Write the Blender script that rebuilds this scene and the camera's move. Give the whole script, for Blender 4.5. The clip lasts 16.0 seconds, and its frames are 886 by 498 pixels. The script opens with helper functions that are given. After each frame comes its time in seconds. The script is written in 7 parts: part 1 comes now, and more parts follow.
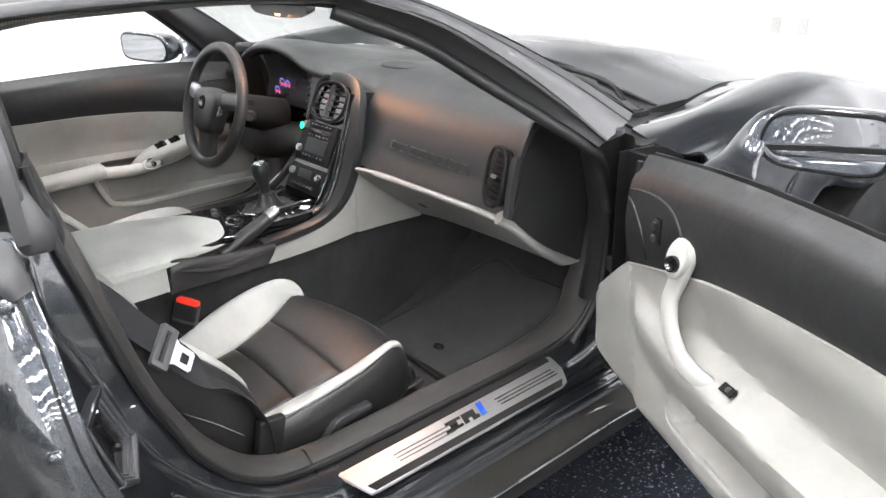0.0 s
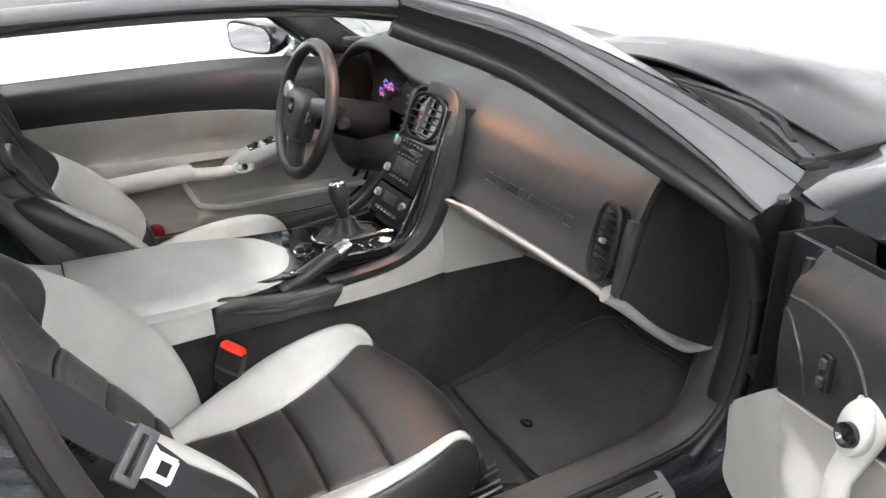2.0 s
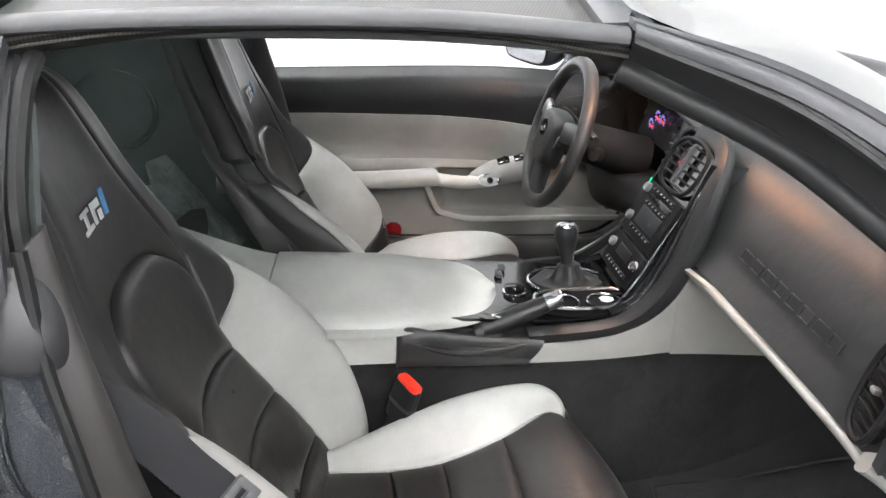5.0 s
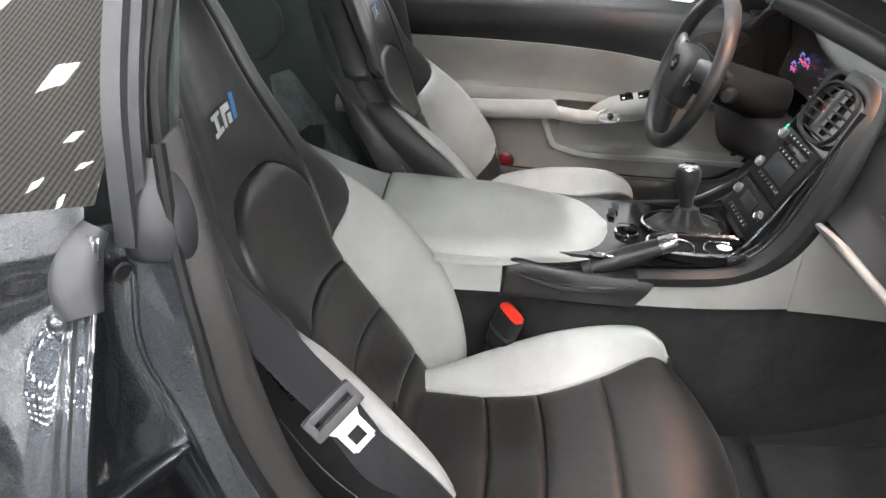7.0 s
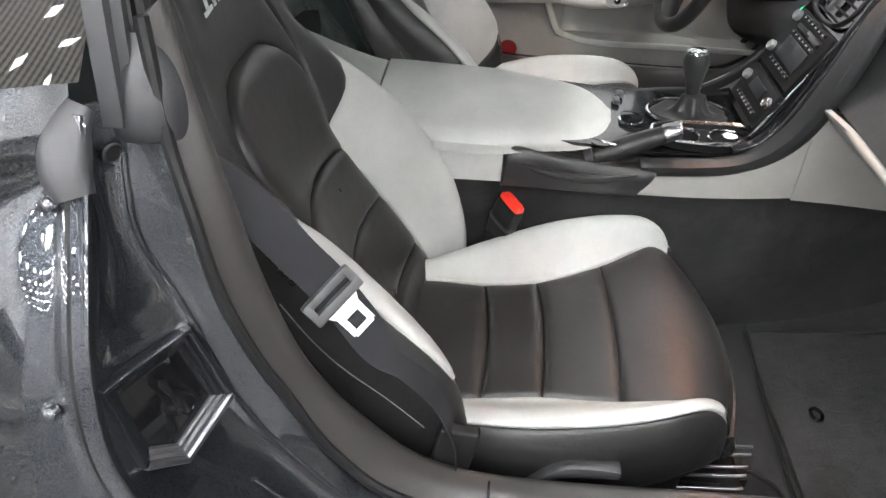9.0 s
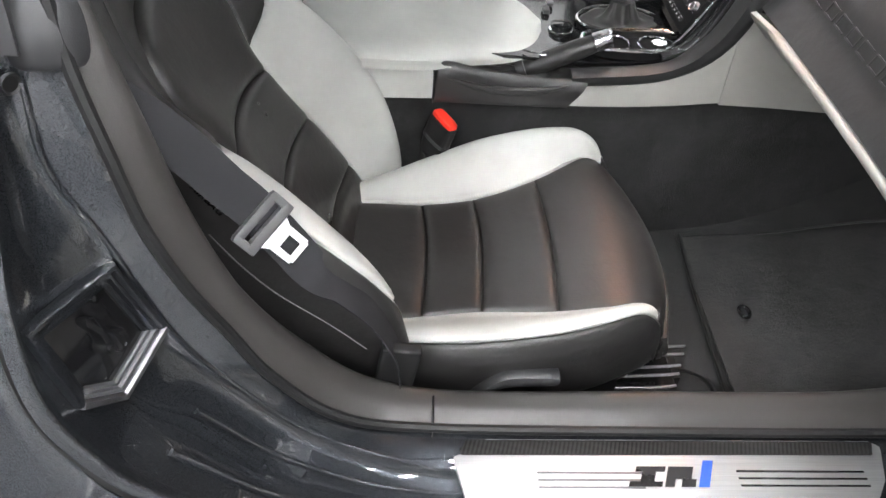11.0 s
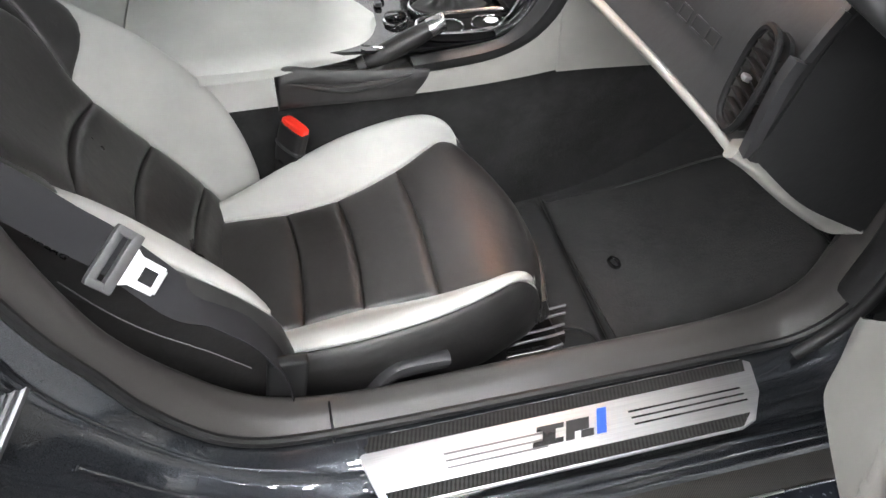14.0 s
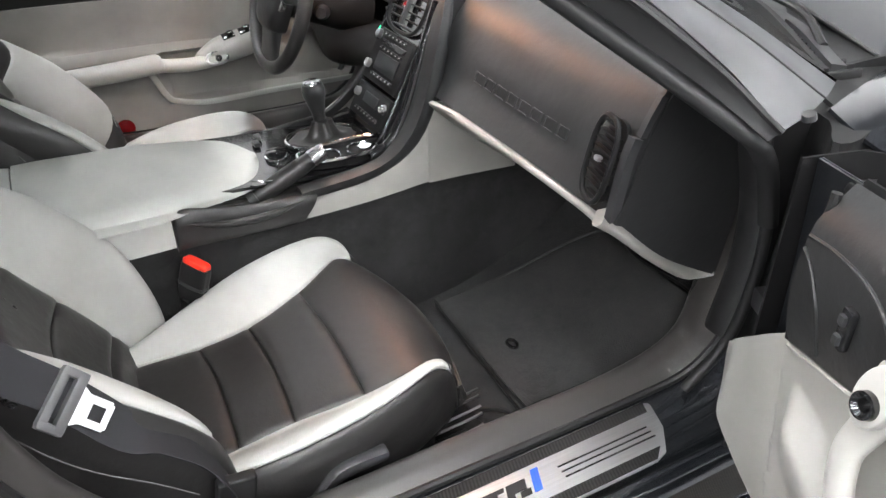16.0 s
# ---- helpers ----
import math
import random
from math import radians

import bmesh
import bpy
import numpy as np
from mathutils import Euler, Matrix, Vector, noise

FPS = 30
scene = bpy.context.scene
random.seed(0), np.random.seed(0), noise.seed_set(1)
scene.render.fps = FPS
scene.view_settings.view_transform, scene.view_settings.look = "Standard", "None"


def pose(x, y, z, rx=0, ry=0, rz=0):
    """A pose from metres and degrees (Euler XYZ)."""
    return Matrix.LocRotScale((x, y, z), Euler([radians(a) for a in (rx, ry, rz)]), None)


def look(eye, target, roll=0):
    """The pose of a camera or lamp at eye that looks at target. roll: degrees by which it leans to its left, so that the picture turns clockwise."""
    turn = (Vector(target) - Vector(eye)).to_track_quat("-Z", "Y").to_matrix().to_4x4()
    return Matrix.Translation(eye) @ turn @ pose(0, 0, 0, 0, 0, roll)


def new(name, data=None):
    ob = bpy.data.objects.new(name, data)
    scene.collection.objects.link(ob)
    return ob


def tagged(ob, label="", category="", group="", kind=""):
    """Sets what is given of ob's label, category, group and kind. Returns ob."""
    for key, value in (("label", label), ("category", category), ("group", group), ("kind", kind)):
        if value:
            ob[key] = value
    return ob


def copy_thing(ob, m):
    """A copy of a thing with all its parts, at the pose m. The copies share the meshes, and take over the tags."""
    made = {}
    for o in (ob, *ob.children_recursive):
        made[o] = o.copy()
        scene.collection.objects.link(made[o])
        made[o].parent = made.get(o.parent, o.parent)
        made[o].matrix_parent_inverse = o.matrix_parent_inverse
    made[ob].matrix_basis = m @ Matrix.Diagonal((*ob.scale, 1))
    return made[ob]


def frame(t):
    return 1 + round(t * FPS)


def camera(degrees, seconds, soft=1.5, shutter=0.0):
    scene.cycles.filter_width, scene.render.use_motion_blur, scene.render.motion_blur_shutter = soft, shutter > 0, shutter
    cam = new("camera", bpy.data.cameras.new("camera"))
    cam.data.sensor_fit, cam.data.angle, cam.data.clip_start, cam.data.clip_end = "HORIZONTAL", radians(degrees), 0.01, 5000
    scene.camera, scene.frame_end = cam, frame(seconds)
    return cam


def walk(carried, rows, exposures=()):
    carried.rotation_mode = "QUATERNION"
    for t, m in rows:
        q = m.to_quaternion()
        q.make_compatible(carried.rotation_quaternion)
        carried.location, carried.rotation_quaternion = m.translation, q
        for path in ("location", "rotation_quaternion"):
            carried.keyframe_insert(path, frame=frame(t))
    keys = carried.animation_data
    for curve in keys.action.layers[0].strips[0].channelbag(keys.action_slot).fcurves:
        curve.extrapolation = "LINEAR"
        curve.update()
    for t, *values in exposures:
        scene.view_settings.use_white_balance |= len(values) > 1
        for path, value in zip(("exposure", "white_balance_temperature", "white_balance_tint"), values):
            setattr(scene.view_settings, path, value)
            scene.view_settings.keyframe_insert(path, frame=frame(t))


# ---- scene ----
cam = camera(61.1, 16.0)
PATH = [
    (0, (1.542, -0.76, 1.185), (0.129, 0.425, 0.411), -1.4),
    (0.5, (1.494, -0.679, 1.191), (0.039, 0.442, 0.401), -1.8),
    (1, (1.447, -0.611, 1.192), (-0.064, 0.424, 0.389), -1.8),
    (1.5, (1.398, -0.56, 1.189), (-0.175, 0.374, 0.383), -1.2),
    (2, (1.336, -0.495, 1.194), (-0.272, 0.373, 0.381), -1.2),
    (2.5, (1.285, -0.454, 1.192), (-0.355, 0.359, 0.388), -0.7),
    (3, (1.245, -0.422, 1.192), (-0.454, 0.27, 0.393), 0.1),
    (3.5, (1.21, -0.376, 1.192), (-0.54, 0.17, 0.391), 0.5),
    (4, (1.196, -0.351, 1.195), (-0.585, 0.076, 0.392), 1.1),
    (4.5, (1.183, -0.336, 1.198), (-0.621, -0.032, 0.39), 1.1),
    (5, (1.183, -0.344, 1.196), (-0.637, -0.153, 0.389), 1.6),
    (7.5, (1.179, -0.356, 1.176), (-0.543, -0.469, 0.165), 2.4),
    (8, (1.182, -0.355, 1.171), (-0.506, -0.467, 0.104), 2.4),
    (8.5, (1.179, -0.354, 1.17), (-0.465, -0.454, 0.035), 2.6),
    (9, (1.176, -0.353, 1.165), (-0.423, -0.414, -0.035), 2.9),
    (9.5, (1.176, -0.349, 1.161), (-0.387, -0.376, -0.086), 2.8),
    (10, (1.173, -0.346, 1.161), (-0.349, -0.341, -0.137), 2.9),
    (12.5, (1.172, -0.327, 1.155), (-0.256, -0.114, -0.23), 2.4),
    (13, (1.176, -0.318, 1.153), (-0.251, -0.059, -0.224), 1.8),
    (13.5, (1.177, -0.316, 1.154), (-0.244, 0.013, -0.215), 1.6),
    (14, (1.182, -0.321, 1.156), (-0.246, 0.07, -0.189), 1.2),
    (14.5, (1.19, -0.338, 1.158), (-0.255, 0.121, -0.148), 1.0),
    (15, (1.203, -0.365, 1.161), (-0.267, 0.164, -0.088), 0.7),
    (15.5, (1.226, -0.391, 1.167), (-0.263, 0.273, 0.009), 0.2),
    (16, (1.251, -0.408, 1.177), (-0.242, 0.384, 0.107), -0.5),
]
walk(cam, [(t, look(eye, target, roll)) for t, eye, target, roll in PATH])

# ---- light ----
world = bpy.data.worlds.new("world")
scene.world = world
world.use_nodes = True
world.node_tree.nodes["Background"].inputs[0].default_value = (0.8, 0.85, 0.9, 1)
world.node_tree.nodes["Background"].inputs[1].default_value = 0.3
LAMP = 168.0


# ---- materials ----
class Nodes:
    """A material's node tree with short calls."""

    def __init__(self, name):
        self.mat = bpy.data.materials.new(name)
        self.mat.use_nodes = True
        self.tree = self.mat.node_tree
        self.bsdf = self.tree.nodes["Principled BSDF"]

    def add(self, kind, **values):
        n = self.tree.nodes.new(kind)
        for k, v in values.items():
            if k in n.inputs:
                n.inputs[k].default_value = v
        return n

    def link(self, a, b):
        self.tree.links.new(a, b)

    def put(self, **values):
        for k, v in values.items():
            self.bsdf.inputs[k.replace("_", " ")].default_value = v

    def coords(self, scale=(1, 1, 1), turn=(0, 0, 0)):
        tc = self.add("ShaderNodeTexCoord")
        mp = self.add("ShaderNodeMapping")
        mp.inputs["Scale"].default_value = scale
        mp.inputs["Rotation"].default_value = turn
        self.link(tc.outputs["Object"], mp.inputs["Vector"])
        return mp.outputs["Vector"]

    def noise(self, vec, scale, detail=4, rough=0.55):
        n = self.add("ShaderNodeTexNoise", Scale=scale, Detail=detail, Roughness=rough)
        self.link(vec, n.inputs["Vector"])
        return n.outputs["Fac"]

    def ramp(self, fac, a, b, p0=0.3, p1=0.7):
        r = self.add("ShaderNodeValToRGB")
        r.color_ramp.elements[0].position, r.color_ramp.elements[0].color = p0, (*a, 1)
        r.color_ramp.elements[1].position, r.color_ramp.elements[1].color = p1, (*b, 1)
        self.link(fac, r.inputs["Fac"])
        return r.outputs["Color"]

    def level(self, fac, lo, hi, a=0.3, b=0.7):
        m = self.add("ShaderNodeMapRange")
        for key, v in (("From Min", a), ("From Max", b), ("To Min", lo), ("To Max", hi)):
            m.inputs[key].default_value = v
        self.link(fac, m.inputs["Value"])
        return m.outputs["Result"]

    def bump(self, height, strength, distance=0.001):
        b = self.add("ShaderNodeBump", Strength=strength, Distance=distance)
        self.link(height, b.inputs["Height"])
        self.link(b.outputs["Normal"], self.bsdf.inputs["Normal"])
        return b


def surface(name, colour, rough, var=0.15, grain=400, bump=0.3, depth=0.0006, big=6, metallic=0.0, coat=0.0, spread=0.08, specular=0.5, sheen=0.0):
    """Plain surface with fine grain, slow stains in colour and in gloss."""
    n = Nodes(name)
    vec = n.coords()
    slow = n.noise(vec, big, 5)
    fine = n.noise(vec, grain, 2)
    a = tuple(c * (1 - var) for c in colour)
    b = tuple(min(1, c * (1 + var)) for c in colour)
    n.link(n.ramp(slow, a, b), n.bsdf.inputs["Base Color"])
    n.link(n.level(slow, rough - spread, rough + spread), n.bsdf.inputs["Roughness"])
    n.put(Metallic=metallic, Coat_Weight=coat, Coat_Roughness=0.04, Specular_IOR_Level=specular, Sheen_Weight=sheen)
    if bump:
        n.bump(fine, bump, depth)
    return n.mat


def leather(name, colour, rough, scale=260, bump=0.35, perforated=False):
    """Leather: pebbled cells, creases, slow wear in gloss."""
    n = Nodes(name)
    vec = n.coords()
    cells = n.add("ShaderNodeTexVoronoi", Scale=scale)
    cells.feature = "DISTANCE_TO_EDGE"
    n.link(vec, cells.inputs["Vector"])
    slow = n.noise(vec, 7, 5)
    wrinkle = n.noise(vec, 38, 3)
    n.link(n.ramp(slow, tuple(c * 0.85 for c in colour), tuple(min(1, c * 1.12) for c in colour)), n.bsdf.inputs["Base Color"])
    n.link(n.level(slow, rough - 0.07, rough + 0.07), n.bsdf.inputs["Roughness"])
    mix = n.add("ShaderNodeMath")
    mix.operation = "MULTIPLY_ADD"
    mix.inputs[1].default_value = 0.12
    n.link(cells.outputs["Distance"], mix.inputs[0])
    n.link(wrinkle, mix.inputs[2])
    n.put(Specular_IOR_Level=0.4)
    if perforated:
        holes = n.add("ShaderNodeTexVoronoi", Scale=330, Randomness=0.0)
        n.link(vec, holes.inputs["Vector"])
        dots = n.level(holes.outputs["Distance"], 0.25, 1.0, 0.12, 0.24)
        tint = n.add("ShaderNodeMix")
        tint.data_type, tint.blend_type = "RGBA", "MULTIPLY"
        tint.inputs["Factor"].default_value = 1.0
        base = n.bsdf.inputs["Base Color"].links[0].from_socket
        n.link(base, tint.inputs[6])
        n.link(dots, tint.inputs[7])
        n.link(tint.outputs[2], n.bsdf.inputs["Base Color"])
    n.bump(mix.outputs[0], bump, 0.0025)
    return n.mat


LEATHER_DARK = leather("dark_leather", (0.0190, 0.0183, 0.0181), 0.38)
LEATHER_PERF = leather("perforated_dark_leather", (0.0195, 0.0185, 0.0180), 0.34, perforated=True)
LEATHER_LIGHT = leather("light_grey_leather", (0.365, 0.365, 0.345), 0.5, bump=0.2)
VINYL_DARK = leather("dark_dash_vinyl", (0.0150, 0.0153, 0.0157), 0.42, scale=420, bump=0.3)
VINYL_LIGHT = leather("light_grey_vinyl", (0.225, 0.219, 0.205), 0.58, scale=420, bump=0.15)
PLASTIC = surface("dark_plastic", (0.009, 0.009, 0.0093), 0.5, grain=700, bump=0.25, specular=0.25)
PLASTIC_GREY = surface("grey_satin_plastic", (0.024, 0.024, 0.0255), 0.40, grain=700, bump=0.12)
PLASTIC_LIGHT = surface("light_grey_plastic", (0.29, 0.283, 0.266), 0.42, var=0.05, grain=600, bump=0.1)
TRIM_WORN = surface("worn_sill_plastic", (0.034, 0.0315, 0.030), 0.33, var=0.06, grain=650, bump=0.18, depth=0.0004, big=3, spread=0.03)
RUBBER = surface("black_rubber", (0.010, 0.010, 0.0103), 0.5, grain=300, bump=0.2, specular=0.3)
RUBBER_GREY = surface("grey_weatherstrip", (0.036, 0.036, 0.038), 0.5, grain=300, bump=0.1, big=9)
GLOSS_BLACK = surface("gloss_black_trim", (0.006, 0.006, 0.0065), 0.10, bump=0.0, specular=0.45, coat=0.25, spread=0.04)
CHROME = surface("chrome", (0.82, 0.82, 0.83), 0.1, var=0.04, bump=0.0, metallic=1.0, spread=0.03)
SATIN_METAL = surface("satin_metal", (0.6, 0.6, 0.61), 0.28, var=0.06, bump=0.05, metallic=1.0)
TONGUE_METAL = surface("bright_tongue_steel", (0.8, 0.8, 0.81), 0.45, var=0.04, bump=0.05, metallic=0.4)
STEEL = surface("bare_steel", (0.20, 0.20, 0.21), 0.42, var=0.2, metallic=1.0, bump=0.1)
RED = surface("red_plastic", (0.75, 0.03, 0.015), 0.35, var=0.05, bump=0.0)
RED_REFLECTOR = surface("dark_red_reflector", (0.16, 0.004, 0.006), 0.2, var=0.05, bump=0.0, coat=0.5)
BLUE = surface("blue_enamel", (0.015, 0.07, 0.5), 0.3, var=0.08, bump=0.0)
BLUE_THREAD = surface("blue_thread", (0.05, 0.2, 0.45), 0.6, var=0.2, grain=900)
WHITE_THREAD = surface("white_thread", (0.6, 0.6, 0.6), 0.6, var=0.2, grain=900)
SEAM_GREY = surface("grey_seam_cord", (0.12, 0.12, 0.118), 0.7, var=0.2, grain=900)
STITCH = surface("grey_stitching", (0.33, 0.33, 0.32), 0.7, var=0.2, grain=900)
BLACK_INK = surface("black_enamel", (0.01, 0.01, 0.011), 0.25, bump=0.0)
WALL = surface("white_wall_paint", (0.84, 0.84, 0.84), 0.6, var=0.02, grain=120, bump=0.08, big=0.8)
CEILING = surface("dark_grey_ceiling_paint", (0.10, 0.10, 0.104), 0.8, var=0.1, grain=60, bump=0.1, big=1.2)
# white wall turned grey: dims the bounce and reflections from the unseen sides
WALL_DIMMED = surface("dimmed_wall_paint", (0.30, 0.30, 0.31), 0.6, var=0.04, grain=120, bump=0.08, big=0.8)
PLATE_WHITE = surface("white_wall_plate", (0.58, 0.57, 0.55), 0.4, var=0.03, bump=0.0)
SKIRTING = surface("blue_grey_skirting", (0.16, 0.19, 0.24), 0.5, var=0.08)


def paint():
    n = Nodes("dark_grey_metallic_paint")
    vec = n.coords()
    flake = n.add("ShaderNodeTexVoronoi", Scale=2600)
    n.link(vec, flake.inputs["Vector"])
    n.link(n.ramp(flake.outputs["Color"], (0.021, 0.024, 0.029), (0.063, 0.068, 0.078), 0.2, 0.8), n.bsdf.inputs["Base Color"])
    slow = n.noise(vec, 3, 3)
    n.link(n.level(slow, 0.29, 0.34), n.bsdf.inputs["Roughness"])
    n.put(Metallic=0.85, Coat_Weight=1.0, Coat_Roughness=0.008, Coat_IOR=2.0)
    return n.mat


def carpet(name, colour, scale=520):
    """Short pile: fine tufts, brushed patches and slow wear."""
    n = Nodes(name)
    vec = n.coords()
    fine = n.noise(vec, scale, 3, 0.7)
    patch = n.noise(vec, 42, 5, 0.7)
    slow = n.noise(vec, 7, 4, 0.6)
    mix = n.add("ShaderNodeMath")
    mix.operation = "MULTIPLY_ADD"
    mix.inputs[1].default_value = 0.6
    n.link(patch, mix.inputs[0])
    n.link(n.level(slow, 0.0, 0.4, 0.3, 0.7), mix.inputs[2])
    tuft = n.add("ShaderNodeMath")
    tuft.operation = "MULTIPLY_ADD"
    tuft.inputs[1].default_value = 0.5
    n.link(fine, tuft.inputs[0])
    n.link(mix.outputs[0], tuft.inputs[2])
    n.link(n.ramp(tuft.outputs[0], tuple(c * 0.35 for c in colour), tuple(c * 1.75 for c in colour), 0.45, 1.0), n.bsdf.inputs["Base Color"])
    n.put(Roughness=0.95, Sheen_Weight=0.12, Sheen_Roughness=0.5, Specular_IOR_Level=0.08)
    n.bump(tuft.outputs[0], 0.9, 0.005)
    return n.mat


def weave(name, dark, light, period, coat=0.55, rough=0.45, turn=(0, 0, 0.0)):
    """Twill carbon cloth under clear coat: stepped diagonal bands."""
    n = Nodes(name)
    vec = n.coords((1, 1, 1), turn)
    waves = []
    for way, k in (((0.30, 1.0, -0.30), 0.314 / period), ((0.75, -0.25, -0.75), 0.2 / period)):
        dot = n.add("ShaderNodeVectorMath")
        dot.operation = "DOT_PRODUCT"
        dot.inputs[1].default_value = way
        n.link(vec, dot.inputs[0])
        row = n.add("ShaderNodeCombineXYZ")
        n.link(dot.outputs["Value"], row.inputs["X"])
        wave = n.add("ShaderNodeTexWave", Scale=k)
        n.link(row.outputs[0], wave.inputs["Vector"])
        waves.append(wave)
    chk, cross = waves
    mul = n.add("ShaderNodeMath")
    mul.operation = "MULTIPLY_ADD"
    mul.inputs[1].default_value = 0.25
    n.link(cross.outputs["Fac"], mul.inputs[0])
    n.link(chk.outputs["Fac"], mul.inputs[2])
    n.link(n.ramp(mul.outputs[0], dark, light, 0.3, 0.8), n.bsdf.inputs["Base Color"])
    n.put(Roughness=rough, Metallic=0.0, Specular_IOR_Level=0.15, Coat_Weight=coat, Coat_Roughness=0.02)
    n.bump(chk.outputs["Fac"], 0.15, 0.0006)
    return n.mat


def speckled_floor():
    n = Nodes("dark_speckled_floor")
    vec = n.coords()
    cells = n.add("ShaderNodeTexVoronoi", Scale=230)
    n.link(vec, cells.inputs["Vector"])
    chips = n.ramp(cells.outputs["Color"], (0.014, 0.016, 0.021), (0.16, 0.17, 0.19), 0.78, 0.99)
    n.link(chips, n.bsdf.inputs["Base Color"])
    n.link(n.level(n.noise(vec, 2, 4), 0.12, 0.3), n.bsdf.inputs["Roughness"])
    return n.mat


def brushed():
    n = Nodes("brushed_aluminium")
    vec = n.coords((900, 12, 900))
    lines = n.noise(vec, 1.0, 3)
    n.link(n.ramp(lines, (0.62, 0.62, 0.63), (0.74, 0.74, 0.75)), n.bsdf.inputs["Base Color"])
    n.put(Metallic=0.95, Roughness=0.38)
    n.bump(lines, 0.08, 0.0003)
    return n.mat


def glass(name, tint=(1, 1, 1), rough=0.0):
    n = Nodes(name)
    n.put(Base_Color=(*tint, 1), Roughness=rough, Transmission_Weight=1.0, IOR=1.45)
    return n.mat


def webbing():
    n = Nodes("belt_webbing")
    vec = n.coords()
    w = n.add("ShaderNodeTexWave", Scale=620, Distortion=0.6)
    n.link(vec, w.inputs["Vector"])
    n.link(n.ramp(w.outputs["Fac"], (0.012, 0.012, 0.0135), (0.024, 0.024, 0.027)), n.bsdf.inputs["Base Color"])
    n.put(Roughness=0.7, Specular_IOR_Level=0.25)
    n.bump(w.outputs["Fac"], 0.25, 0.0005)
    return n.mat


def glow(name, colour, strength):
    n = Nodes(name)
    n.put(Base_Color=(*colour, 1), Emission_Color=(*colour, 1), Emission_Strength=strength, Roughness=0.4)
    return n.mat


PAINT = paint()
VENT_BLACK = surface("vent_black_plastic", (0.007, 0.007, 0.0073), 0.5, grain=700, bump=0.1, specular=0.12)
PILLAR_SATIN = surface("satin_grey_pillar", (0.047, 0.048, 0.051), 0.42, var=0.06, grain=500, bump=0.05)
SLOT_GREY = surface("belt_slot_plastic", (0.06, 0.06, 0.062), 0.45, grain=600, bump=0.1)
CARPET = carpet("dark_carpet", (0.0125, 0.0125, 0.0127))
CARPET_MAT = carpet("dark_mat_pile", (0.0185, 0.0182, 0.0182), 420)
CARPET_GREY = carpet("grey_cargo_carpet", (0.16, 0.19, 0.18), 420)
CARBON = weave("carbon_cloth", (0.006, 0.0057, 0.0052), (0.034, 0.0305, 0.026), 0.0034, 0.4)
CARBON_FINE = weave("patterned_black_inlay", (0.003, 0.003, 0.003), (0.02, 0.02, 0.02), 0.005, 0.0, 0.6)
FLOOR = speckled_floor()
ALUMINIUM = brushed()
GLASS = glass("clear_glass", (0.97, 1.0, 0.98))
GLASS_TINT = glass("tinted_glass", (0.35, 0.4, 0.38))
MIRROR = surface("mirror_glass", (0.85, 0.86, 0.87), 0.02, var=0.01, bump=0.0, metallic=1.0, spread=0.01)
WEBBING = webbing()
MAP_LAMP = glow("warm_lit_lens", (1.0, 0.5, 0.22), 5.0)
LIGHT_PANEL = glow("lit_diffuser", (0.985, 0.99, 1.0), LAMP)
GREEN_LED = glow("green_lit_symbol", (0.02, 0.9, 0.3), 1.6)
GAUGE_RED = glow("red_lit_needle", (1.0, 0.05, 0.08), 0.8)
GAUGE_BLUE = glow("violet_lit_dial", (0.3, 0.3, 1.0), 0.7)


# ---- shapes ----
def cr(pts, n, closed=False):
    """n points along a smooth curve through pts."""
    pts = [Vector(p) for p in pts]
    m = len(pts)
    if m == 2 and not closed:
        return [pts[0].lerp(pts[1], i / (n - 1)) for i in range(n)]
    segs = m if closed else m - 1
    out = []
    for i in range(n):
        u = i / (n if closed else n - 1) * segs
        k = min(int(u), segs - 1)
        f = u - k
        if closed:
            a, b, c, d = (pts[(k + j) % m] for j in (-1, 0, 1, 2))
        else:
            b, c = pts[k], pts[k + 1]
            a = pts[k - 1] if k else 2 * b - c
            d = pts[k + 2] if k + 2 < m else 2 * c - b
        out.append(0.5 * (2 * b + (c - a) * f + (2 * a - 5 * b + 4 * c - d) * f * f + (3 * b - a - 3 * c + d) * f**3))
    return out


def curve1(pairs):
    """A smooth function of one number through (x, value) pairs."""
    xs, ys = [p[0] for p in pairs], [p[1] for p in pairs]

    def fn(x):
        x = min(max(x, xs[0]), xs[-1])
        k = max(i for i in range(len(xs) - 1) if xs[i] <= x)
        h = xs[k + 1] - xs[k]
        f = (x - xs[k]) / h
        m0 = (ys[k + 1] - ys[k - 1]) / (xs[k + 1] - xs[k - 1]) if k else (ys[1] - ys[0]) / h
        m1 = (ys[k + 2] - ys[k]) / (xs[k + 2] - xs[k]) if k + 2 < len(xs) else (ys[-1] - ys[-2]) / h
        return (2 * f**3 - 3 * f * f + 1) * ys[k] + (f**3 - 2 * f * f + f) * h * m0 + (3 * f * f - 2 * f**3) * ys[k + 1] + (f**3 - f * f) * h * m1

    return fn


def bm_grid(grid, closed=False, caps=False):
    bm = bmesh.new()
    rows = [[bm.verts.new(p) for p in row] for row in grid]
    n = len(rows[0])
    for a, b in zip(rows, rows[1:]):
        for j in range(n if closed else n - 1):
            k = (j + 1) % n
            try:
                bm.faces.new((a[j], a[k], b[k], b[j]))
            except ValueError:
                pass
    if caps:
        bm.faces.new(rows[0][::-1])
        bm.faces.new(rows[-1])
    return bm


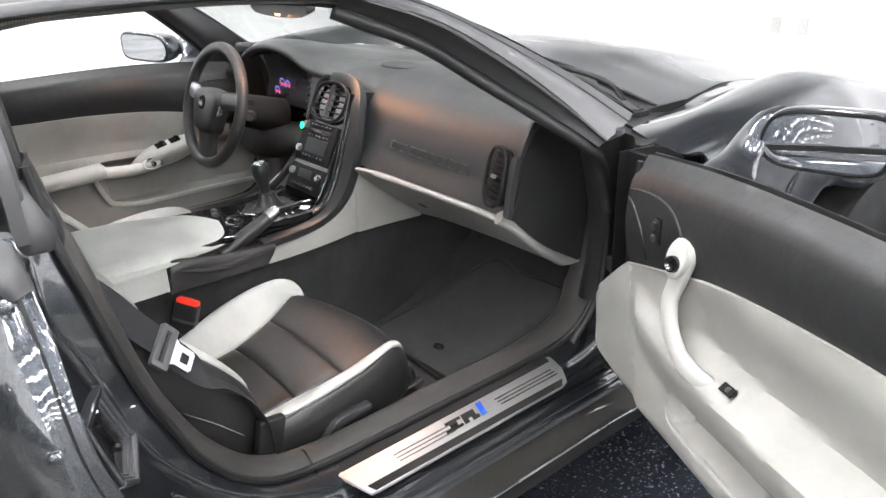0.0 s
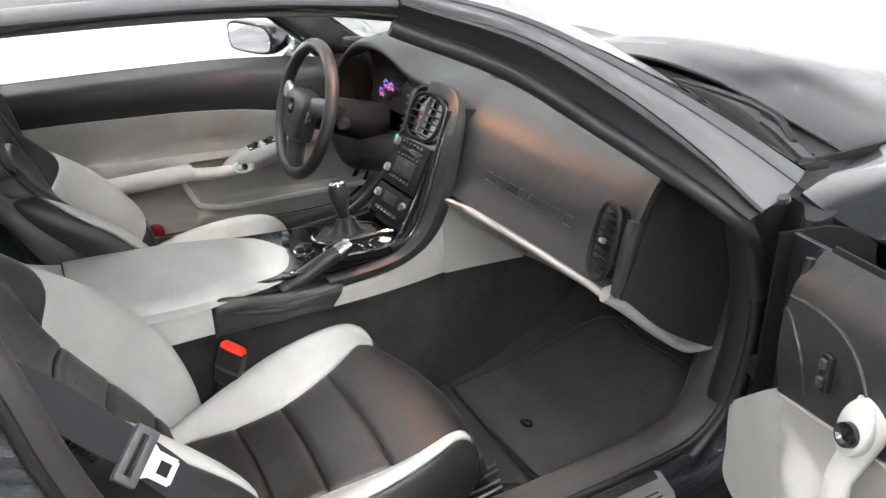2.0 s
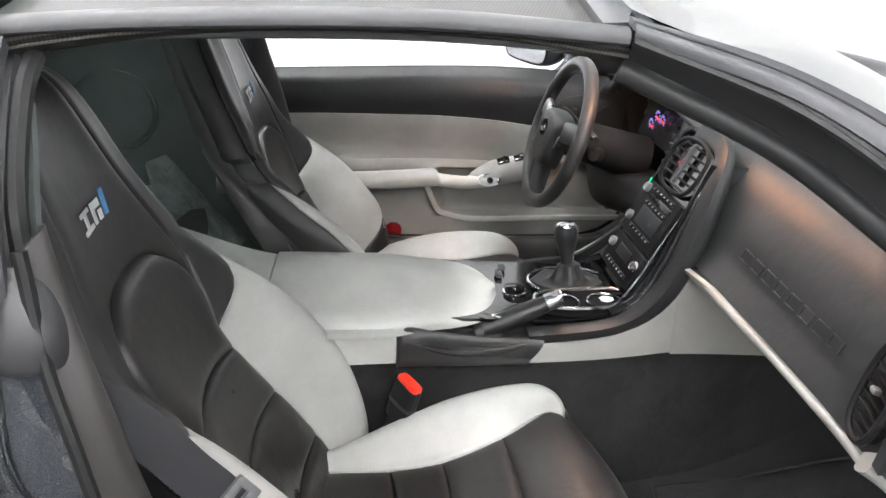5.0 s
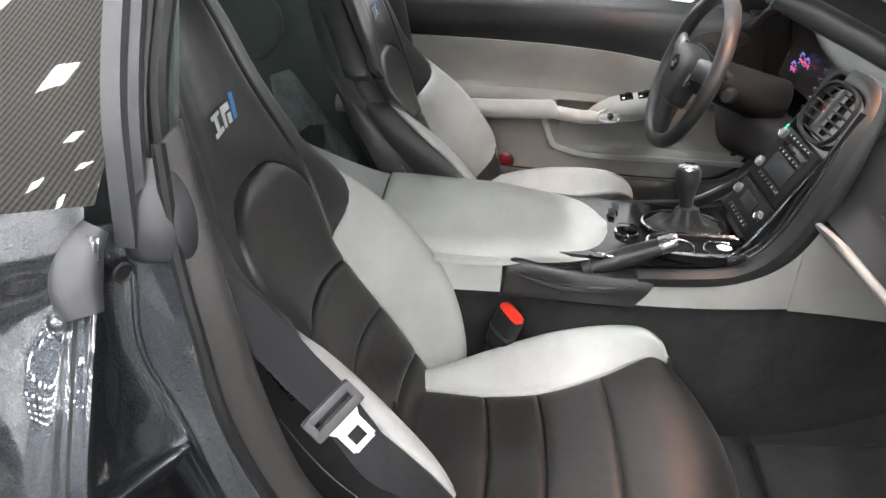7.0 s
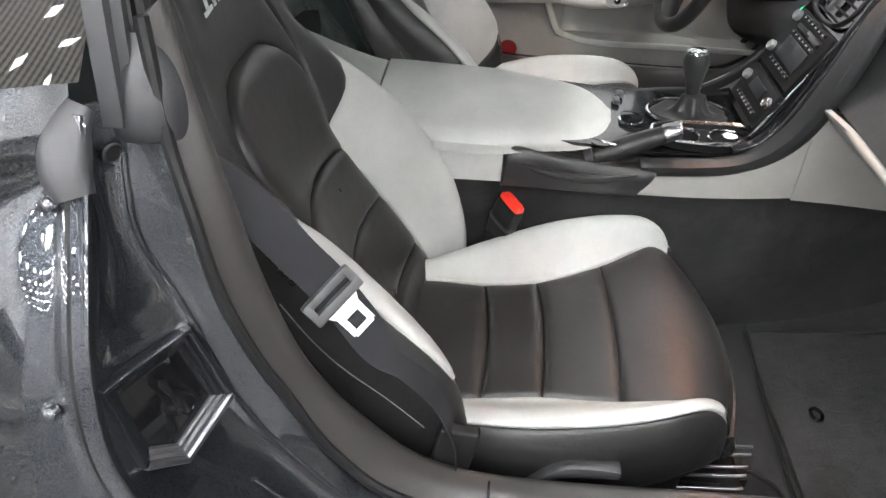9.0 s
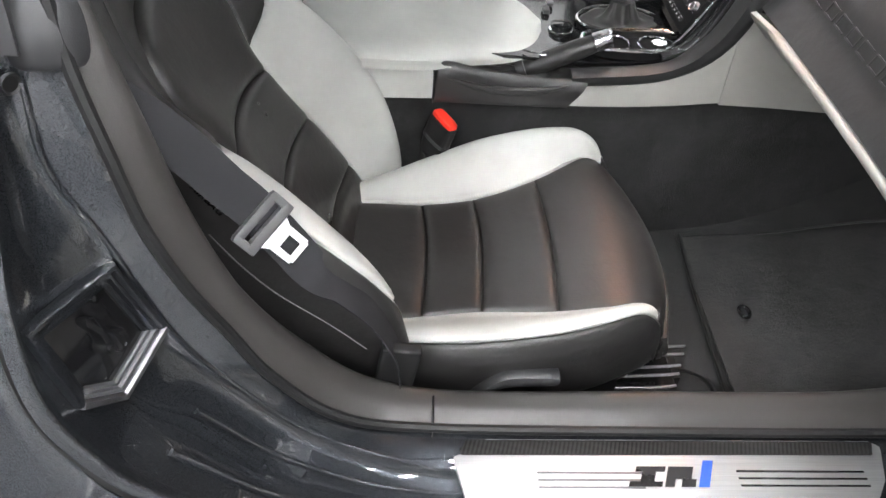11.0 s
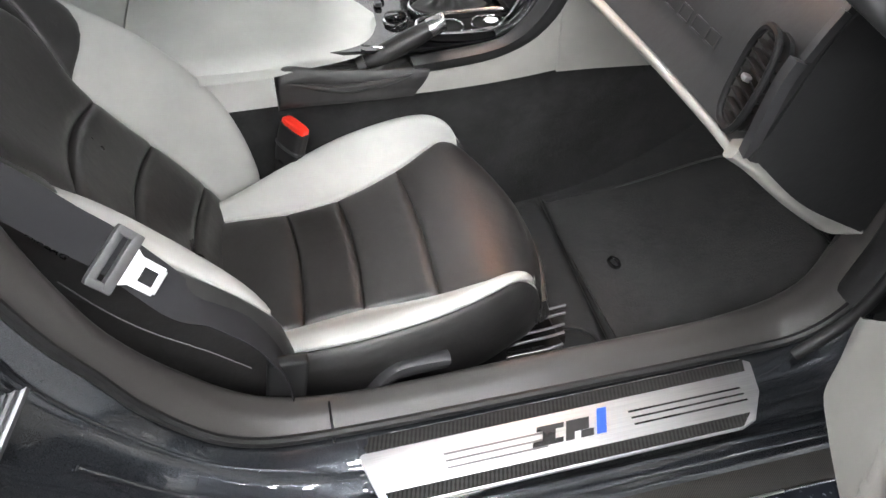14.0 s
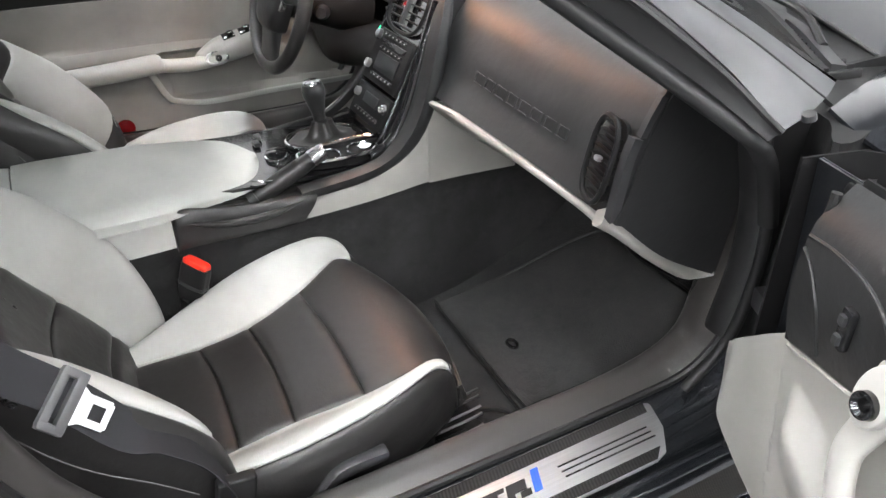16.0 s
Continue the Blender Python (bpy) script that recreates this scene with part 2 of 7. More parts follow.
def shell(front, back):
    """A closed skin between two grids of the same size."""
    nu, nv = len(front) - 1, len(front[0]) - 1
    bm = bmesh.new()
    f = [[bm.verts.new(p) for p in row] for row in front]
    b = [[bm.verts.new(p) for p in row] for row in back]
    for i in range(nu):
        for j in range(nv):
            bm.faces.new((f[i][j], f[i + 1][j], f[i + 1][j + 1], f[i][j + 1]))
            bm.faces.new((b[i][j], b[i][j + 1], b[i + 1][j + 1], b[i + 1][j]))
    rim = [(i, 0) for i in range(nu)] + [(nu, j) for j in range(nv)] + [(i, nv) for i in range(nu, 0, -1)] + [(0, j) for j in range(nv, 0, -1)]
    for (p, q), (r, s) in zip(rim, rim[1:] + rim[:1]):
        bm.faces.new((f[p][q], b[p][q], b[r][s], f[r][s]))
    bmesh.ops.recalc_face_normals(bm, faces=bm.faces[:])
    return bm


SHOWN = Vector((1.2, -0.4, 1.1))


def sheet(rows, nu, nv, t=0.0):
    """A smooth sheet through rows of points, t thick on its hidden side."""
    fine = [cr(r, nv) for r in rows]
    cols = [cr([r[j] for r in fine], nu) for j in range(nv)]
    grid = [[cols[j][i] for j in range(nv)] for i in range(nu)]
    if not t:
        return bm_grid(grid)
    nrm, side = [], 0.0
    for i in range(nu):
        row = []
        for j in range(nv):
            du = grid[min(i + 1, nu - 1)][j] - grid[max(i - 1, 0)][j]
            dv = grid[i][min(j + 1, nv - 1)] - grid[i][max(j - 1, 0)]
            n = du.cross(dv)
            n = n.normalized() if n.length > 1e-12 else (row[-1] if row else Vector((0, 0, 1)))
            side += n.dot(SHOWN - grid[i][j])
            row.append(n)
        nrm.append(row)
    if t < 0:  # a lid: its thickness goes down
        side = sum(n.z for row in nrm for n in row)
    d = -abs(t) if side > 0 else abs(t)
    return shell(grid, [[p + n * d for p, n in zip(a, b)] for a, b in zip(grid, nrm)])


def loft(sections, nu, nv, smooth=True, caps=True):
    """A closed body through closed sections."""
    fine = [cr(s, nv, True) if smooth else [Vector(p) for p in s] for s in sections]
    nv = len(fine[0])
    cols = [cr([s[j] for s in fine], nu) for j in range(nv)]
    bm = bm_grid([[cols[j][i] for j in range(nv)] for i in range(nu)], True, caps)
    bmesh.ops.recalc_face_normals(bm, faces=bm.faces[:])
    return bm


def sweep(path, profile, up=(0, 0, 1), n=24, closed=False, scale=None, smooth_profile=False, caps=True):
    """A profile of (side, up) offsets drawn along a path; scale(f) widens it."""
    pts = cr(path, n, closed) if n else [Vector(p) for p in path]
    prof = [tuple(p) for p in cr([(a, b, 0) for a, b in profile], len(profile) * 3, True)] if smooth_profile else [(a, b, 0) for a, b in profile]
    m = len(pts)
    rows = []
    for i, p in enumerate(pts):
        a, b = (pts[(i - 1) % m], pts[(i + 1) % m]) if closed else (pts[max(i - 1, 0)], pts[min(i + 1, m - 1)])
        t = (b - a).normalized()
        u = Vector(up(i / (m - 1)) if callable(up) else up)
        s = t.cross(u).normalized()
        u = s.cross(t).normalized()
        k = scale(i / (m - 1)) if scale else 1.0
        rows.append([p + s * (q[0] * k) + u * (q[1] * k) for q in prof])
    if closed:
        rows.append(rows[0])
    bm = bm_grid(rows, True, caps and not closed)
    if closed:
        bmesh.ops.remove_doubles(bm, verts=bm.verts[:], dist=1e-5)
    bmesh.ops.recalc_face_normals(bm, faces=bm.faces[:])
    return bm


def ring(r, n=10, sx=1.0, sy=1.0):
    return [(r * sx * math.cos(2 * math.pi * i / n), r * sy * math.sin(2 * math.pi * i / n)) for i in range(n)]


def tube(path, r, n=24, sides=10, scale=None, closed=False, up=(0.13, 0.21, 0.97)):
    return sweep(path, ring(r, sides), up, n, closed, scale)


def rbox(sx, sy, sz, bev=0.003, seg=2, at=(0, 0, 0)):
    bm = bmesh.new()
    bmesh.ops.create_cube(bm, size=1.0)
    bmesh.ops.scale(bm, vec=(sx, sy, sz), verts=bm.verts[:])
    if bev:
        bmesh.ops.bevel(bm, geom=bm.edges[:], offset=min(bev, 0.45 * min(sx, sy, sz)), segments=seg, affect="EDGES", profile=0.6)
    bmesh.ops.translate(bm, vec=at, verts=bm.verts[:])
    return bm


def prism(outline, h, bev=0.0, seg=2):
    """A flat outline in x, y made h thick upwards from z 0."""
    bm = bmesh.new()
    f = bm.faces.new([bm.verts.new((x, y, 0)) for x, y in outline])
    top = bmesh.ops.extrude_face_region(bm, geom=[f])
    bmesh.ops.translate(bm, vec=(0, 0, h), verts=[g for g in top["geom"] if isinstance(g, bmesh.types.BMVert)])
    bmesh.ops.recalc_face_normals(bm, faces=bm.faces[:])
    if bev:
        bmesh.ops.bevel(bm, geom=[e for e in bm.edges if e.is_manifold and e.calc_face_angle(0) > 0.6], offset=bev, segments=seg, affect="EDGES", profile=0.6)
    return bm


def turned(profile, n=24):
    """A body of revolution round z from (radius, z) pairs."""
    bm = bm_grid([[(r * math.cos(2 * math.pi * i / n), r * math.sin(2 * math.pi * i / n), z) for i in range(n)] for r, z in profile], True, True)
    bmesh.ops.recalc_face_normals(bm, faces=bm.faces[:])
    return bm


def moved(bm, m):
    bmesh.ops.transform(bm, matrix=m, verts=bm.verts[:])
    if m.to_3x3().determinant() < 0:
        bmesh.ops.reverse_faces(bm, faces=bm.faces[:])
    return bm


def merged(*bms):
    out = bmesh.new()
    for b in bms:
        me = bpy.data.meshes.new("tmp")
        b.to_mesh(me)
        b.free()
        out.from_mesh(me)
        bpy.data.meshes.remove(me)
    return out


def axes(origin, xdir, ydir):
    """A frame with x along xdir and y near ydir."""
    x = Vector(xdir).normalized()
    z = x.cross(Vector(ydir)).normalized()
    y = z.cross(x)
    return Matrix.Translation(origin) @ Matrix((x, y, z)).transposed().to_4x4()


def panel(fn, s0, s1, v0, v1, puff=0.004, nu=16, nv=20, t=0.006, edge=0.12):
    """An upholstery panel on the surface fn(s, v): full in the middle, drawn in at its seams. v0 and v1 may depend on s."""
    lo = v0 if callable(v0) else lambda s: v0
    hi = v1 if callable(v1) else lambda s: v1

    def fall(f):
        d = min(f, 1 - f) / edge
        return math.sqrt(max(0.0, 1 - (1 - min(d, 1.0)) ** 2))

    def ease(i, n):
        f = i / n
        return f - 0.11 * math.sin(2 * math.pi * f)

    rows, backs = [], []
    for i in range(nu + 1):
        fi = ease(i, nu)
        s = s0 + (s1 - s0) * fi
        row, rear = [], []
        for j in range(nv + 1):
            fj = ease(j, nv)
            v = lo(s) + (hi(s) - lo(s)) * fj
            p, e = fn(s, v), 1e-3
            nrm = (fn(s + e, v) - p).cross(fn(s, v + e) - p)
            if nrm.length < 1e-12:
                nrm = (fn(s - e, v) - p).cross(fn(s, v - e) - p)
            row.append(p + nrm.normalized() * puff * fall(fi) * fall(fj))
            rear.append(p - nrm.normalized() * t)
        rows.append(row)
        backs.append(rear)
    if not t:
        return bm_grid(rows)
    return shell(rows, backs)


def part(name, bm, material, parent=None, label="", sharp=38):
    """One mesh object, under a thing or a part."""
    me = bpy.data.meshes.new(name)
    bm.to_mesh(me)
    bm.free()
    for p in me.polygons:
        p.use_smooth = True
    me.set_sharp_from_angle(angle=radians(sharp))
    me.materials.append(material)
    ob = new(name, me)
    if parent is not None:
        ob.parent = parent
        if parent.type == "EMPTY":
            ob.matrix_parent_inverse = Matrix.Translation(parent.location).inverted()
    if label:
        tagged(ob, label)
    return ob


def thing(name, label, category, group="", at=(0, 0, 0)):
    ob = new(name)
    ob.location = at
    ob.empty_display_size = 0.05
    return tagged(ob, label, category, group)


def structure(name, bm, material, label, category):
    return tagged(part(name, bm, material), label, category, kind="structure")


def mirror_x(bm):
    return moved(bm, Matrix.Diagonal((-1, 1, 1, 1)))


# ---- the showroom ----
GROUND = -0.05
WEST, EAST, NORTH, SOUTH, HIGH = -3.1, 14.0, 5.0, -17.0, 4.2
structure("floor", rbox(EAST - WEST, NORTH - SOUTH, 0.2, 0, at=((EAST + WEST) / 2, (NORTH + SOUTH) / 2, GROUND - 0.1)), FLOOR, "dark polished floor with pale speckles", "floor")
structure("wall_north", rbox(EAST - WEST + 0.4, 0.2, HIGH, 0, at=((EAST + WEST) / 2, NORTH + 0.1, GROUND + HIGH / 2)), WALL, "plain white painted showroom wall", "wall")
# south and east stay out of view; their grey only darkens reflections
structure("wall_south", rbox(EAST - WEST + 0.4, 0.2, HIGH, 0, at=((EAST + WEST) / 2, SOUTH - 0.1, GROUND + HIGH / 2)), WALL_DIMMED, "unseen showroom wall, dimmed by a grey colour", "wall")
structure("wall_west", rbox(0.2, NORTH - SOUTH, HIGH, 0, at=(WEST - 0.1, (NORTH + SOUTH) / 2, GROUND + HIGH / 2)), WALL, "plain white painted showroom wall", "wall")
structure("wall_east", rbox(0.2, NORTH - SOUTH, HIGH, 0, at=(EAST + 0.1, (NORTH + SOUTH) / 2, GROUND + HIGH / 2)), WALL_DIMMED, "unseen showroom wall, dimmed by a grey colour", "wall")
structure("ceiling", rbox(EAST - WEST + 0.4, NORTH - SOUTH + 0.4, 0.2, 0, at=((EAST + WEST) / 2, (NORTH + SOUTH) / 2, GROUND + HIGH + 0.1)), CEILING, "grey showroom ceiling with square lights", "ceiling")
structure("baseboard", rbox(EAST - WEST - 0.05, 0.015, 0.13, 0.003, at=((EAST + WEST) / 2, NORTH - 0.009, GROUND + 0.065)), SKIRTING, "blue-grey baseboard along the white wall", "baseboard")


def ceiling_light():
    ob = thing("ceiling_light", "lit square ceiling light with white frame", "light", "ceiling lights")
    out, inn = 0.165, 0.14
    bars = [rbox(2 * out, 0.03, 0.05, 0.004, at=(0, s * (inn + 0.015), -0.025)) for s in (-1, 1)]
    bars += [rbox(0.03, 2 * inn, 0.05, 0.004, at=(s * (inn + 0.015), 0, -0.025)) for s in (-1, 1)]
    part("light_frame", merged(*bars), PLASTIC_LIGHT, ob)
    part("diffuser", rbox(2 * inn, 2 * inn, 0.02, 0, at=(0, 0, -0.03)), LIGHT_PANEL, ob, "glowing white diffuser")
    return ob


first = ceiling_light()
spots = [(-2.5 + 1.3 * i, -16.4 + 1.3 * j) for i in range(13) for j in range(17) if -16.4 + 1.3 * j < 1.6 or i > 3]
first.location = (*spots[0], GROUND + HIGH - 0.001)
for x, y in spots[1:]:
    copy_thing(first, pose(x, y, GROUND + HIGH - 0.001))


def wall_socket(x, w, rows):
    ob = thing("wall_socket", "white wall plate on the white wall", "outlet", "outlets on the wall", at=(x, NORTH, 0.49))
    part("cover_plate", rbox(w, 0.01, 0.12, 0.004, at=(x, NORTH - 0.006, 0.49)), PLATE_WHITE, ob)
    for dz in rows:
        part("receptacle", rbox(0.035, 0.006, 0.028, 0.003, at=(x, NORTH - 0.013, 0.49 + dz)), PLATE_WHITE, ob)


wall_socket(-1.323, 0.075, (-0.025, 0.025))
wall_socket(-1.116, 0.075, (0,))


# ---- the car: body shell ----
car = thing("sports_car", "dark grey metallic sports car with carbon roof", "car", at=(0, 0.3, GROUND))
BOTH = (1, -1)


def both(name, make, material, parent=car, label="", sharp=38):
    """A part for each side of the car."""
    for s in BOTH:
        bm = make()
        part(name, bm if s > 0 else mirror_x(bm), material, parent, label, sharp)


# door opening: the line where painted metal meets the inner trim, from the pillar behind the door along the sill to the hinge post
OPENING = [(0.650, -0.600, 0.96), (0.668, -0.590, 0.87), (0.683, -0.574, 0.80), (0.692, -0.560, 0.735), (0.690, -0.539, 0.663), (0.685, -0.513, 0.60), (0.682, -0.478, 0.525), (0.680, -0.412, 0.452), (0.672, -0.31, 0.412),
           (0.670, -0.05, 0.405), (0.670, 0.2, 0.405), (0.676, 0.30, 0.43), (0.684, 0.352, 0.50), (0.70, 0.375, 0.62), (0.715, 0.38, 0.74), (0.735, 0.36, 0.84)]
CREASE = [(0.676, -0.626, 0.905), (0.683, -0.624, 0.865), (0.698, -0.621, 0.80), (0.702, -0.597, 0.738), (0.704, -0.577, 0.67), (0.704, -0.560, 0.615), (0.704, -0.520, 0.545), (0.712, -0.438, 0.462), (0.72, -0.31, 0.404),
          (0.72, -0.05, 0.398), (0.72, 0.2, 0.398), (0.72, 0.33, 0.42), (0.72, 0.39, 0.50), (0.73, 0.41, 0.62), (0.74, 0.41, 0.74), (0.76, 0.39, 0.83)]
OUTER = [(0.702, -0.635, 0.905), (0.722, -0.634, 0.866), (0.763, -0.631, 0.80), (0.795, -0.630, 0.735), (0.817, -0.622, 0.665), (0.826, -0.600, 0.608), (0.827, -0.555, 0.54), (0.812, -0.458, 0.448), (0.788, -0.31, 0.398),
         (0.780, -0.05, 0.392), (0.780, 0.2, 0.392), (0.785, 0.34, 0.40), (0.815, 0.44, 0.47), (0.84, 0.47, 0.62), (0.84, 0.47, 0.74), (0.83, 0.45, 0.83)]
def between(p, q, f, back=0.0):
    """A point f of the way from p to q, set back into the jamb."""
    m = [x + (y - x) * f for x, y in zip(p, q)]
    low = min(1.0, max(0.0, (0.5 - m[2]) / 0.09))
    return (m[0], m[1] + (-back if m[1] < 0 else back) * (1 - low), m[2] - back * low)


FOLD = [between(p, q, 0.45, -0.004) for p, q in zip(OPENING, CREASE)]
UNDER = [between(p, q, 0.10, 0.010) for p, q in zip(CREASE, OUTER)]
HOLLOW = [between(p, q, 0.50, 0.016) for p, q in zip(CREASE, OUTER)]
RISE = [between(p, q, 0.86, 0.010) for p, q in zip(CREASE, OUTER)]
FLANGE = [(p[0] + 0.003, p[1] - 0.013 * (1 if p[1] < 0 else -1) * min(1.0, max(0.0, (p[2] - 0.36) / 0.1)), p[2] - 0.005) for p in OUTER]
both("door_jamb", lambda: sheet([OPENING, FOLD, [between(p, q, 0.93, -0.004) for p, q in zip(OPENING, CREASE)], CREASE, UNDER, HOLLOW, RISE, OUTER, FLANGE], 56, 130, 0.004), PAINT, label="glossy dark grey painted jamb", sharp=60)
both("jamb_ridge", lambda: tube([(p[0], p[1] + 0.001, p[2] + 0.001) for p in CREASE[1:9]], 0.0028, 70, 8), PAINT)
for share, back, r in ((0.30, 0.011, 0.0030), (0.66, 0.012, 0.0036)):
    both("jamb_pressing", lambda share=share, back=back, r=r: tube([between(p, q, share, back) for p, q in zip(CREASE, OUTER)][6:12], r, 90, 8), PAINT)
both("jamb_hole", lambda: moved(turned([(0.0001, 0.0005), (0.006, 0.0005), (0.0075, 0.002), (0.009, 0.0)], 16), axes((0.690, -0.628, 0.868), (-0.8, 0.5, 0.0), (0, 0, 1))), RUBBER)

# dark worn plastic trim inside the opening
INNER = [(0.614, -0.600, 0.96), (0.636, -0.578, 0.885), (0.646, -0.556, 0.80), (0.648, -0.540, 0.725), (0.646, -0.522, 0.655), (0.643, -0.500, 0.595), (0.629, -0.455, 0.515), (0.624, -0.38, 0.445), (0.618, -0.27, 0.413),
         (0.615, -0.05, 0.412), (0.612, 0.2, 0.412), (0.605, 0.33, 0.44), (0.60, 0.37, 0.52), (0.615, 0.385, 0.62), (0.635, 0.385, 0.74), (0.66, 0.37, 0.83)]
CREST = [tuple((a + b) / 2 + d for a, b, d in zip(p, q, (0, 0.010 * (1 if p[1] < -0.4 else -1 if p[1] > 0.33 else 0), 0.014))) for p, q in zip(INNER, OPENING)]
SKIRT = [(p[0] - 0.012, p[1] + (0.0 if -0.4 < p[1] < 0.3 else -0.02 if p[1] < 0 else 0.02), p[2] - 0.10) for p in INNER]
both("sill_trim", lambda: sheet([SKIRT, INNER, CREST, [(x + 0.001, y, z + 0.003) for x, y, z in OPENING]], 16, 100, 0.004), TRIM_WORN, label="scuffed dark plastic sill trim")
both("trim_joint", lambda: sweep([(0.612, -0.307, 0.40), (0.621, -0.306, 0.416), (0.648, -0.307, 0.4325), (0.683, -0.308, 0.412)], ring(0.0016, 6), (0, 1, 0), 14), BLACK_INK)
both("door_seal", lambda: tube([(p[0] + (0.001 if p[2] < 0.43 else 0.006), p[1], p[2] + 0.005) for p in OPENING[:-1]], 0.006, 90, 8), RUBBER, label="black rubber door seal")

# bright scuff plate on the sill
for s in BOTH:
    plate = part("sill_plate", moved(prism([(0.681, -0.275), (0.684, -0.290), (0.774, -0.268), (0.776, -0.255), (0.775, 0.165), (0.768, 0.185), (0.732, 0.212), (0.688, 0.226), (0.680, 0.214)], 0.006, 0.002), Matrix.Translation((0, 0, 0.402))) if s > 0 else
                 mirror_x(moved(prism([(0.686, -0.289), (0.774, -0.268), (0.775, 0.165), (0.732, 0.212), (0.684, 0.222)], 0.006, 0.002), Matrix.Translation((0, 0, 0.4)))), ALUMINIUM, car, "brushed aluminium scuff plate with badge")
    if s > 0:
        part("inlay", moved(prism([(0.683, -0.280), (0.703, -0.275), (0.700, 0.210), (0.682, 0.217)], 0.0015), Matrix.Translation((0, 0, 0.4075))), CARBON_FINE, plate, "black patterned inlay")
        part("inlay", moved(prism([(0.757, -0.264), (0.7735, -0.259), (0.7735, 0.165), (0.758, 0.183)], 0.0015), Matrix.Translation((0, 0, 0.4075))), CARBON_FINE, plate, "black patterned inlay")
        for x in (0.722, 0.731, 0.740):
            part("pinstripe", rbox(0.0022, 0.15, 0.001, 0, at=(x, 0.115, 0.4084)), BLACK_INK, plate)
            part("pinstripe", rbox(0.0022, 0.12, 0.001, 0, at=(x + 0.003, -0.13, 0.4084)), STEEL, plate)
        m4 = axes((0.742, -0.085, 0.4082), (0, 1, 0), (-1, 0, 0))
        for x0, x1, y0, y1, m in ((-0.004, 0.034, 0.0, 0.006, BLACK_INK), (0.008, 0.024, 0.006, 0.019, BLACK_INK), (0.000, 0.034, 0.019, 0.025, BLACK_INK), (0.037, 0.048, 0.0, 0.025, BLACK_INK), (0.048, 0.066, 0.010, 0.025, BLACK_INK), (0.056, 0.072, 0.0, 0.009, BLACK_INK), (0.076, 0.088, 0.0, 0.033, BLUE)):
            part("badge_shape", moved(prism([(x0 + y0 * 0.4, y0), (x1 + y0 * 0.4, y0), (x1 + y1 * 0.4, y1), (x0 + y1 * 0.4, y1)], 0.0012), m4), m, plate, "blue badge shape" if m is BLUE else "black badge shape")

# rocker below the sill, with a carbon skirt
both("rocker", lambda: sheet([[(0.778, y, 0.390), (0.786, y, 0.384), (0.791, y, 0.374), (0.790, y, 0.370), (0.796, y, 0.364), (0.797, y, 0.352)] for y in (-0.40, -0.2, 0.1, 0.42)], 8, 20, 0.004), PAINT)
both("side_skirt", lambda: sheet([[(0.793, y, 0.353), (0.801, y, 0.33), (0.810, y, 0.296), (0.804, y, 0.288), (0.77, y, 0.283)] for y in (-0.40, -0.2, 0.1, 0.30)] + [[(0.793, 0.42, 0.353), (0.803, 0.42, 0.335), (0.83, 0.44, 0.305), (0.83, 0.45, 0.296), (0.79, 0.45, 0.290)]], 16, 16, 0.004), CARBON, label="carbon fibre side skirt")
both("skirt_edge", lambda: tube([(0.811, -0.40, 0.294), (0.811, -0.2, 0.294), (0.811, 0.1, 0.294), (0.811, 0.29, 0.294), (0.829, 0.43, 0.303)], 0.0022, 40, 6), SATIN_METAL, label="bright lacquered skirt edge")
both("rocker_under", lambda: sheet([[(0.80, y, 0.286), (0.74, y, 0.22), (0.68, y, 0.14)] for y in (-0.6, 0.0, 0.5)], 6, 8, 0.004), RUBBER)

# latch recess in the jamb: stepped frames round a dark plate, striker and bolts
LATCH = axes((0.754, -0.601, 0.659), (-0.91, 0.41, 0), (0, -0.29, 0.95))
POLY = [(-0.045, 0.053), (0.045, 0.047), (0.059, -0.037), (-0.008, -0.056), (-0.042, -0.030)]


def shrunk(k, dz=0.0):
    cx, cy = sum(p[0] for p in POLY) / 5, sum(p[1] for p in POLY) / 5
    return [(cx + (x - cx) * k, cy + (y - cy) * k + dz) for x, y in POLY]


both("latch_plate", lambda: moved(prism(shrunk(0.98), 0.006, 0.002), LATCH @ Matrix.Translation((0, 0, -0.010))), GLOSS_BLACK, label="black latch plate in the jamb")
for k, h, r in ((1.0, 0.004, 0.0042), (0.88, 0.000, 0.0036), (0.78, -0.003, 0.003)):
    both("latch_ridge", lambda k=k, h=h, r=r: moved(sweep([(x, y, h) for x, y in (shrunk(k)[4:] + shrunk(k)[:3])], [(-r, -0.010), (r, -0.010), (r, r * 0.4), (r * 0.5, r), (-r * 0.5, r), (-r, r * 0.4)], (0, 0, 1), 0), LATCH), PAINT)
    # same painted frames, lower side: paler materials stand in for their highlights
    both("latch_glint", lambda k=k, h=h, r=r: moved(sweep([(x, y, h + 0.001) for x, y in shrunk(k)[2:]], [(-r, -0.010), (r, -0.010), (r, r * 0.4), (r * 0.5, r), (-r * 0.5, r), (-r, r * 0.4)], (0, 0, 1), 0), LATCH), PILLAR_SATIN if k < 0.95 else STEEL, label="painted latch frame edge, highlight put in as paler colour")
both("striker", lambda: moved(prism([(-0.012, -0.020), (0.004, -0.022), (0.010, -0.012), (0.006, 0.004), (0.012, 0.020), (0.008, 0.028), (0.002, 0.024), (-0.002, 0.008), (-0.010, -0.002)], 0.007, 0.002), LATCH @ Matrix.Translation((0.010, 0.0, -0.003)) @ pose(0, 0, 0, 0, 0, 35)), GLOSS_BLACK, label="dark door striker")
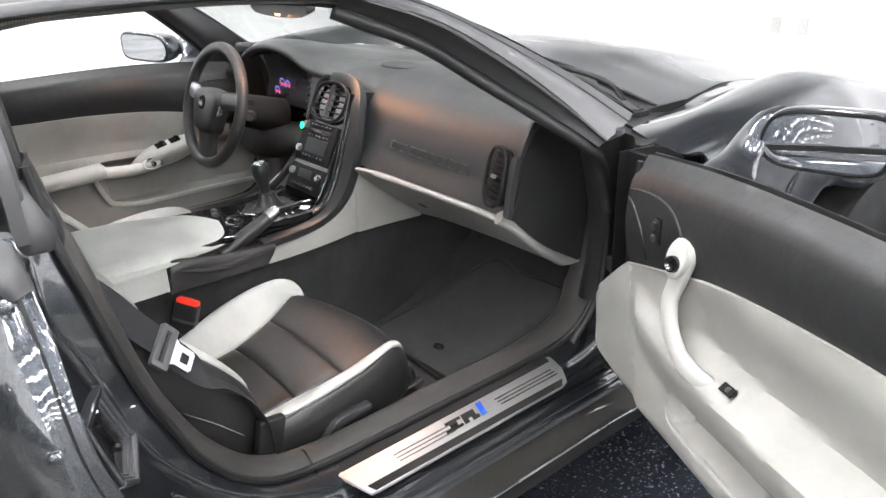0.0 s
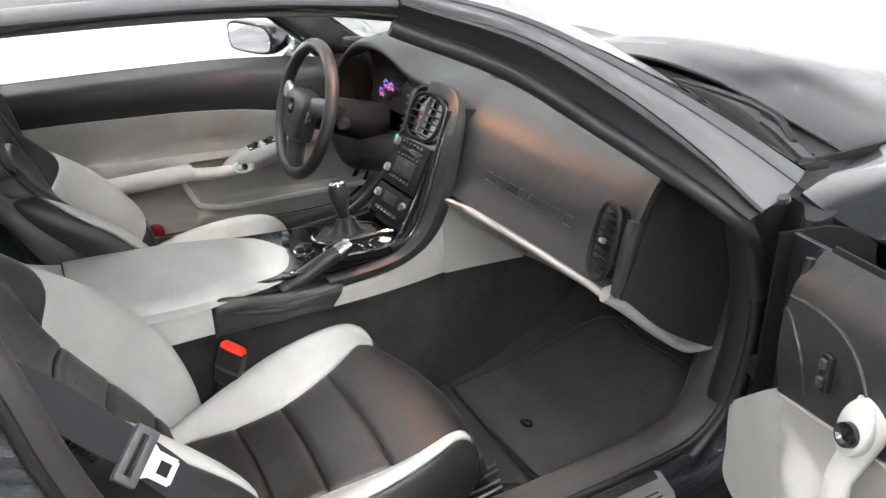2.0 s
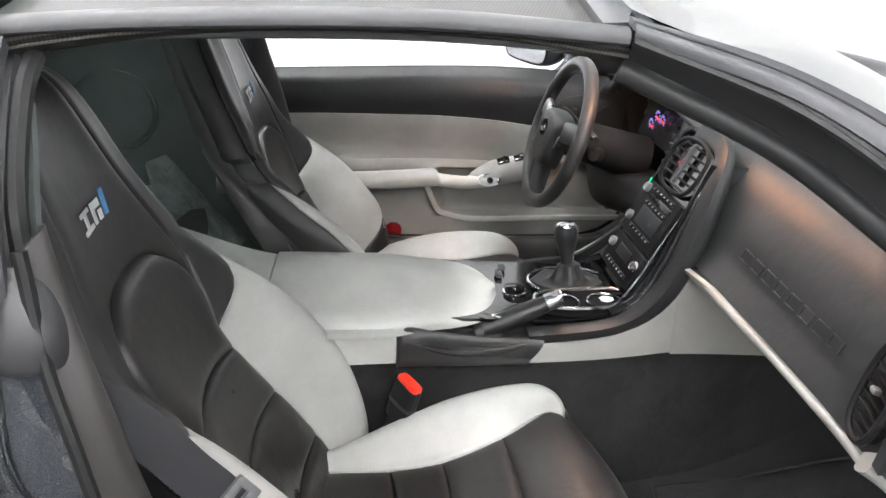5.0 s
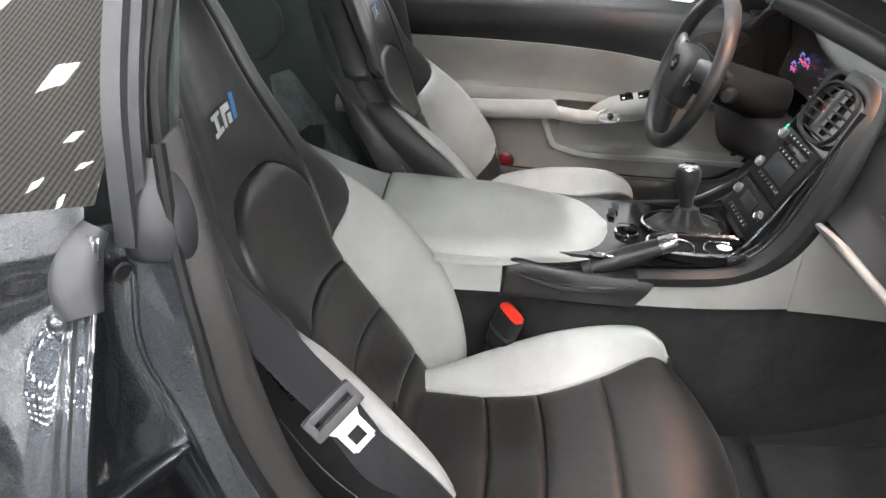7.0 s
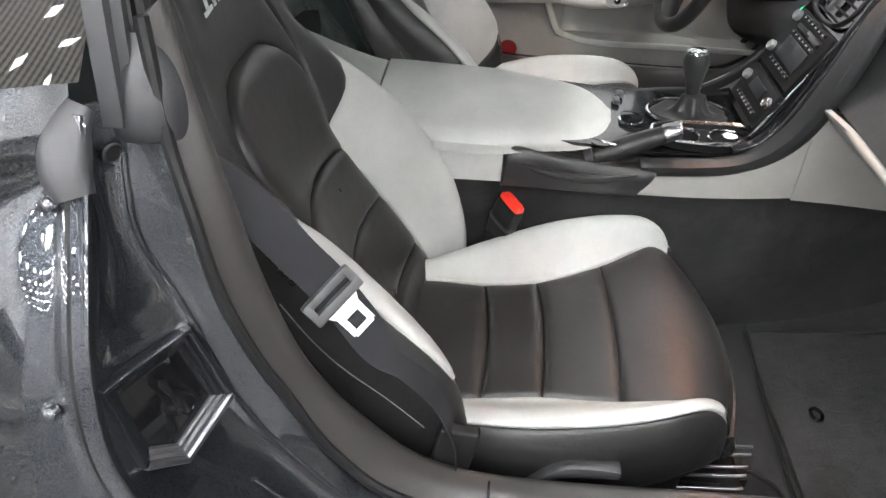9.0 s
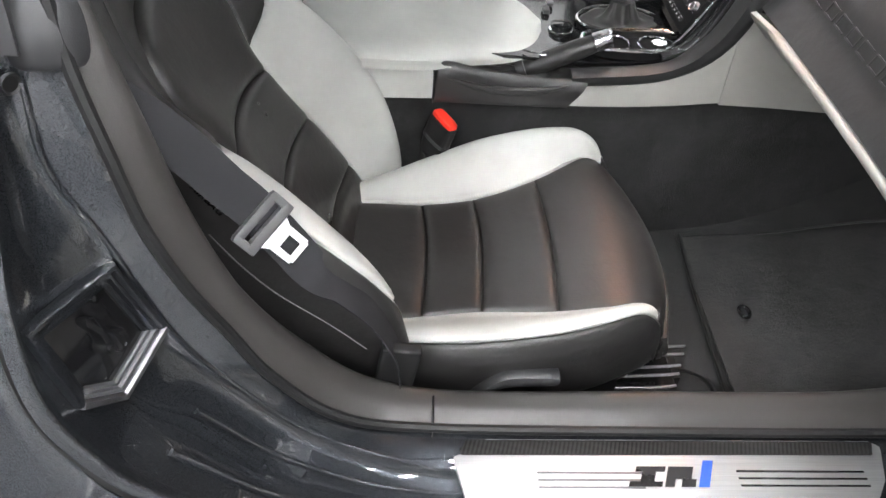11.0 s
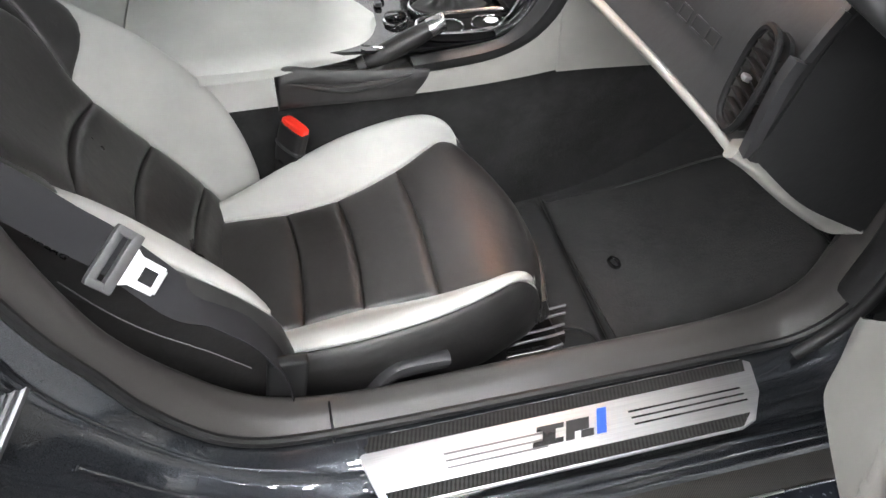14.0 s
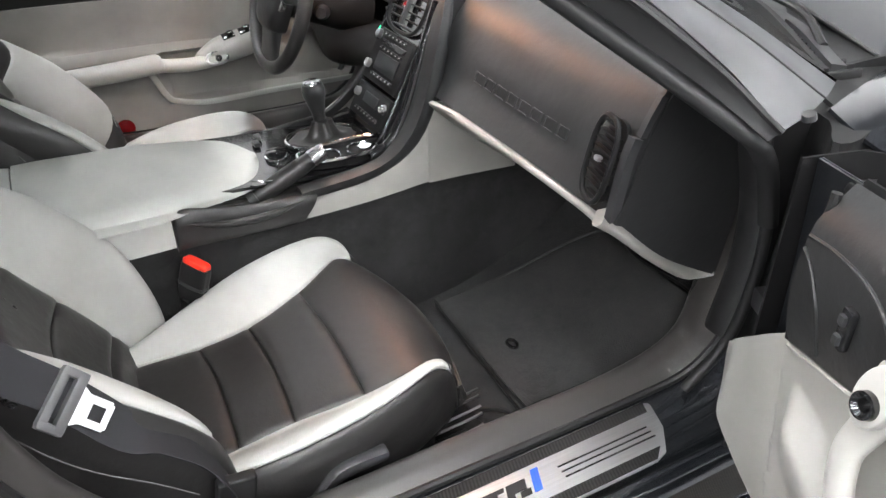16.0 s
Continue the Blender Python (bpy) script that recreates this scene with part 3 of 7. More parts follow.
both("striker_base", lambda: moved(turned([(0.0001, 0.006), (0.003, 0.006), (0.0045, 0.003), (0.005, -0.005)], 16), LATCH @ Matrix.Translation((0.004, -0.010, 0.002))), GLOSS_BLACK)
for x, y in ((0.018, 0.034), (0.020, -0.020)):
    both("bolt", lambda x=x, y=y: moved(turned([(0.0001, 0.004), (0.0022, 0.004), (0.0034, 0.002), (0.004, -0.002)], 12), LATCH @ Matrix.Translation((x, y, -0.003))), CHROME)
for q in ((0.736, -0.663, 0.848), (0.813, -0.663, 0.706)):
    both("bolt", lambda q=q: moved(turned([(0.0001, 0.003), (0.003, 0.003), (0.0045, 0.002), (0.0065, 0.001), (0.007, -0.006)], 14), axes(q, (0.1, 0.99, 0), (-0.42, 0, 0.9))), PAINT)

# rear quarter panel and shoulder behind the door
QUARTER = [
    [(0.680, -0.652, 0.930), (0.715, -0.68, 0.930), (0.79, -0.80, 0.938), (0.82, -1.1, 0.95), (0.80, -1.6, 0.93)],
    [(0.698, -0.650, 0.900), (0.730, -0.68, 0.895), (0.815, -0.80, 0.905), (0.85, -1.1, 0.92), (0.83, -1.6, 0.90)],
    [(0.724, -0.649, 0.860), (0.737, -0.68, 0.852), (0.835, -0.80, 0.87), (0.885, -1.1, 0.88), (0.87, -1.6, 0.86)],
    [(0.766, -0.647, 0.795), (0.775, -0.68, 0.788), (0.862, -0.80, 0.80), (0.922, -1.1, 0.81), (0.91, -1.6, 0.80)],
    [(0.798, -0.646, 0.730), (0.807, -0.68, 0.722), (0.885, -0.80, 0.73), (0.945, -1.1, 0.74), (0.935, -1.6, 0.73)],
    [(0.820, -0.638, 0.660), (0.830, -0.672, 0.650), (0.905, -0.80, 0.65), (0.958, -1.1, 0.65), (0.95, -1.6, 0.64)],
    [(0.829, -0.616, 0.603), (0.845, -0.650, 0.590), (0.918, -0.79, 0.575), (0.962, -1.1, 0.56), (0.955, -1.6, 0.55)],
    [(0.833, -0.576, 0.535), (0.855, -0.61, 0.515), (0.925, -0.77, 0.48), (0.96, -1.05, 0.45), (0.95, -1.6, 0.44)],
    [(0.814, -0.472, 0.442), (0.835, -0.50, 0.41), (0.905, -0.72, 0.34), (0.95, -1.0, 0.30), (0.945, -1.6, 0.30)],
    [(0.791, -0.335, 0.385), (0.808, -0.37, 0.33), (0.89, -0.66, 0.22), (0.945, -0.95, 0.20), (0.94, -1.6, 0.2)],
]
both("quarter_panel", lambda: sheet(QUARTER, 60, 50, 0.004), PAINT, label="glossy dark grey rear quarter panel", sharp=60)
both("body_gap", lambda: tube([(p[0] - 0.004, p[1] - 0.003, p[2] - 0.004) for p in FLANGE[1:9]], 0.0055, 60, 6), RUBBER)

# carbon roof, painted header and rails
ROOF_Y = (-0.125, -0.25, -0.40, -0.55, -0.66)
both("roof_rail", lambda: sweep([(0.553, -0.66, 1.108), (0.556, -0.5, 1.118), (0.557, -0.3, 1.120), (0.558, -0.13, 1.109)], [(-0.012, -0.007), (0.010, -0.006), (0.012, 0.002), (0.005, 0.008), (-0.012, 0.007)], n=20, smooth_profile=True), RUBBER_GREY, label="grey weatherstrip under the roof edge")
both("inner_rail", lambda: sweep([(0.540, -0.66, 1.098), (0.545, -0.5, 1.108), (0.547, -0.3, 1.109), (0.552, -0.12, 1.098)], [(-0.03, -0.005), (0.006, -0.006), (0.009, 0.0), (0.006, 0.006), (-0.03, 0.006)], n=20, smooth_profile=True), RUBBER, label="black inner roof seal")
part("roof_panel", sheet([[(x, y, 1.128 + 0.05 * (1 - (x / 0.555) ** 2) - 0.35 * (y + 0.38) ** 2 - (0.012 if abs(x) > 0.54 else 0)) for x in (-0.562, -0.54, -0.3, 0, 0.3, 0.54, 0.562)] for y in ROOF_Y], 20, 40, -0.012), CARBON, car, "clear-coated carbon fibre roof panel")
part("headliner", sheet([[(x, y, 1.116 + 0.045 * (1 - (x / 0.55) ** 2) - 0.35 * (y + 0.38) ** 2) for x in (-0.535, -0.3, 0, 0.3, 0.535)] for y in (-0.13, -0.4, -0.68)], 10, 20, -0.008), surface("dark_headliner", (0.03, 0.03, 0.03), 0.9), car)
# carbon band behind the door glass
both("roof_pillar", lambda: sheet([[(0.565, -0.638, 1.115), (0.605, -0.632, 1.062), (0.652, -0.630, 0.99), (0.690, -0.640, 0.926)], [(0.56, -0.80, 1.11), (0.62, -0.80, 1.06), (0.70, -0.80, 1.0), (0.788, -0.80, 0.942)], [(0.54, -1.05, 1.06), (0.60, -1.05, 1.03), (0.70, -1.05, 0.99), (0.815, -1.05, 0.952)]], 24, 24, 0.006), CARBON, label="carbon fibre pillar band with mirror gloss")
both("pillar_strip", lambda: sweep([(0.662, -0.622, 0.885), (0.647, -0.622, 0.98), (0.602, -0.625, 1.06), (0.559, -0.63, 1.095)], [(-0.024, -0.01), (0.022, -0.01), (0.022, 0.004), (0.014, 0.010), (0.008, 0.009), (0.006, 0.004), (0.002, 0.004), (0.000, 0.010), (-0.010, 0.012), (-0.013, 0.005), (-0.024, 0.006)], (0, 1, 0.3), 24), RUBBER_GREY, label="grey ribbed vertical weatherstrip on the door pillar")
both("pillar_seal", lambda: tube([(0.645, -0.604, 0.87), (0.636, -0.606, 0.98), (0.592, -0.606, 1.058), (0.552, -0.606, 1.088)], 0.008, 20, 8), RUBBER)
both("seal_cap", lambda: sweep([(0.690, -0.644, 0.908), (0.706, -0.651, 0.893), (0.721, -0.650, 0.873), (0.730, -0.643, 0.852)], [(-0.017, -0.008), (0.017, -0.008), (0.015, 0.006), (0.0, 0.009), (-0.015, 0.007)], (0.5, 0.2, 0.9), 20, smooth_profile=True, scale=lambda f: 0.55 + 0.45 * math.sin(math.pi * min(1.0, 0.05 + f * 0.8))), RUBBER_GREY, label="moulded grey rubber end cap")
both("seal_foot", lambda: loft([[(0.650 + dx + r * 0.030 * math.cos(a), -0.612 + r * 0.034 * math.sin(a), z + 0.006 * math.cos(a)) for a in np.linspace(0, 2 * math.pi, 14, False)] for r, dx, z in ((0.72, 0.006, 0.866), (0.98, 0.004, 0.870), (1.04, 0.002, 0.886), (0.98, -0.002, 0.906), (0.80, -0.006, 0.926), (0.55, -0.012, 0.945))], 20, 28), PLASTIC_GREY, label="rounded dark grey rubber block at the foot of the strip")

# A-pillars: painted outer face, rubber and inner trim
FOOT = [(0.562, -0.128, 1.092), (0.607, 0.0, 1.035), (0.652, 0.10, 0.965), (0.715, 0.19, 0.895), (0.77, 0.235, 0.848)]
GLASS_EDGE = [(0.556, -0.128, 1.126), (0.597, 0.0, 1.092), (0.637, 0.12, 1.035), (0.688, 0.25, 0.960), (0.738, 0.37, 0.878)]
def pillar_line(f, lift=0.0):
    return [(p[0] + (g[0] - p[0]) * f + 0.014 * math.sin(math.pi * f) + lift, p[1] + (g[1] - p[1]) * f, p[2] + (g[2] - p[2]) * f + 0.008 * math.sin(math.pi * f) + lift) for p, g in zip(FOOT, GLASS_EDGE)]


BAND = (0.30, 0.45, 0.44, 0.28, 0.14)  # how far up the pillar the black moulding reaches


def band_line(k, lift=0.0):
    """A line on the pillar, k times the moulding's reach above its foot."""
    rows = [pillar_line(b * k, lift) for b in BAND]
    return [rows[n][n] for n in range(5)]


def face_line(f):
    rows = [pillar_line(b + (1 - b) * f) for b in BAND]
    return [rows[n][n] for n in range(5)]


both("a_pillar", lambda: sheet([band_line(1.0), face_line(0.3), face_line(0.65), GLASS_EDGE], 16, 40, 0.006), PILLAR_SATIN, label="dark satin painted windscreen pillar")
both("pillar_band", lambda: sheet([FOOT, band_line(0.3, 0.001), band_line(0.62, 0.003), band_line(0.98, -0.001)], 14, 40, 0.006), RUBBER, label="black pillar moulding")
both("pillar_lip", lambda: tube(band_line(0.55, 0.006), 0.004, 40, 6), RUBBER)
both("pillar_seam", lambda: tube(face_line(0.62), 0.0013, 40, 5), RUBBER)
both("pillar_rubber", lambda: sweep([(p[0] - 0.008, p[1] - 0.004, p[2] - 0.010) for p in FOOT[:4]] + [(0.750, 0.236, 0.842), (0.748, 0.268, 0.812), (0.738, 0.298, 0.77), (0.727, 0.332, 0.70)], [(-0.014, -0.014), (0.012, -0.012), (0.016, 0.004), (0.004, 0.014), (-0.014, 0.012)], n=50, smooth_profile=True, scale=lambda f: 0.7), RUBBER, label="black rubber seal along the pillar")
both("pillar_trim", lambda: sheet([[(p[0] - 0.012, p[1], p[2] - 0.012) for p in FOOT], [(p[0] - 0.045, p[1] + 0.03, p[2] - 0.012) for p in FOOT], [(g[0] - 0.03, g[1] + 0.01, g[2] - 0.025) for g in GLASS_EDGE]], 10, 30, 0.005), PLASTIC_GREY, label="dark plastic inner pillar trim")
both("pillar_base", lambda: loft([[(x0, y0, z), (x1, y0 - 0.004, z), (x1 + 0.006, y0 + 0.03, z), (x1 - 0.01, y0 + 0.11, z), (x0, y0 + 0.11, z)] for x0, x1, y0, z in ((0.69, 0.735, 0.275, 0.842), (0.685, 0.728, 0.295, 0.80), (0.675, 0.722, 0.335, 0.70), (0.668, 0.716, 0.348, 0.60), (0.664, 0.712, 0.335, 0.50))], 24, 20), RUBBER, label="black moulded seal down the hinge post")
both("post_seal", lambda: tube([(0.745, 0.262, 0.845), (0.738, 0.285, 0.79), (0.726, 0.33, 0.70), (0.720, 0.342, 0.60), (0.714, 0.325, 0.50), (0.706, 0.27, 0.43)], 0.008, 40, 10), RUBBER)
both("screw", lambda: moved(turned([(0.0001, 0.003), (0.007, 0.003), (0.008, 0.0), (0.008, -0.004)], 12), axes((0.775, 0.285, 0.868), (1, 0, 0), (0, 0.8, 0.3))), PLASTIC_GREY)

# windscreen, cowl, hood, wings
part("windscreen", sheet([[(-0.553, -0.128, 1.126), (-0.3, -0.12, 1.158), (0, -0.118, 1.168), (0.3, -0.12, 1.158), (0.553, -0.128, 1.126)],
                          [(-0.637, 0.12, 1.032), (-0.33, 0.20, 1.060), (0, 0.225, 1.068), (0.33, 0.20, 1.060), (0.637, 0.12, 1.032)],
                          [(-0.736, 0.37, 0.876), (-0.38, 0.55, 0.886), (0, 0.62, 0.888), (0.38, 0.55, 0.886), (0.736, 0.37, 0.876)]], 24, 40, 0.005), GLASS, car, "clear curved windscreen").visible_shadow = False
part("roof_header", sweep([(-0.555, -0.128, 1.11), (-0.3, -0.115, 1.145), (0, -0.112, 1.155), (0.3, -0.115, 1.145), (0.555, -0.128, 1.11)], [(-0.025, -0.012), (0.02, -0.012), (0.022, 0.01), (-0.02, 0.012)], n=30), PAINT, car)
part("cowl", sheet([[(-0.755, 0.365, 0.852), (-0.38, 0.555, 0.856), (0, 0.625, 0.858), (0.38, 0.555, 0.856), (0.755, 0.365, 0.852)],
                    [(-0.70, 0.50, 0.836), (-0.42, 0.62, 0.838), (0, 0.70, 0.842), (0.42, 0.62, 0.838), (0.70, 0.50, 0.836)],
                    [(-0.645, 0.66, 0.818), (-0.50, 0.70, 0.830), (0, 0.79, 0.860), (0.50, 0.70, 0.830), (0.645, 0.66, 0.818)]], 14, 50, 0.005), PLASTIC, car, "black cowl panel under the wipers")
for k in range(34):
    f = k / 33
    part("cowl_rib", moved(rbox(0.007, 0.050, 0.012, 0.002), Matrix.Translation((0.10 + 0.57 * f, 0.645 - 0.165 * f**1.4, 0.853 - 0.006 * f)) @ pose(0, 0, 0, 8, 0, -28)), RUBBER, car)
part("cowl_lip", sweep([(0.66, 0.485, 0.852), (0.50, 0.585, 0.858), (0.30, 0.650, 0.862), (0.05, 0.688, 0.864)], [(-0.012, -0.006), (0.012, -0.006), (0.010, 0.004), (-0.010, 0.006)], n=30), PLASTIC_GREY, car, "grey cowl lip")
part("wiper", sweep([(0.70, 0.40, 0.870), (0.45, 0.545, 0.884), (0.20, 0.60, 0.888), (-0.1, 0.625, 0.890)], [(-0.006, -0.004), (0.006, -0.004), (0.004, 0.008), (-0.004, 0.008)], n=30), RUBBER, car, "black wiper arm and blade")
part("wiper_arm", tube([(0.60, 0.53, 0.858), (0.52, 0.575, 0.880), (0.40, 0.585, 0.894), (0.28, 0.592, 0.896)], 0.006, 24, 8), RUBBER, car, "black wiper arm")
HOOD = [
    [(-0.628, 0.648, 0.826), (-0.50, 0.685, 0.842), (-0.35, 0.722, 0.862), (-0.2, 0.758, 0.876), (0, 0.778, 0.884), (0.2, 0.758, 0.876), (0.35, 0.722, 0.862), (0.50, 0.685, 0.842), (0.628, 0.648, 0.826)],
    [(-0.612, 0.80, 0.838), (-0.50, 0.82, 0.846), (-0.36, 0.85, 0.864), (-0.22, 0.88, 0.886), (0, 0.90, 0.892), (0.22, 0.88, 0.886), (0.36, 0.85, 0.864), (0.50, 0.82, 0.846), (0.612, 0.80, 0.838)],
    [(-0.60, 0.95, 0.842), (-0.50, 0.98, 0.844), (-0.38, 1.02, 0.858), (-0.24, 1.06, 0.878), (0, 1.08, 0.884), (0.24, 1.06, 0.878), (0.38, 1.02, 0.858), (0.50, 0.98, 0.844), (0.60, 0.95, 0.842)],
    [(-0.57, 1.3, 0.79), (-0.47, 1.35, 0.785), (-0.35, 1.4, 0.79), (-0.24, 1.45, 0.80), (0, 1.47, 0.805), (0.24, 1.45, 0.80), (0.35, 1.4, 0.79), (0.47, 1.35, 0.785), (0.57, 1.3, 0.79)],
    [(-0.52, 1.7, 0.66), (-0.42, 1.75, 0.655), (-0.32, 1.8, 0.66), (-0.2, 1.83, 0.67), (0, 1.85, 0.675), (0.2, 1.83, 0.67), (0.32, 1.8, 0.66), (0.42, 1.75, 0.655), (0.52, 1.7, 0.66)],
    [(-0.40, 2.2, 0.48), (-0.34, 2.23, 0.485), (-0.26, 2.26, 0.49), (-0.16, 2.3, 0.495), (0, 2.32, 0.50), (0.16, 2.3, 0.495), (0.26, 2.26, 0.49), (0.34, 2.23, 0.485), (0.40, 2.2, 0.48)],
]
part("hood", sheet(HOOD, 50, 70, -0.006), PAINT, car, "dark grey metallic hood with raised centre", sharp=60)
part("hood_edge", tube([(p[0], p[1] - 0.002, p[2] - 0.003) for p in HOOD[0]], 0.004, 70, 6), RUBBER, car)
both("hood_gap", lambda: tube([(0.632, 0.65, 0.819), (0.616, 0.80, 0.831), (0.603, 0.95, 0.836), (0.574, 1.3, 0.784), (0.525, 1.7, 0.654)], 0.0035, 40, 6), RUBBER)
FENDER = [
    [(0.752, 0.352, 0.856), (0.785, 0.346, 0.847), (0.815, 0.344, 0.839), (0.862, 0.344, 0.833), (0.912, 0.350, 0.824), (0.930, 0.40, 0.6), (0.90, 0.45, 0.4), (0.89, 0.50, 0.2)],
    [(0.692, 0.50, 0.840), (0.745, 0.49, 0.854), (0.81, 0.485, 0.872), (0.872, 0.49, 0.864), (0.924, 0.50, 0.820), (0.925, 0.51, 0.62), (0.885, 0.53, 0.4), (0.88, 0.55, 0.2)],
    [(0.636, 0.652, 0.826), (0.705, 0.65, 0.852), (0.80, 0.65, 0.890), (0.878, 0.64, 0.878), (0.930, 0.62, 0.815), (0.91, 0.61, 0.66), (0.875, 0.60, 0.4), (0.87, 0.60, 0.2)],
    [(0.620, 0.80, 0.838), (0.70, 0.80, 0.864), (0.79, 0.80, 0.900), (0.88, 0.79, 0.886), (0.935, 0.79, 0.79), (0.885, 0.79, 0.73), (0.860, 0.80, 0.6), (0.84, 0.80, 0.3)],
    [(0.612, 0.88, 0.841), (0.69, 0.88, 0.862), (0.79, 0.88, 0.897), (0.88, 0.88, 0.882), (0.945, 0.89, 0.80), (0.935, 0.90, 0.73), (0.90, 0.90, 0.68), (0.86, 0.90, 0.62)],
    [(0.604, 1.0, 0.838), (0.68, 1.0, 0.850), (0.78, 1.0, 0.880), (0.87, 1.0, 0.862), (0.945, 1.0, 0.77), (0.955, 1.0, 0.70), (0.95, 1.0, 0.66), (0.93, 1.0, 0.64)],
    [(0.578, 1.3, 0.79), (0.65, 1.3, 0.792), (0.75, 1.3, 0.812), (0.85, 1.3, 0.795), (0.93, 1.3, 0.73), (0.95, 1.3, 0.69), (0.94, 1.3, 0.67), (0.92, 1.3, 0.65)],
    [(0.53, 1.70, 0.66), (0.58, 1.74, 0.652), (0.66, 1.75, 0.66), (0.76, 1.75, 0.65), (0.86, 1.72, 0.58), (0.88, 1.70, 0.5), (0.86, 1.68, 0.36), (0.83, 1.66, 0.22)],
    [(0.42, 2.2, 0.48), (0.46, 2.2, 0.488), (0.50, 2.2, 0.49), (0.58, 2.18, 0.48), (0.64, 2.12, 0.42), (0.66, 2.10, 0.36), (0.66, 2.08, 0.3), (0.64, 2.06, 0.2)],
]
both("front_fender", lambda: sheet(FENDER, 50, 40, -0.005), PAINT, label="dark grey metallic flared front fender", sharp=60)


def wheel(y, s):
    hub = pose(0.80 * s, y, 0.29, 0, 90 * s, 0)
    w = part("wheel", moved(turned([(0.20, -0.10), (0.235, -0.11), (0.33, -0.10), (0.34, -0.06), (0.34, 0.06), (0.33, 0.10), (0.24, 0.11), (0.22, 0.10)], 40), hub), RUBBER, car, "wheel with black tyre")
    part("rim", moved(turned([(0.195, -0.06), (0.205, 0.04), (0.232, 0.075), (0.238, 0.105), (0.228, 0.085), (0.2, 0.03)], 40), hub), CHROME, w, "chrome alloy rim")
    for k in range(10):
        a = 2 * math.pi * k / 10
        part("spoke", moved(sweep([(0.03 * math.cos(a), 0.03 * math.sin(a), 0.055), (0.12 * math.cos(a + 0.05), 0.12 * math.sin(a + 0.05), 0.07), (0.225 * math.cos(a + 0.1), 0.225 * math.sin(a + 0.1), 0.07)], [(-0.014, -0.012), (0.014, -0.012), (0.010, 0.010), (-0.010, 0.010)], (0, 0, 1), 8), hub), CHROME, w, "chrome spoke")
    part("hub_cap", moved(turned([(0.0001, 0.075), (0.03, 0.072), (0.04, 0.06), (0.042, 0.03)], 20), hub), CHROME, w)


for y in (1.20, -1.42):
    for s in BOTH:
        wheel(y, s)
# tail of the car behind the seats
part("tail", loft([[(-0.9, -1.5, 0.2), (0.9, -1.5, 0.2), (0.92, -1.5, 0.8), (0.55, -1.5, 0.93), (-0.55, -1.5, 0.93), (-0.92, -1.5, 0.8)], [(-0.85, -2.0, 0.25), (0.85, -2.0, 0.25), (0.85, -2.0, 0.8), (0.5, -2.0, 0.88), (-0.5, -2.0, 0.88), (-0.85, -2.0, 0.8)]], 6, 6, False), PAINT, car)
part("rear_window", sheet([[(x, -0.66, 1.12 + 0.045 * (1 - (x / 0.55) ** 2)) for x in (-0.54, 0, 0.54)], [(x, -1.1, 1.05 + 0.03 * (1 - (x / 0.55) ** 2)) for x in (-0.54, 0, 0.54)], [(x, -1.52, 0.935) for x in (-0.54, 0, 0.54)]], 16, 20, 0.005), GLASS_TINT, car, "tinted rear hatch glass")
part("underbody", rbox(1.36, 3.4, 0.06, 0.01, at=(0, 0.1, 0.12)), RUBBER, car)

# cabin floor, tunnel, bulkheads
part("cabin_carpet", sheet([[(x, y, z) for x in (-0.63, -0.4, -0.16, 0.16, 0.4, 0.63)] for y, z in ((-0.62, 0.27), (-0.2, 0.272), (0.12, 0.292), (0.3, 0.335), (0.5, 0.44), (0.66, 0.58))], 20, 20, 0.01), CARPET, car, "dark cabin carpet")
part("tunnel", sheet([[(-0.168, y, 0.25), (-0.15, y, 0.45), (-0.142, y, 0.535 - d), (-0.08, y, 0.56 - d), (0.08, y, 0.56 - d), (0.142, y, 0.535 - d), (0.15, y, 0.45), (0.175, y, 0.25)] for y, d in ((-0.62, 0.005), (-0.3, 0.005), (0.05, 0.003), (0.32, 0.0), (0.66, 0.0))], 12, 40, 0.006), CARPET, car, "carpeted transmission tunnel")
part("firewall", rbox(1.3, 0.03, 0.5, 0.005, at=(0, 0.70, 0.56)), CARPET, car)
both("kick_panel", lambda: sheet([[(0.60, 0.34, 0.25), (0.61, 0.36, 0.5), (0.635, 0.375, 0.84)], [(0.60, 0.5, 0.25), (0.61, 0.5, 0.5), (0.635, 0.5, 0.84)], [(0.60, 0.70, 0.25), (0.61, 0.70, 0.5), (0.635, 0.70, 0.84)]], 6, 10, 0.006), PLASTIC)
part("seat_bulkhead", sheet([[(x, y, z) for x in (-0.64, 0, 0.64)] for y, z in ((-0.60, 0.26), (-0.70, 0.45), (-0.78, 0.56), (-1.0, 0.57), (-1.48, 0.60))], 20, 10, 0.01), CARPET, car, "dark carpet behind the seats")
part("cargo_carpet", sheet([[(-0.62, -0.80, 0.585), (-0.40, -0.84, 0.585)], [(-0.62, -1.1, 0.59), (-0.40, -1.1, 0.59)], [(-0.62, -1.45, 0.61), (-0.40, -1.45, 0.61)]], 6, 6, 0.01), CARPET_GREY, car, "grey-green cargo carpet")
part("cargo_ramp", sheet([[(-0.60, -0.66, 0.44), (-0.44, -0.68, 0.44)], [(-0.62, -0.76, 0.56), (-0.42, -0.79, 0.57)], [(-0.63, -0.82, 0.66), (-0.55, -0.86, 0.66)]], 8, 6, 0.01), CARPET_GREY, car, "grey-green carpeted wheel housing")
TRIM_REAR = surface("grey_green_trim", (0.075, 0.090, 0.087), 0.55, grain=500, bump=0.3)
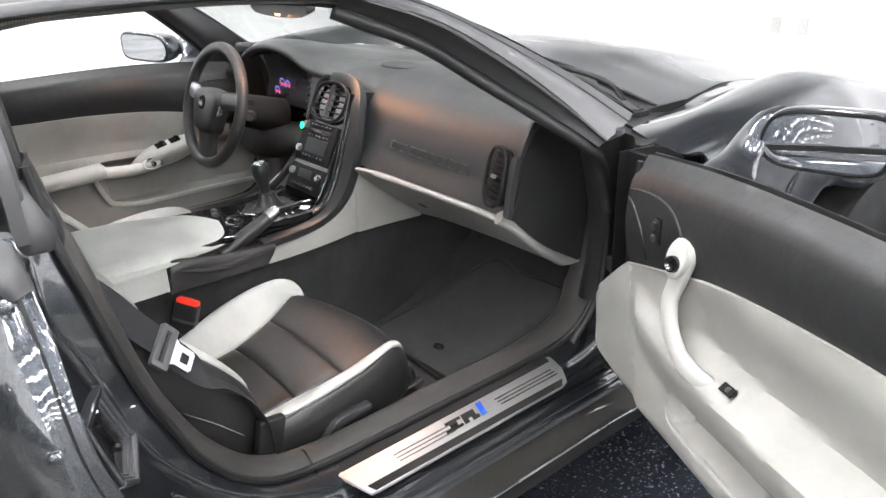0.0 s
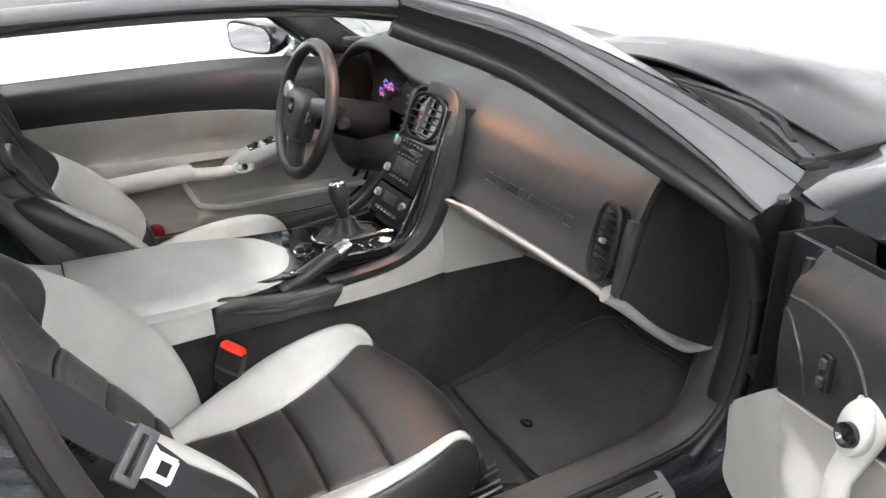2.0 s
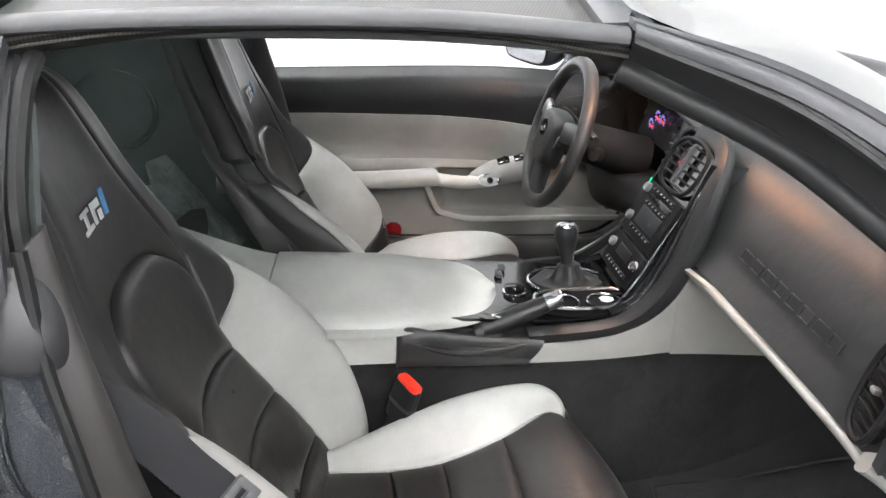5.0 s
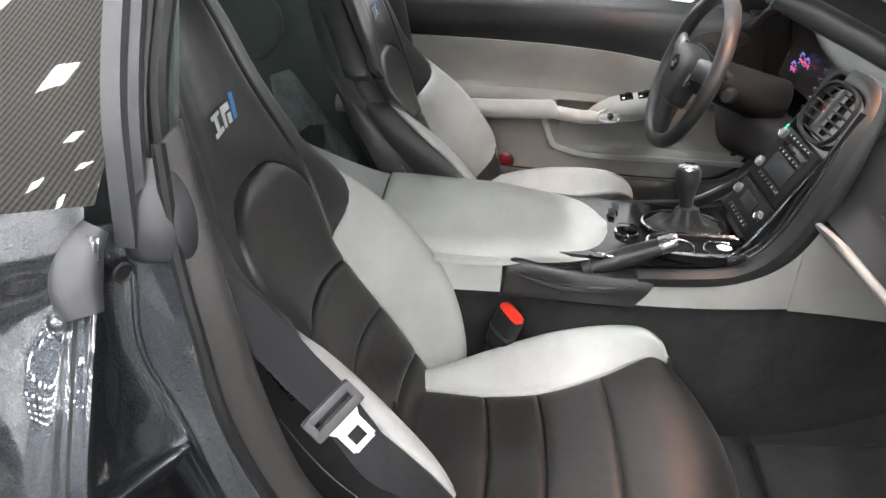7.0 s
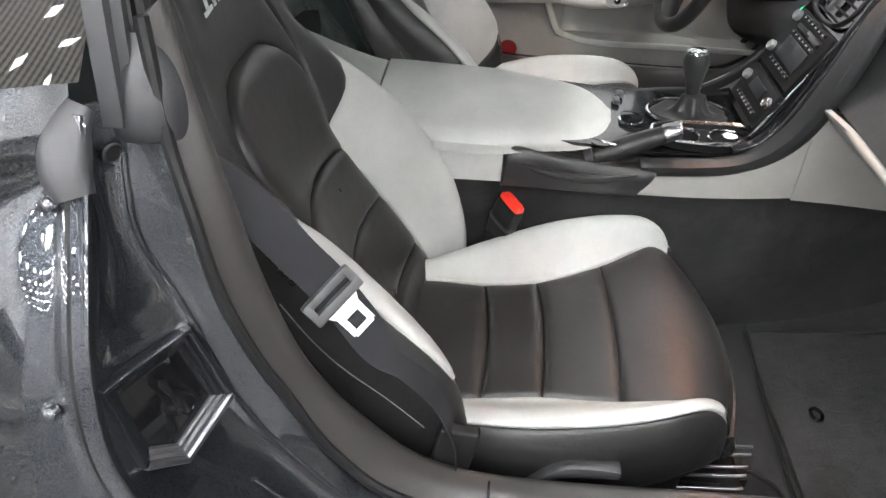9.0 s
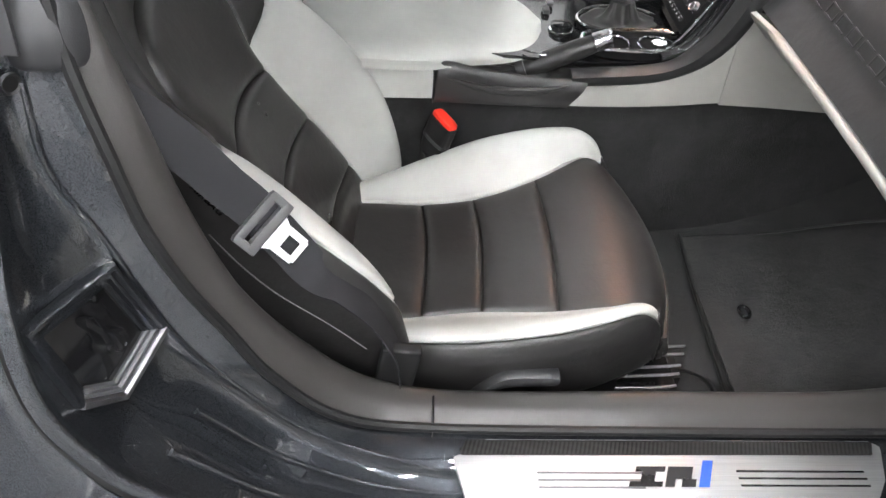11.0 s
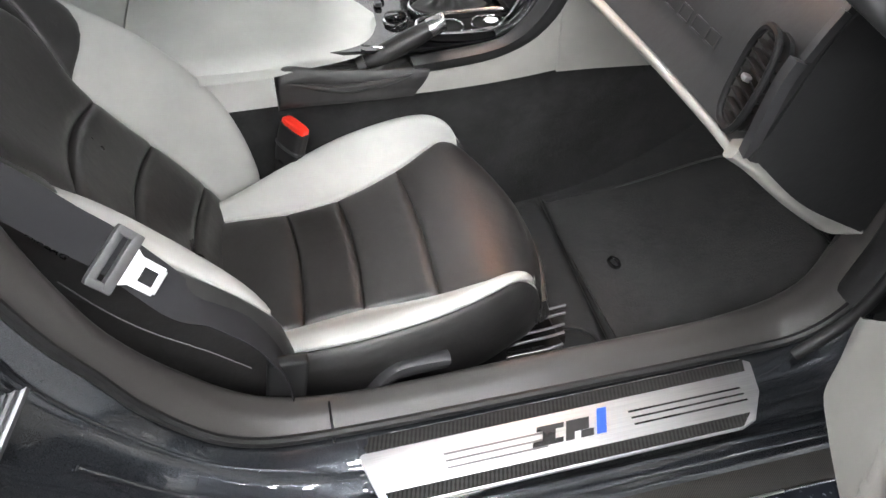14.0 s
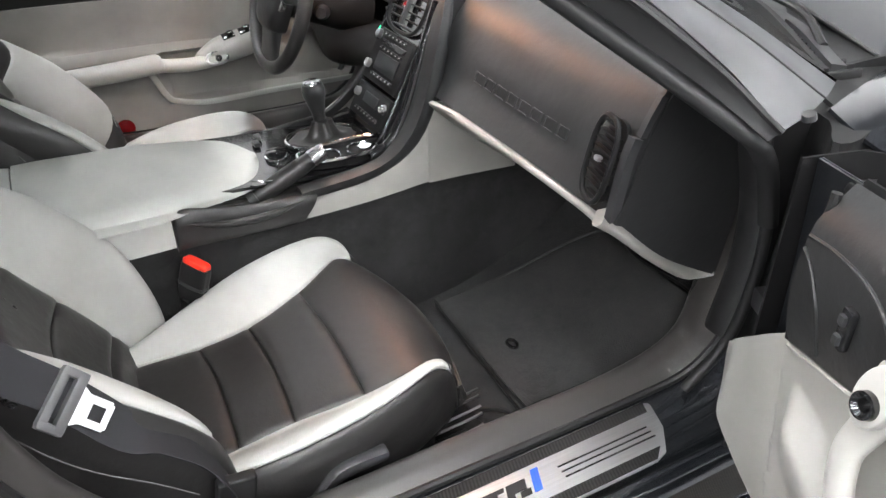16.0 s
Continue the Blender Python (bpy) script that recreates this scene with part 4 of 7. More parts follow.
both("quarter_trim", lambda: sheet([[(0.64, -0.60, 0.30), (0.655, -0.60, 0.6), (0.655, -0.60, 0.85), (0.59, -0.60, 1.06)], [(0.60, -0.95, 0.30), (0.60, -0.95, 0.6), (0.60, -0.95, 0.85), (0.56, -0.95, 1.06)], [(0.55, -1.5, 0.30), (0.55, -1.5, 0.6), (0.55, -1.5, 0.85), (0.50, -1.5, 0.96)]], 20, 20, 0.008), TRIM_REAR, label="dark grey-green rear quarter trim")
part("rear_speaker", moved(turned([(0.0001, 0.004), (0.083, 0.005), (0.086, 0.001), (0.089, 0.001), (0.093, 0.007), (0.097, 0.004), (0.098, -0.004)], 48), axes((-0.600, -0.93, 0.77), (-0.1, 1, 0), (0, 0, 1))), TRIM_REAR, car, "round speaker cover")


# ---- doors ----
BELT = curve1([(-0.05, 0.566), (-0.026, 0.570), (0.03, 0.622), (0.105, 0.688), (0.138, 0.702), (0.227, 0.726), (0.32, 0.750), (0.423, 0.766), (0.534, 0.776), (0.62, 0.780), (0.9, 0.784), (1.15, 0.778)])
TOP = curve1([(0.0, 0.858), (0.09, 0.868), (0.29, 0.889), (0.45, 0.896), (0.58, 0.897), (1.15, 0.885)])
LOW = curve1([(-0.03, 0.56), (-0.022, 0.52), (0.01, 0.475), (0.06, 0.455), (0.111, 0.445), (0.275, 0.434), (0.5, 0.42), (1.15, 0.40)])


def car_door(label, place, pull):
    """A door with its inner panel, in its own frame: x from the hinge backwards, y out of the car, z up; placed by a matrix that may mirror it."""
    made = []

    def add(name, bm, material, parent=None, text="", sharp=38):
        return part(name, moved(bm, place), material, made[0] if made else car, text, sharp)

    def pt(u, w, z):
        return Vector((u, -w, z))

    # painted shell and its outer skin
    made.append(add("car_door", sheet([[pt(u, 0.006, LOW(max(u, -0.02)) - 0.02), pt(u, -0.008, 0.6), pt(u, 0.0, TOP(u) - 0.03), pt(u, 0.0, TOP(u) - 0.022), pt(u, -0.02, TOP(u) - 0.03), pt(u, -0.09, 0.78), pt(u, -0.15, 0.6), pt(u, -0.13, 0.40), pt(u, -0.08, 0.30)] for u in (0.03, 0.3, 0.6, 0.9, 1.14)], 24, 40, 0.003), PAINT, None, label))
    # painted door end lying in shade; the shade is given as black colour
    add("door_edge", sheet([[pt(0.03, 0.02, 0.44), pt(0.03, 0.02, 0.6), pt(0.03, 0.02, 0.85)], [pt(0.02, -0.06, 0.40), pt(0.02, -0.06, 0.6), pt(0.02, -0.06, 0.85)], [pt(0.03, -0.12, 0.36), pt(0.03, -0.14, 0.6), pt(0.03, -0.10, 0.83)]], 6, 10, 0.003), VENT_BLACK, None, "painted front end of the door, shade put in as black")

    # upper dark panel
    def upper(u, v):
        z = BELT(u) + (TOP(u) - BELT(u)) * v
        return pt(u, 0.045 + 0.012 * math.sin(math.pi * min(v * 1.1, 1)) - 0.03 * max(0, v - 0.8) ** 1.2 * 5 * (v > 0.8), z)

    add("upper_panel", panel(upper, 0.126 if pull else 0.088, 1.13, 0.0, 1.0, 0.0, 50, 16, 0.02), VINYL_DARK, None, "dark grained upper door panel")
    for w, up in ((0.024, 0.001), (0.008, 0.004)):
        add("belt_strip", sweep([pt(u, w, TOP(u) - 0.006 + up) for u in (0.118 if pull else 0.085, 0.3, 0.5, 0.8, 1.13)], [(-0.004, -0.016), (0.004, -0.016), (0.004, -0.002), (0.0015, 0.002), (-0.0015, 0.002), (-0.004, -0.003)], n=24), VENT_BLACK, None, "black window seal")

    # lower light panel with armrest ledge, bowl and pocket
    ridge = curve1([(-0.03, 0.0), (0.24, 0.0), (0.33, 0.5), (0.40, 1.0), (1.15, 1.0)])
    rest = curve1([(-0.03, 0.62), (0.35, 0.62), (0.42, 0.632), (0.57, 0.637), (0.8, 0.645), (1.15, 0.65)])
    ledge = curve1([(-0.03, 0.665), (0.174, 0.648), (0.243, 0.630), (0.327, 0.616), (0.436, 0.610), (0.60, 0.606), (1.15, 0.60)])

    def soft(x):
        x = min(1.0, max(0.0, x))
        return x * x * (3 - 2 * x)

    def low(u):
        return LOW(u) - (0.0 if pull else 0.06)

    def lower(u, v):
        z = low(u) + (BELT(u) - low(u)) * v
        front = soft((u + 0.03) / 0.05)
        base = 0.026 + 0.018 * front - 0.02 * max(0, 1 - v / 0.12) ** 2
        if pull:
            d = z - ledge(u)
            nose, bowl = soft((u - 0.145) / 0.06), soft((u - 0.26) / 0.06)
            fold = 0.010 * soft((0.125 + 0.2 * (0.70 - z) - u) / 0.012)
            rise = 0.026 * soft(1 + d / 0.085) ** 0.7 if d < 0 else 0.026 - 0.050 * bowl * min(1.0, max(0.0, (d - 0.001) / 0.036)) ** 0.9 - 0.026 * (1 - bowl) * soft(d / 0.03) + 0.030 * bowl * soft((d - 0.034) / 0.12)
            pocket = -0.034 * soft((u - 0.265 - 0.5 * max(0.0, 0.52 - z)) / 0.02) * soft((z - 0.490) / 0.012) * soft((0.555 - z) / 0.03)
            return pt(u, base + nose * rise + pocket - fold, z)
        d = z - rest(u)
        shelf = 0.034 * soft(1 + d / 0.10) if d < 0 else 0.034 - 0.050 * soft(d / 0.022) + 0.020 * soft((d - 0.04) / 0.10)
        hollow = 0.030 * soft((0.585 - 0.25 * max(0.0, 0.60 - z) - u) / 0.02) * soft((z - 0.505) / 0.012) * soft((0.655 - z) / 0.03)
        return pt(u, base + 0.004 + ridge(u) * shelf * (1 - hollow / 0.030) - hollow, z)

    add("lower_panel", panel(lower, -0.028, 1.13, 0.0, 1.0, 0.0, 130, 80, 0.016), VINYL_LIGHT, None, "light grey moulded lower door panel")
    add("piping", tube([upper(u, 0) - Vector((0, 0.003, 0.002)) for u in (0.135, 0.2, 0.32, 0.45, 0.62, 0.9, 1.12)], 0.0022, 50, 6), VINYL_LIGHT)

    # pull handle with the release button at its head, or the switch pod on the driver's side
    if pull:
        add("pull_handle", sweep([pt(0.288, 0.046, 0.797), pt(0.288, 0.052, 0.788), pt(0.286, 0.056, 0.765), pt(0.282, 0.060, 0.735), pt(0.279, 0.066, 0.705), pt(0.292, 0.070, 0.670), pt(0.318, 0.071, 0.643), pt(0.346, 0.066, 0.628), pt(0.368, 0.052, 0.616), pt(0.382, 0.036, 0.608)],
                                 ring(0.022, 20, 1.0, 0.55), lambda f: (0.15, -1, 0.25), 64, scale=lambda f: (min(1.0, f / 0.10 + 0.02)) ** 0.5 * 1.0 if f < 0.1 else 1.0 - 0.34 * soft((f - 0.12) / 0.3) - 0.10 * soft((f - 0.75) / 0.25)), PLASTIC_LIGHT, None, "light grey pull handle")
        knob = axes(pt(0.286, 0.0695, 0.764), (1, 0.15, -0.05), (0.1, 0.25, 1))
        add("button_pad", moved(loft([[(0.0185 * math.cos(a) * k, 0.029 * math.sin(a) * k + 0.008, h) for a in np.linspace(0, 2 * math.pi, 12, False)] for k, h in ((1.0, -0.012), (1.0, 0.000), (0.9, 0.0025))], 6, 28), knob), PLASTIC_LIGHT, None)
        add("release_button", moved(turned([(0.0001, 0.0055), (0.006, 0.0050), (0.0095, 0.0085), (0.0115, 0.008), (0.0125, 0.0)], 24), knob), GLOSS_BLACK, None, "round black release button")
        add("window_switch", moved(rbox(0.024, 0.014, 0.004, 0.0015), axes(pt(0.403, 0.050, 0.632), (1, 0, 0.03), (0, 0.75, 0.6))), VENT_BLACK, None, "black window switch")
        add("switch_key", moved(rbox(0.008, 0.007, 0.005, 0.0015, at=(0.003, 0, 0.002)), axes(pt(0.403, 0.050, 0.632), (1, 0, 0.03), (0, 0.75, 0.6))), PLASTIC_GREY)
    else:
        add("armrest", sweep([pt(0.575, 0.088, 0.632), pt(0.60, 0.094, 0.630), pt(0.70, 0.098, 0.626), pt(0.85, 0.098, 0.622), pt(1.12, 0.095, 0.616)], ring(0.024, 16, 1.15, 0.95), n=30, scale=lambda f: 0.75 + 0.25 * min(1, f * 12)), LEATHER_LIGHT, None, "light grey padded armrest")
        add("grab_bridge", sweep([pt(0.60, 0.086, 0.626), pt(0.55, 0.092, 0.620), pt(0.50, 0.097, 0.617), pt(0.45, 0.100, 0.622), pt(0.42, 0.098, 0.630)], ring(0.0165, 14, 1.1, 1.0), n=24), LEATHER_LIGHT, None, "light grey grab handle")
        add("switch_pod", loft([[pt(u + 0.010 * math.sin(a), 0.083 + dw * math.cos(a), zc + dz * math.sin(a)) for a in np.linspace(0, 2 * math.pi, 16, False)] for u, dw, zc, dz in ((0.485, 0.012, 0.618, 0.008), (0.465, 0.026, 0.625, 0.020), (0.43, 0.032, 0.636, 0.030), (0.39, 0.033, 0.644, 0.033), (0.34, 0.031, 0.655, 0.031), (0.29, 0.024, 0.668, 0.022))], 30, 32), PLASTIC_LIGHT, None, "light grey switch pod on the armrest")
        for u, z in ((0.405, 0.6745), (0.362, 0.6825)):
            seat_at = axes(pt(u, 0.096, z), (-0.97, 0.0, 0.22), (0, -0.9, -0.42))
            add("window_switch", moved(merged(rbox(0.032, 0.020, 0.006, 0.002), rbox(0.012, 0.012, 0.012, 0.003, at=(0.004, 0, 0.004))), seat_at), GLOSS_BLACK, None, "black window switch")
        add("release_cup", moved(turned([(0.0001, -0.004), (0.016, -0.002), (0.021, 0.003), (0.024, 0.003), (0.025, -0.004)], 28), axes(pt(0.443, 0.114, 0.628), (1, 0, 0), (0, 0.3, 0.95)) @ Matrix.Diagonal((1.2, 0.7, 1, 1))), SATIN_METAL, None, "silver release cup")
        add("release_button", moved(turned([(0.0001, 0.006), (0.007, 0.005), (0.009, 0.0)], 16), axes(pt(0.440, 0.115, 0.628), (1, 0, 0), (0, 0.3, 0.95))), GLOSS_BLACK, None, "black release button")
    # lock slider and the raised arcs round it
    add("lock_slider", moved(rbox(0.014, 0.040, 0.008, 0.003), axes(pt(0.222, 0.0605, 0.787), (1, 0, 0), (0, 0, 1))), BLACK_INK, None, "small lock slider")
    for dz in (-0.010, 0.010):
        add("slider_key", moved(rbox(0.008, 0.010, 0.006, 0.002, at=(0, dz, 0.005)), axes(pt(0.222, 0.0605, 0.787), (1, 0, 0), (0, 0, 1))), PLASTIC_GREY)
    for arc in ([(0.129, 0.821), (0.165, 0.828), (0.205, 0.831), (0.240, 0.827), (0.265, 0.814), (0.282, 0.790)], [(0.129, 0.808), (0.148, 0.800), (0.170, 0.776), (0.179, 0.745), (0.181, 0.724)]):
        add("panel_ridge", tube([upper(u, (z - BELT(u)) / (TOP(u) - BELT(u))) - Vector((0, 0.0005, 0)) for u, z in arc], 0.0022, 24, 6), VINYL_DARK)
    front = 0.126 if pull else 0.088
    add("panel_edge", sweep([pt(front, 0.042, 0.70), pt(front + 0.002, 0.046, 0.77), pt(front - 0.001, 0.038, 0.862)], ring(0.005, 8), (0, -1, 0), 12), PLASTIC)
    # lower pocket lip and its reflector
    def on_low(u, z, out=0.004):
        return lower(u, (z - low(u)) / (BELT(u) - low(u))) - Vector((0, out, 0))

    if pull:
        add("pocket_lip", sweep([on_low(0.262, 0.512, 0.001), on_low(0.278, 0.496, 0.003), on_low(0.32, 0.489, 0.004), on_low(0.45, 0.484, 0.004), on_low(0.7, 0.478, 0.004), on_low(1.1, 0.47, 0.004)], ring(0.0035, 8, 1.6, 1.0), (0, -1, 0), 50), VINYL_LIGHT, None, "light grey pocket lip")
    else:
        add("pocket_lip", sweep([on_low(0.60, 0.605, 0.008), on_low(0.588, 0.575, 0.012), on_low(0.568, 0.532, 0.016), on_low(0.54, 0.512, 0.018), on_low(0.48, 0.506, 0.020), on_low(0.39, 0.503, 0.014), on_low(0.30, 0.502, 0.008), on_low(0.18, 0.500, 0.004), on_low(0.06, 0.498, 0.002)], ring(0.0048, 8, 1.6, 1.0), (0, -1, 0), 50), LEATHER_LIGHT, None, "light grey pocket lip")
    add("reflector", moved(turned([(0.0001, 0.006), (0.018, 0.0055), (0.0225, 0.003), (0.023, -0.006)], 24), axes(on_low(0.684, 0.468, 0.0), (1, 0, 0), (0, 0, 1))), RED_REFLECTOR, None, "round dark red reflector")
    # door mirror: its glass looks backwards and in
    face = axes((0.281, 0.150, 0.911), (0.864, 0.503, 0.04), (-0.034, 0.058, 0.998)) if pull else axes((0.305, 0.175, 0.917), (0.5, 0.866, 0.06), (-0.03, -0.05, 1))
    oval = ((-1, -0.25), (-0.92, 0.5), (-0.6, 0.92), (0.3, 1.0), (0.92, 0.88), (1.0, 0.1), (0.85, -0.8), (0.1, -0.95), (-0.75, -0.85))
    add("mirror_housing", moved(loft([[(c * a + dx, d * b, -h) for c, d in oval] for a, b, h, dx in ((0.081, 0.039, -0.004, 0), (0.088, 0.0455, 0.0, 0), (0.088, 0.046, 0.03, -0.002), (0.072, 0.038, 0.07, -0.006), (0.036, 0.02, 0.088, -0.010))], 24, 40), face ), PAINT, None, "dark grey painted door mirror")
    add("mirror_rim", moved(tube([(c * 0.083, d * 0.0405, 0.006) for c, d in oval], 0.0036, 60, 8, closed=True, up=(0, 0, 1)), face), VENT_BLACK)
    add("mirror_glass", moved(loft([[(c * 0.081, d * 0.0385, h) for c, d in oval] for h in (0.004, 0.0085)], 2, 50), face), MIRROR, None, "mirror glass")
    add("mirror_arm", loft([[pt(u + r * math.cos(a), -o, z + h * math.sin(a)) for a in np.linspace(0, 2 * math.pi, 14, False)] for u, o, z, r, h in ((0.235, 0.030, 0.862, 0.056, 0.006), (0.228, 0.045, 0.868, 0.052, 0.009), (0.205, 0.075, 0.874, 0.042, 0.013), (0.188, 0.100, 0.888, 0.034, 0.024), (0.184, 0.125, 0.902, 0.031, 0.033), (0.188, 0.150, 0.911, 0.028, 0.033))], 20, 24), PAINT, None, "painted mirror foot")
    return made[0]


swing = Vector((0.91, -0.4146, 0)).normalized()
PASSENGER = axes((0.80, 0.26, 0.0), swing, (-swing.y, swing.x, 0))
DRIVER = Matrix(((0, -1, 0, -0.73), (-1, 0, 0, 0.40), (0, 0, 1, -0.040), (0, 0, 0, 1)))
car_door("open passenger door with light grey and dark trim", PASSENGER, True)
car_door("closed driver door with light grey and dark trim", DRIVER, False)
# hinge gear between the car and the open door
part("door_check", moved(rbox(0.10, 0.03, 0.028, 0.005), axes((0.79, 0.31, 0.60), (1, -0.45, 0), (0, 0, 1))), STEEL, car)
part("hinge_cover", loft([[(0.705, 0.365, z), (0.76, 0.345, z), (0.80, 0.30, z), (0.81, 0.33, z), (0.77, 0.42, z), (0.71, 0.42, z)] for z in (0.45, 0.6, 0.75, 0.845)], 10, 18), RUBBER, car, "black rubber gaiter over the door hinge")
part("hinge_block", loft([[(0.785, 0.285, z), (0.84, 0.26, z), (0.86, 0.275, z), (0.83, 0.36, z), (0.79, 0.37, z)] for z in (0.79, 0.818)], 4, 15), RUBBER, car)


# ---- seats ----
# backrest: height z gives depth, widths and how far the wings stand forward
B_Y = curve1([(0.36, -0.405), (0.43, -0.435), (0.6, -0.53), (0.7, -0.583), (0.8, -0.632), (0.9, -0.670), (1.0, -0.706), (1.04, -0.732)])
B_IN = curve1([(0.36, 0.150), (0.43, 0.152), (0.5, 0.143), (0.56, 0.128), (0.62, 0.112), (0.67, 0.108), (0.72, 0.132), (0.76, 0.146), (0.80, 0.140), (0.9, 0.098), (1.04, 0.06)])
B_W = curve1([(0.36, 0.210), (0.43, 0.230), (0.6, 0.243), (0.68, 0.240), (0.74, 0.222), (0.80, 0.198), (0.88, 0.174), (0.96, 0.156), (1.01, 0.132), (1.04, 0.09)])
B_F = curve1([(0.36, 0.05), (0.43, 0.095), (0.52, 0.130), (0.58, 0.136), (0.66, 0.108), (0.72, 0.062), (0.78, 0.024), (0.84, 0.012), (0.9, 0.005), (1.04, 0.0)])
WING_OUT = curve1([(0.36, 1.05), (0.44, 1.25), (0.50, 1.75), (0.56, 2.15), (0.65, 2.35), (0.74, 2.45), (0.80, 2.45), (1.04, 2.45)])


def back_surface(cx, way):
    """s: 0 middle, 1 insert edge, 2 wing crest, 3 outer side, 4 back."""

    def fn(s, z):
        a, sg = abs(s), 1 if s >= 0 else -1
        y0, i, w, f = B_Y(z), B_IN(z), B_W(z), B_F(z)
        if s * way < 0:
            w, f = w - 0.008 * (z < 0.8), f * (0.80 if way > 0 else 1.08)
        if way < 0:  # the driver's backrest stands a little more upright
            y0 += 0.028 * min(1.0, max(0.0, (z - 0.60) / 0.25))
        if a <= 1:
            x, y = i * a, y0 + 0.012 * a**2
        elif a <= 2:
            k = a - 1
            x = i + (w - 0.022 - i) * k
            y = y0 + 0.012 + (f - 0.012) * (3 * k * k - 2 * k**3) ** 0.8
        elif a <= 3:
            k = (a - 2) * math.pi / 2
            x = w - 0.022 + 0.022 * math.sin(k)
            y = y0 + f - 0.05 * (1 - math.cos(k))
        else:
            k = a - 3
            x = w - 0.05 * k * k
            y = y0 + f - 0.05 - (f + (0.06 if way > 0 else 0.005)) * k
        return Vector((cx + sg * x, y, z))

    return fn


# cushion: distance y gives heights and widths
C_Z = curve1([(-0.46, 0.413), (-0.40, 0.413), (-0.3, 0.418), (-0.2, 0.426), (-0.12, 0.438), (-0.06, 0.446), (-0.02, 0.442), (0.0, 0.432), (0.014, 0.412), (0.022, 0.388)])
C_IN = curve1([(-0.46, 0.140), (-0.354, 0.145), (-0.3, 0.141), (-0.24, 0.137), (-0.146, 0.146), (-0.066, 0.148), (-0.02, 0.152), (0.0, 0.150), (0.022, 0.135)])
C_W = curve1([(-0.46, 0.185), (-0.40, 0.203), (-0.32, 0.224), (-0.25, 0.234), (-0.16, 0.230), (-0.08, 0.212), (-0.03, 0.192), (0.0, 0.178), (0.022, 0.160)])
C_IN_TUNNEL = curve1([(-0.46, 0.095), (-0.40, 0.0975), (-0.318, 0.0915), (-0.239, 0.1005), (-0.144, 0.1365), (-0.081, 0.170), (-0.035, 0.190), (0.0, 0.186), (0.022, 0.165)])
C_W_TUNNEL = curve1([(-0.46, 0.135), (-0.364, 0.158), (-0.3, 0.178), (-0.226, 0.206), (-0.151, 0.224), (-0.085, 0.228), (-0.04, 0.222), (0.0, 0.210), (0.022, 0.188)])
C_F = curve1([(-0.46, 0.005), (-0.40, 0.018), (-0.32, 0.038), (-0.22, 0.050), (-0.14, 0.048), (-0.08, 0.042), (-0.03, 0.034), (0.0, 0.020), (0.022, 0.005)])


def cushion_surface(cx, way):
    """s: 0 middle, 1 insert edge, 2 wing crest, 3 outer side; way: 1 where the sill is on the positive side, else -1."""

    def fn(s, y):
        a, sg = abs(s), 1 if s >= 0 else -1
        z0, i, w, f = C_Z(y), C_IN(y), C_W(y), C_F(y)
        if sg * way < 0:
            i, w = C_IN_TUNNEL(y), C_W_TUNNEL(y)
        if a <= 1:
            x, z = i * a, z0 + 0.004 * a**2
        elif a <= 2:
            k = a - 1
            x = i + (w - 0.020 - i) * k
            z = z0 + 0.004 + (f - 0.004) * (3 * k * k - 2 * k**3)
        elif a <= 3:
            k = (a - 2) * math.pi / 2
            x = w - 0.02 + 0.02 * math.sin(k)
            z = z0 + f - 0.035 * (1 - math.cos(k))
        else:
            k = a - 3
            x = w - 0.012 * k
            z = z0 + f - 0.035 - k * (z0 + f - 0.035 - 0.355)
        near = min(1.0, max(0.0, (y + 0.15) / 0.17))
        return Vector((cx + sg * x, y + (0.016 - 0.058 * (x / 0.2) ** 2) * near * near, z))

    return fn


def flip(fn):
    return lambda s, v: fn(-s, v)


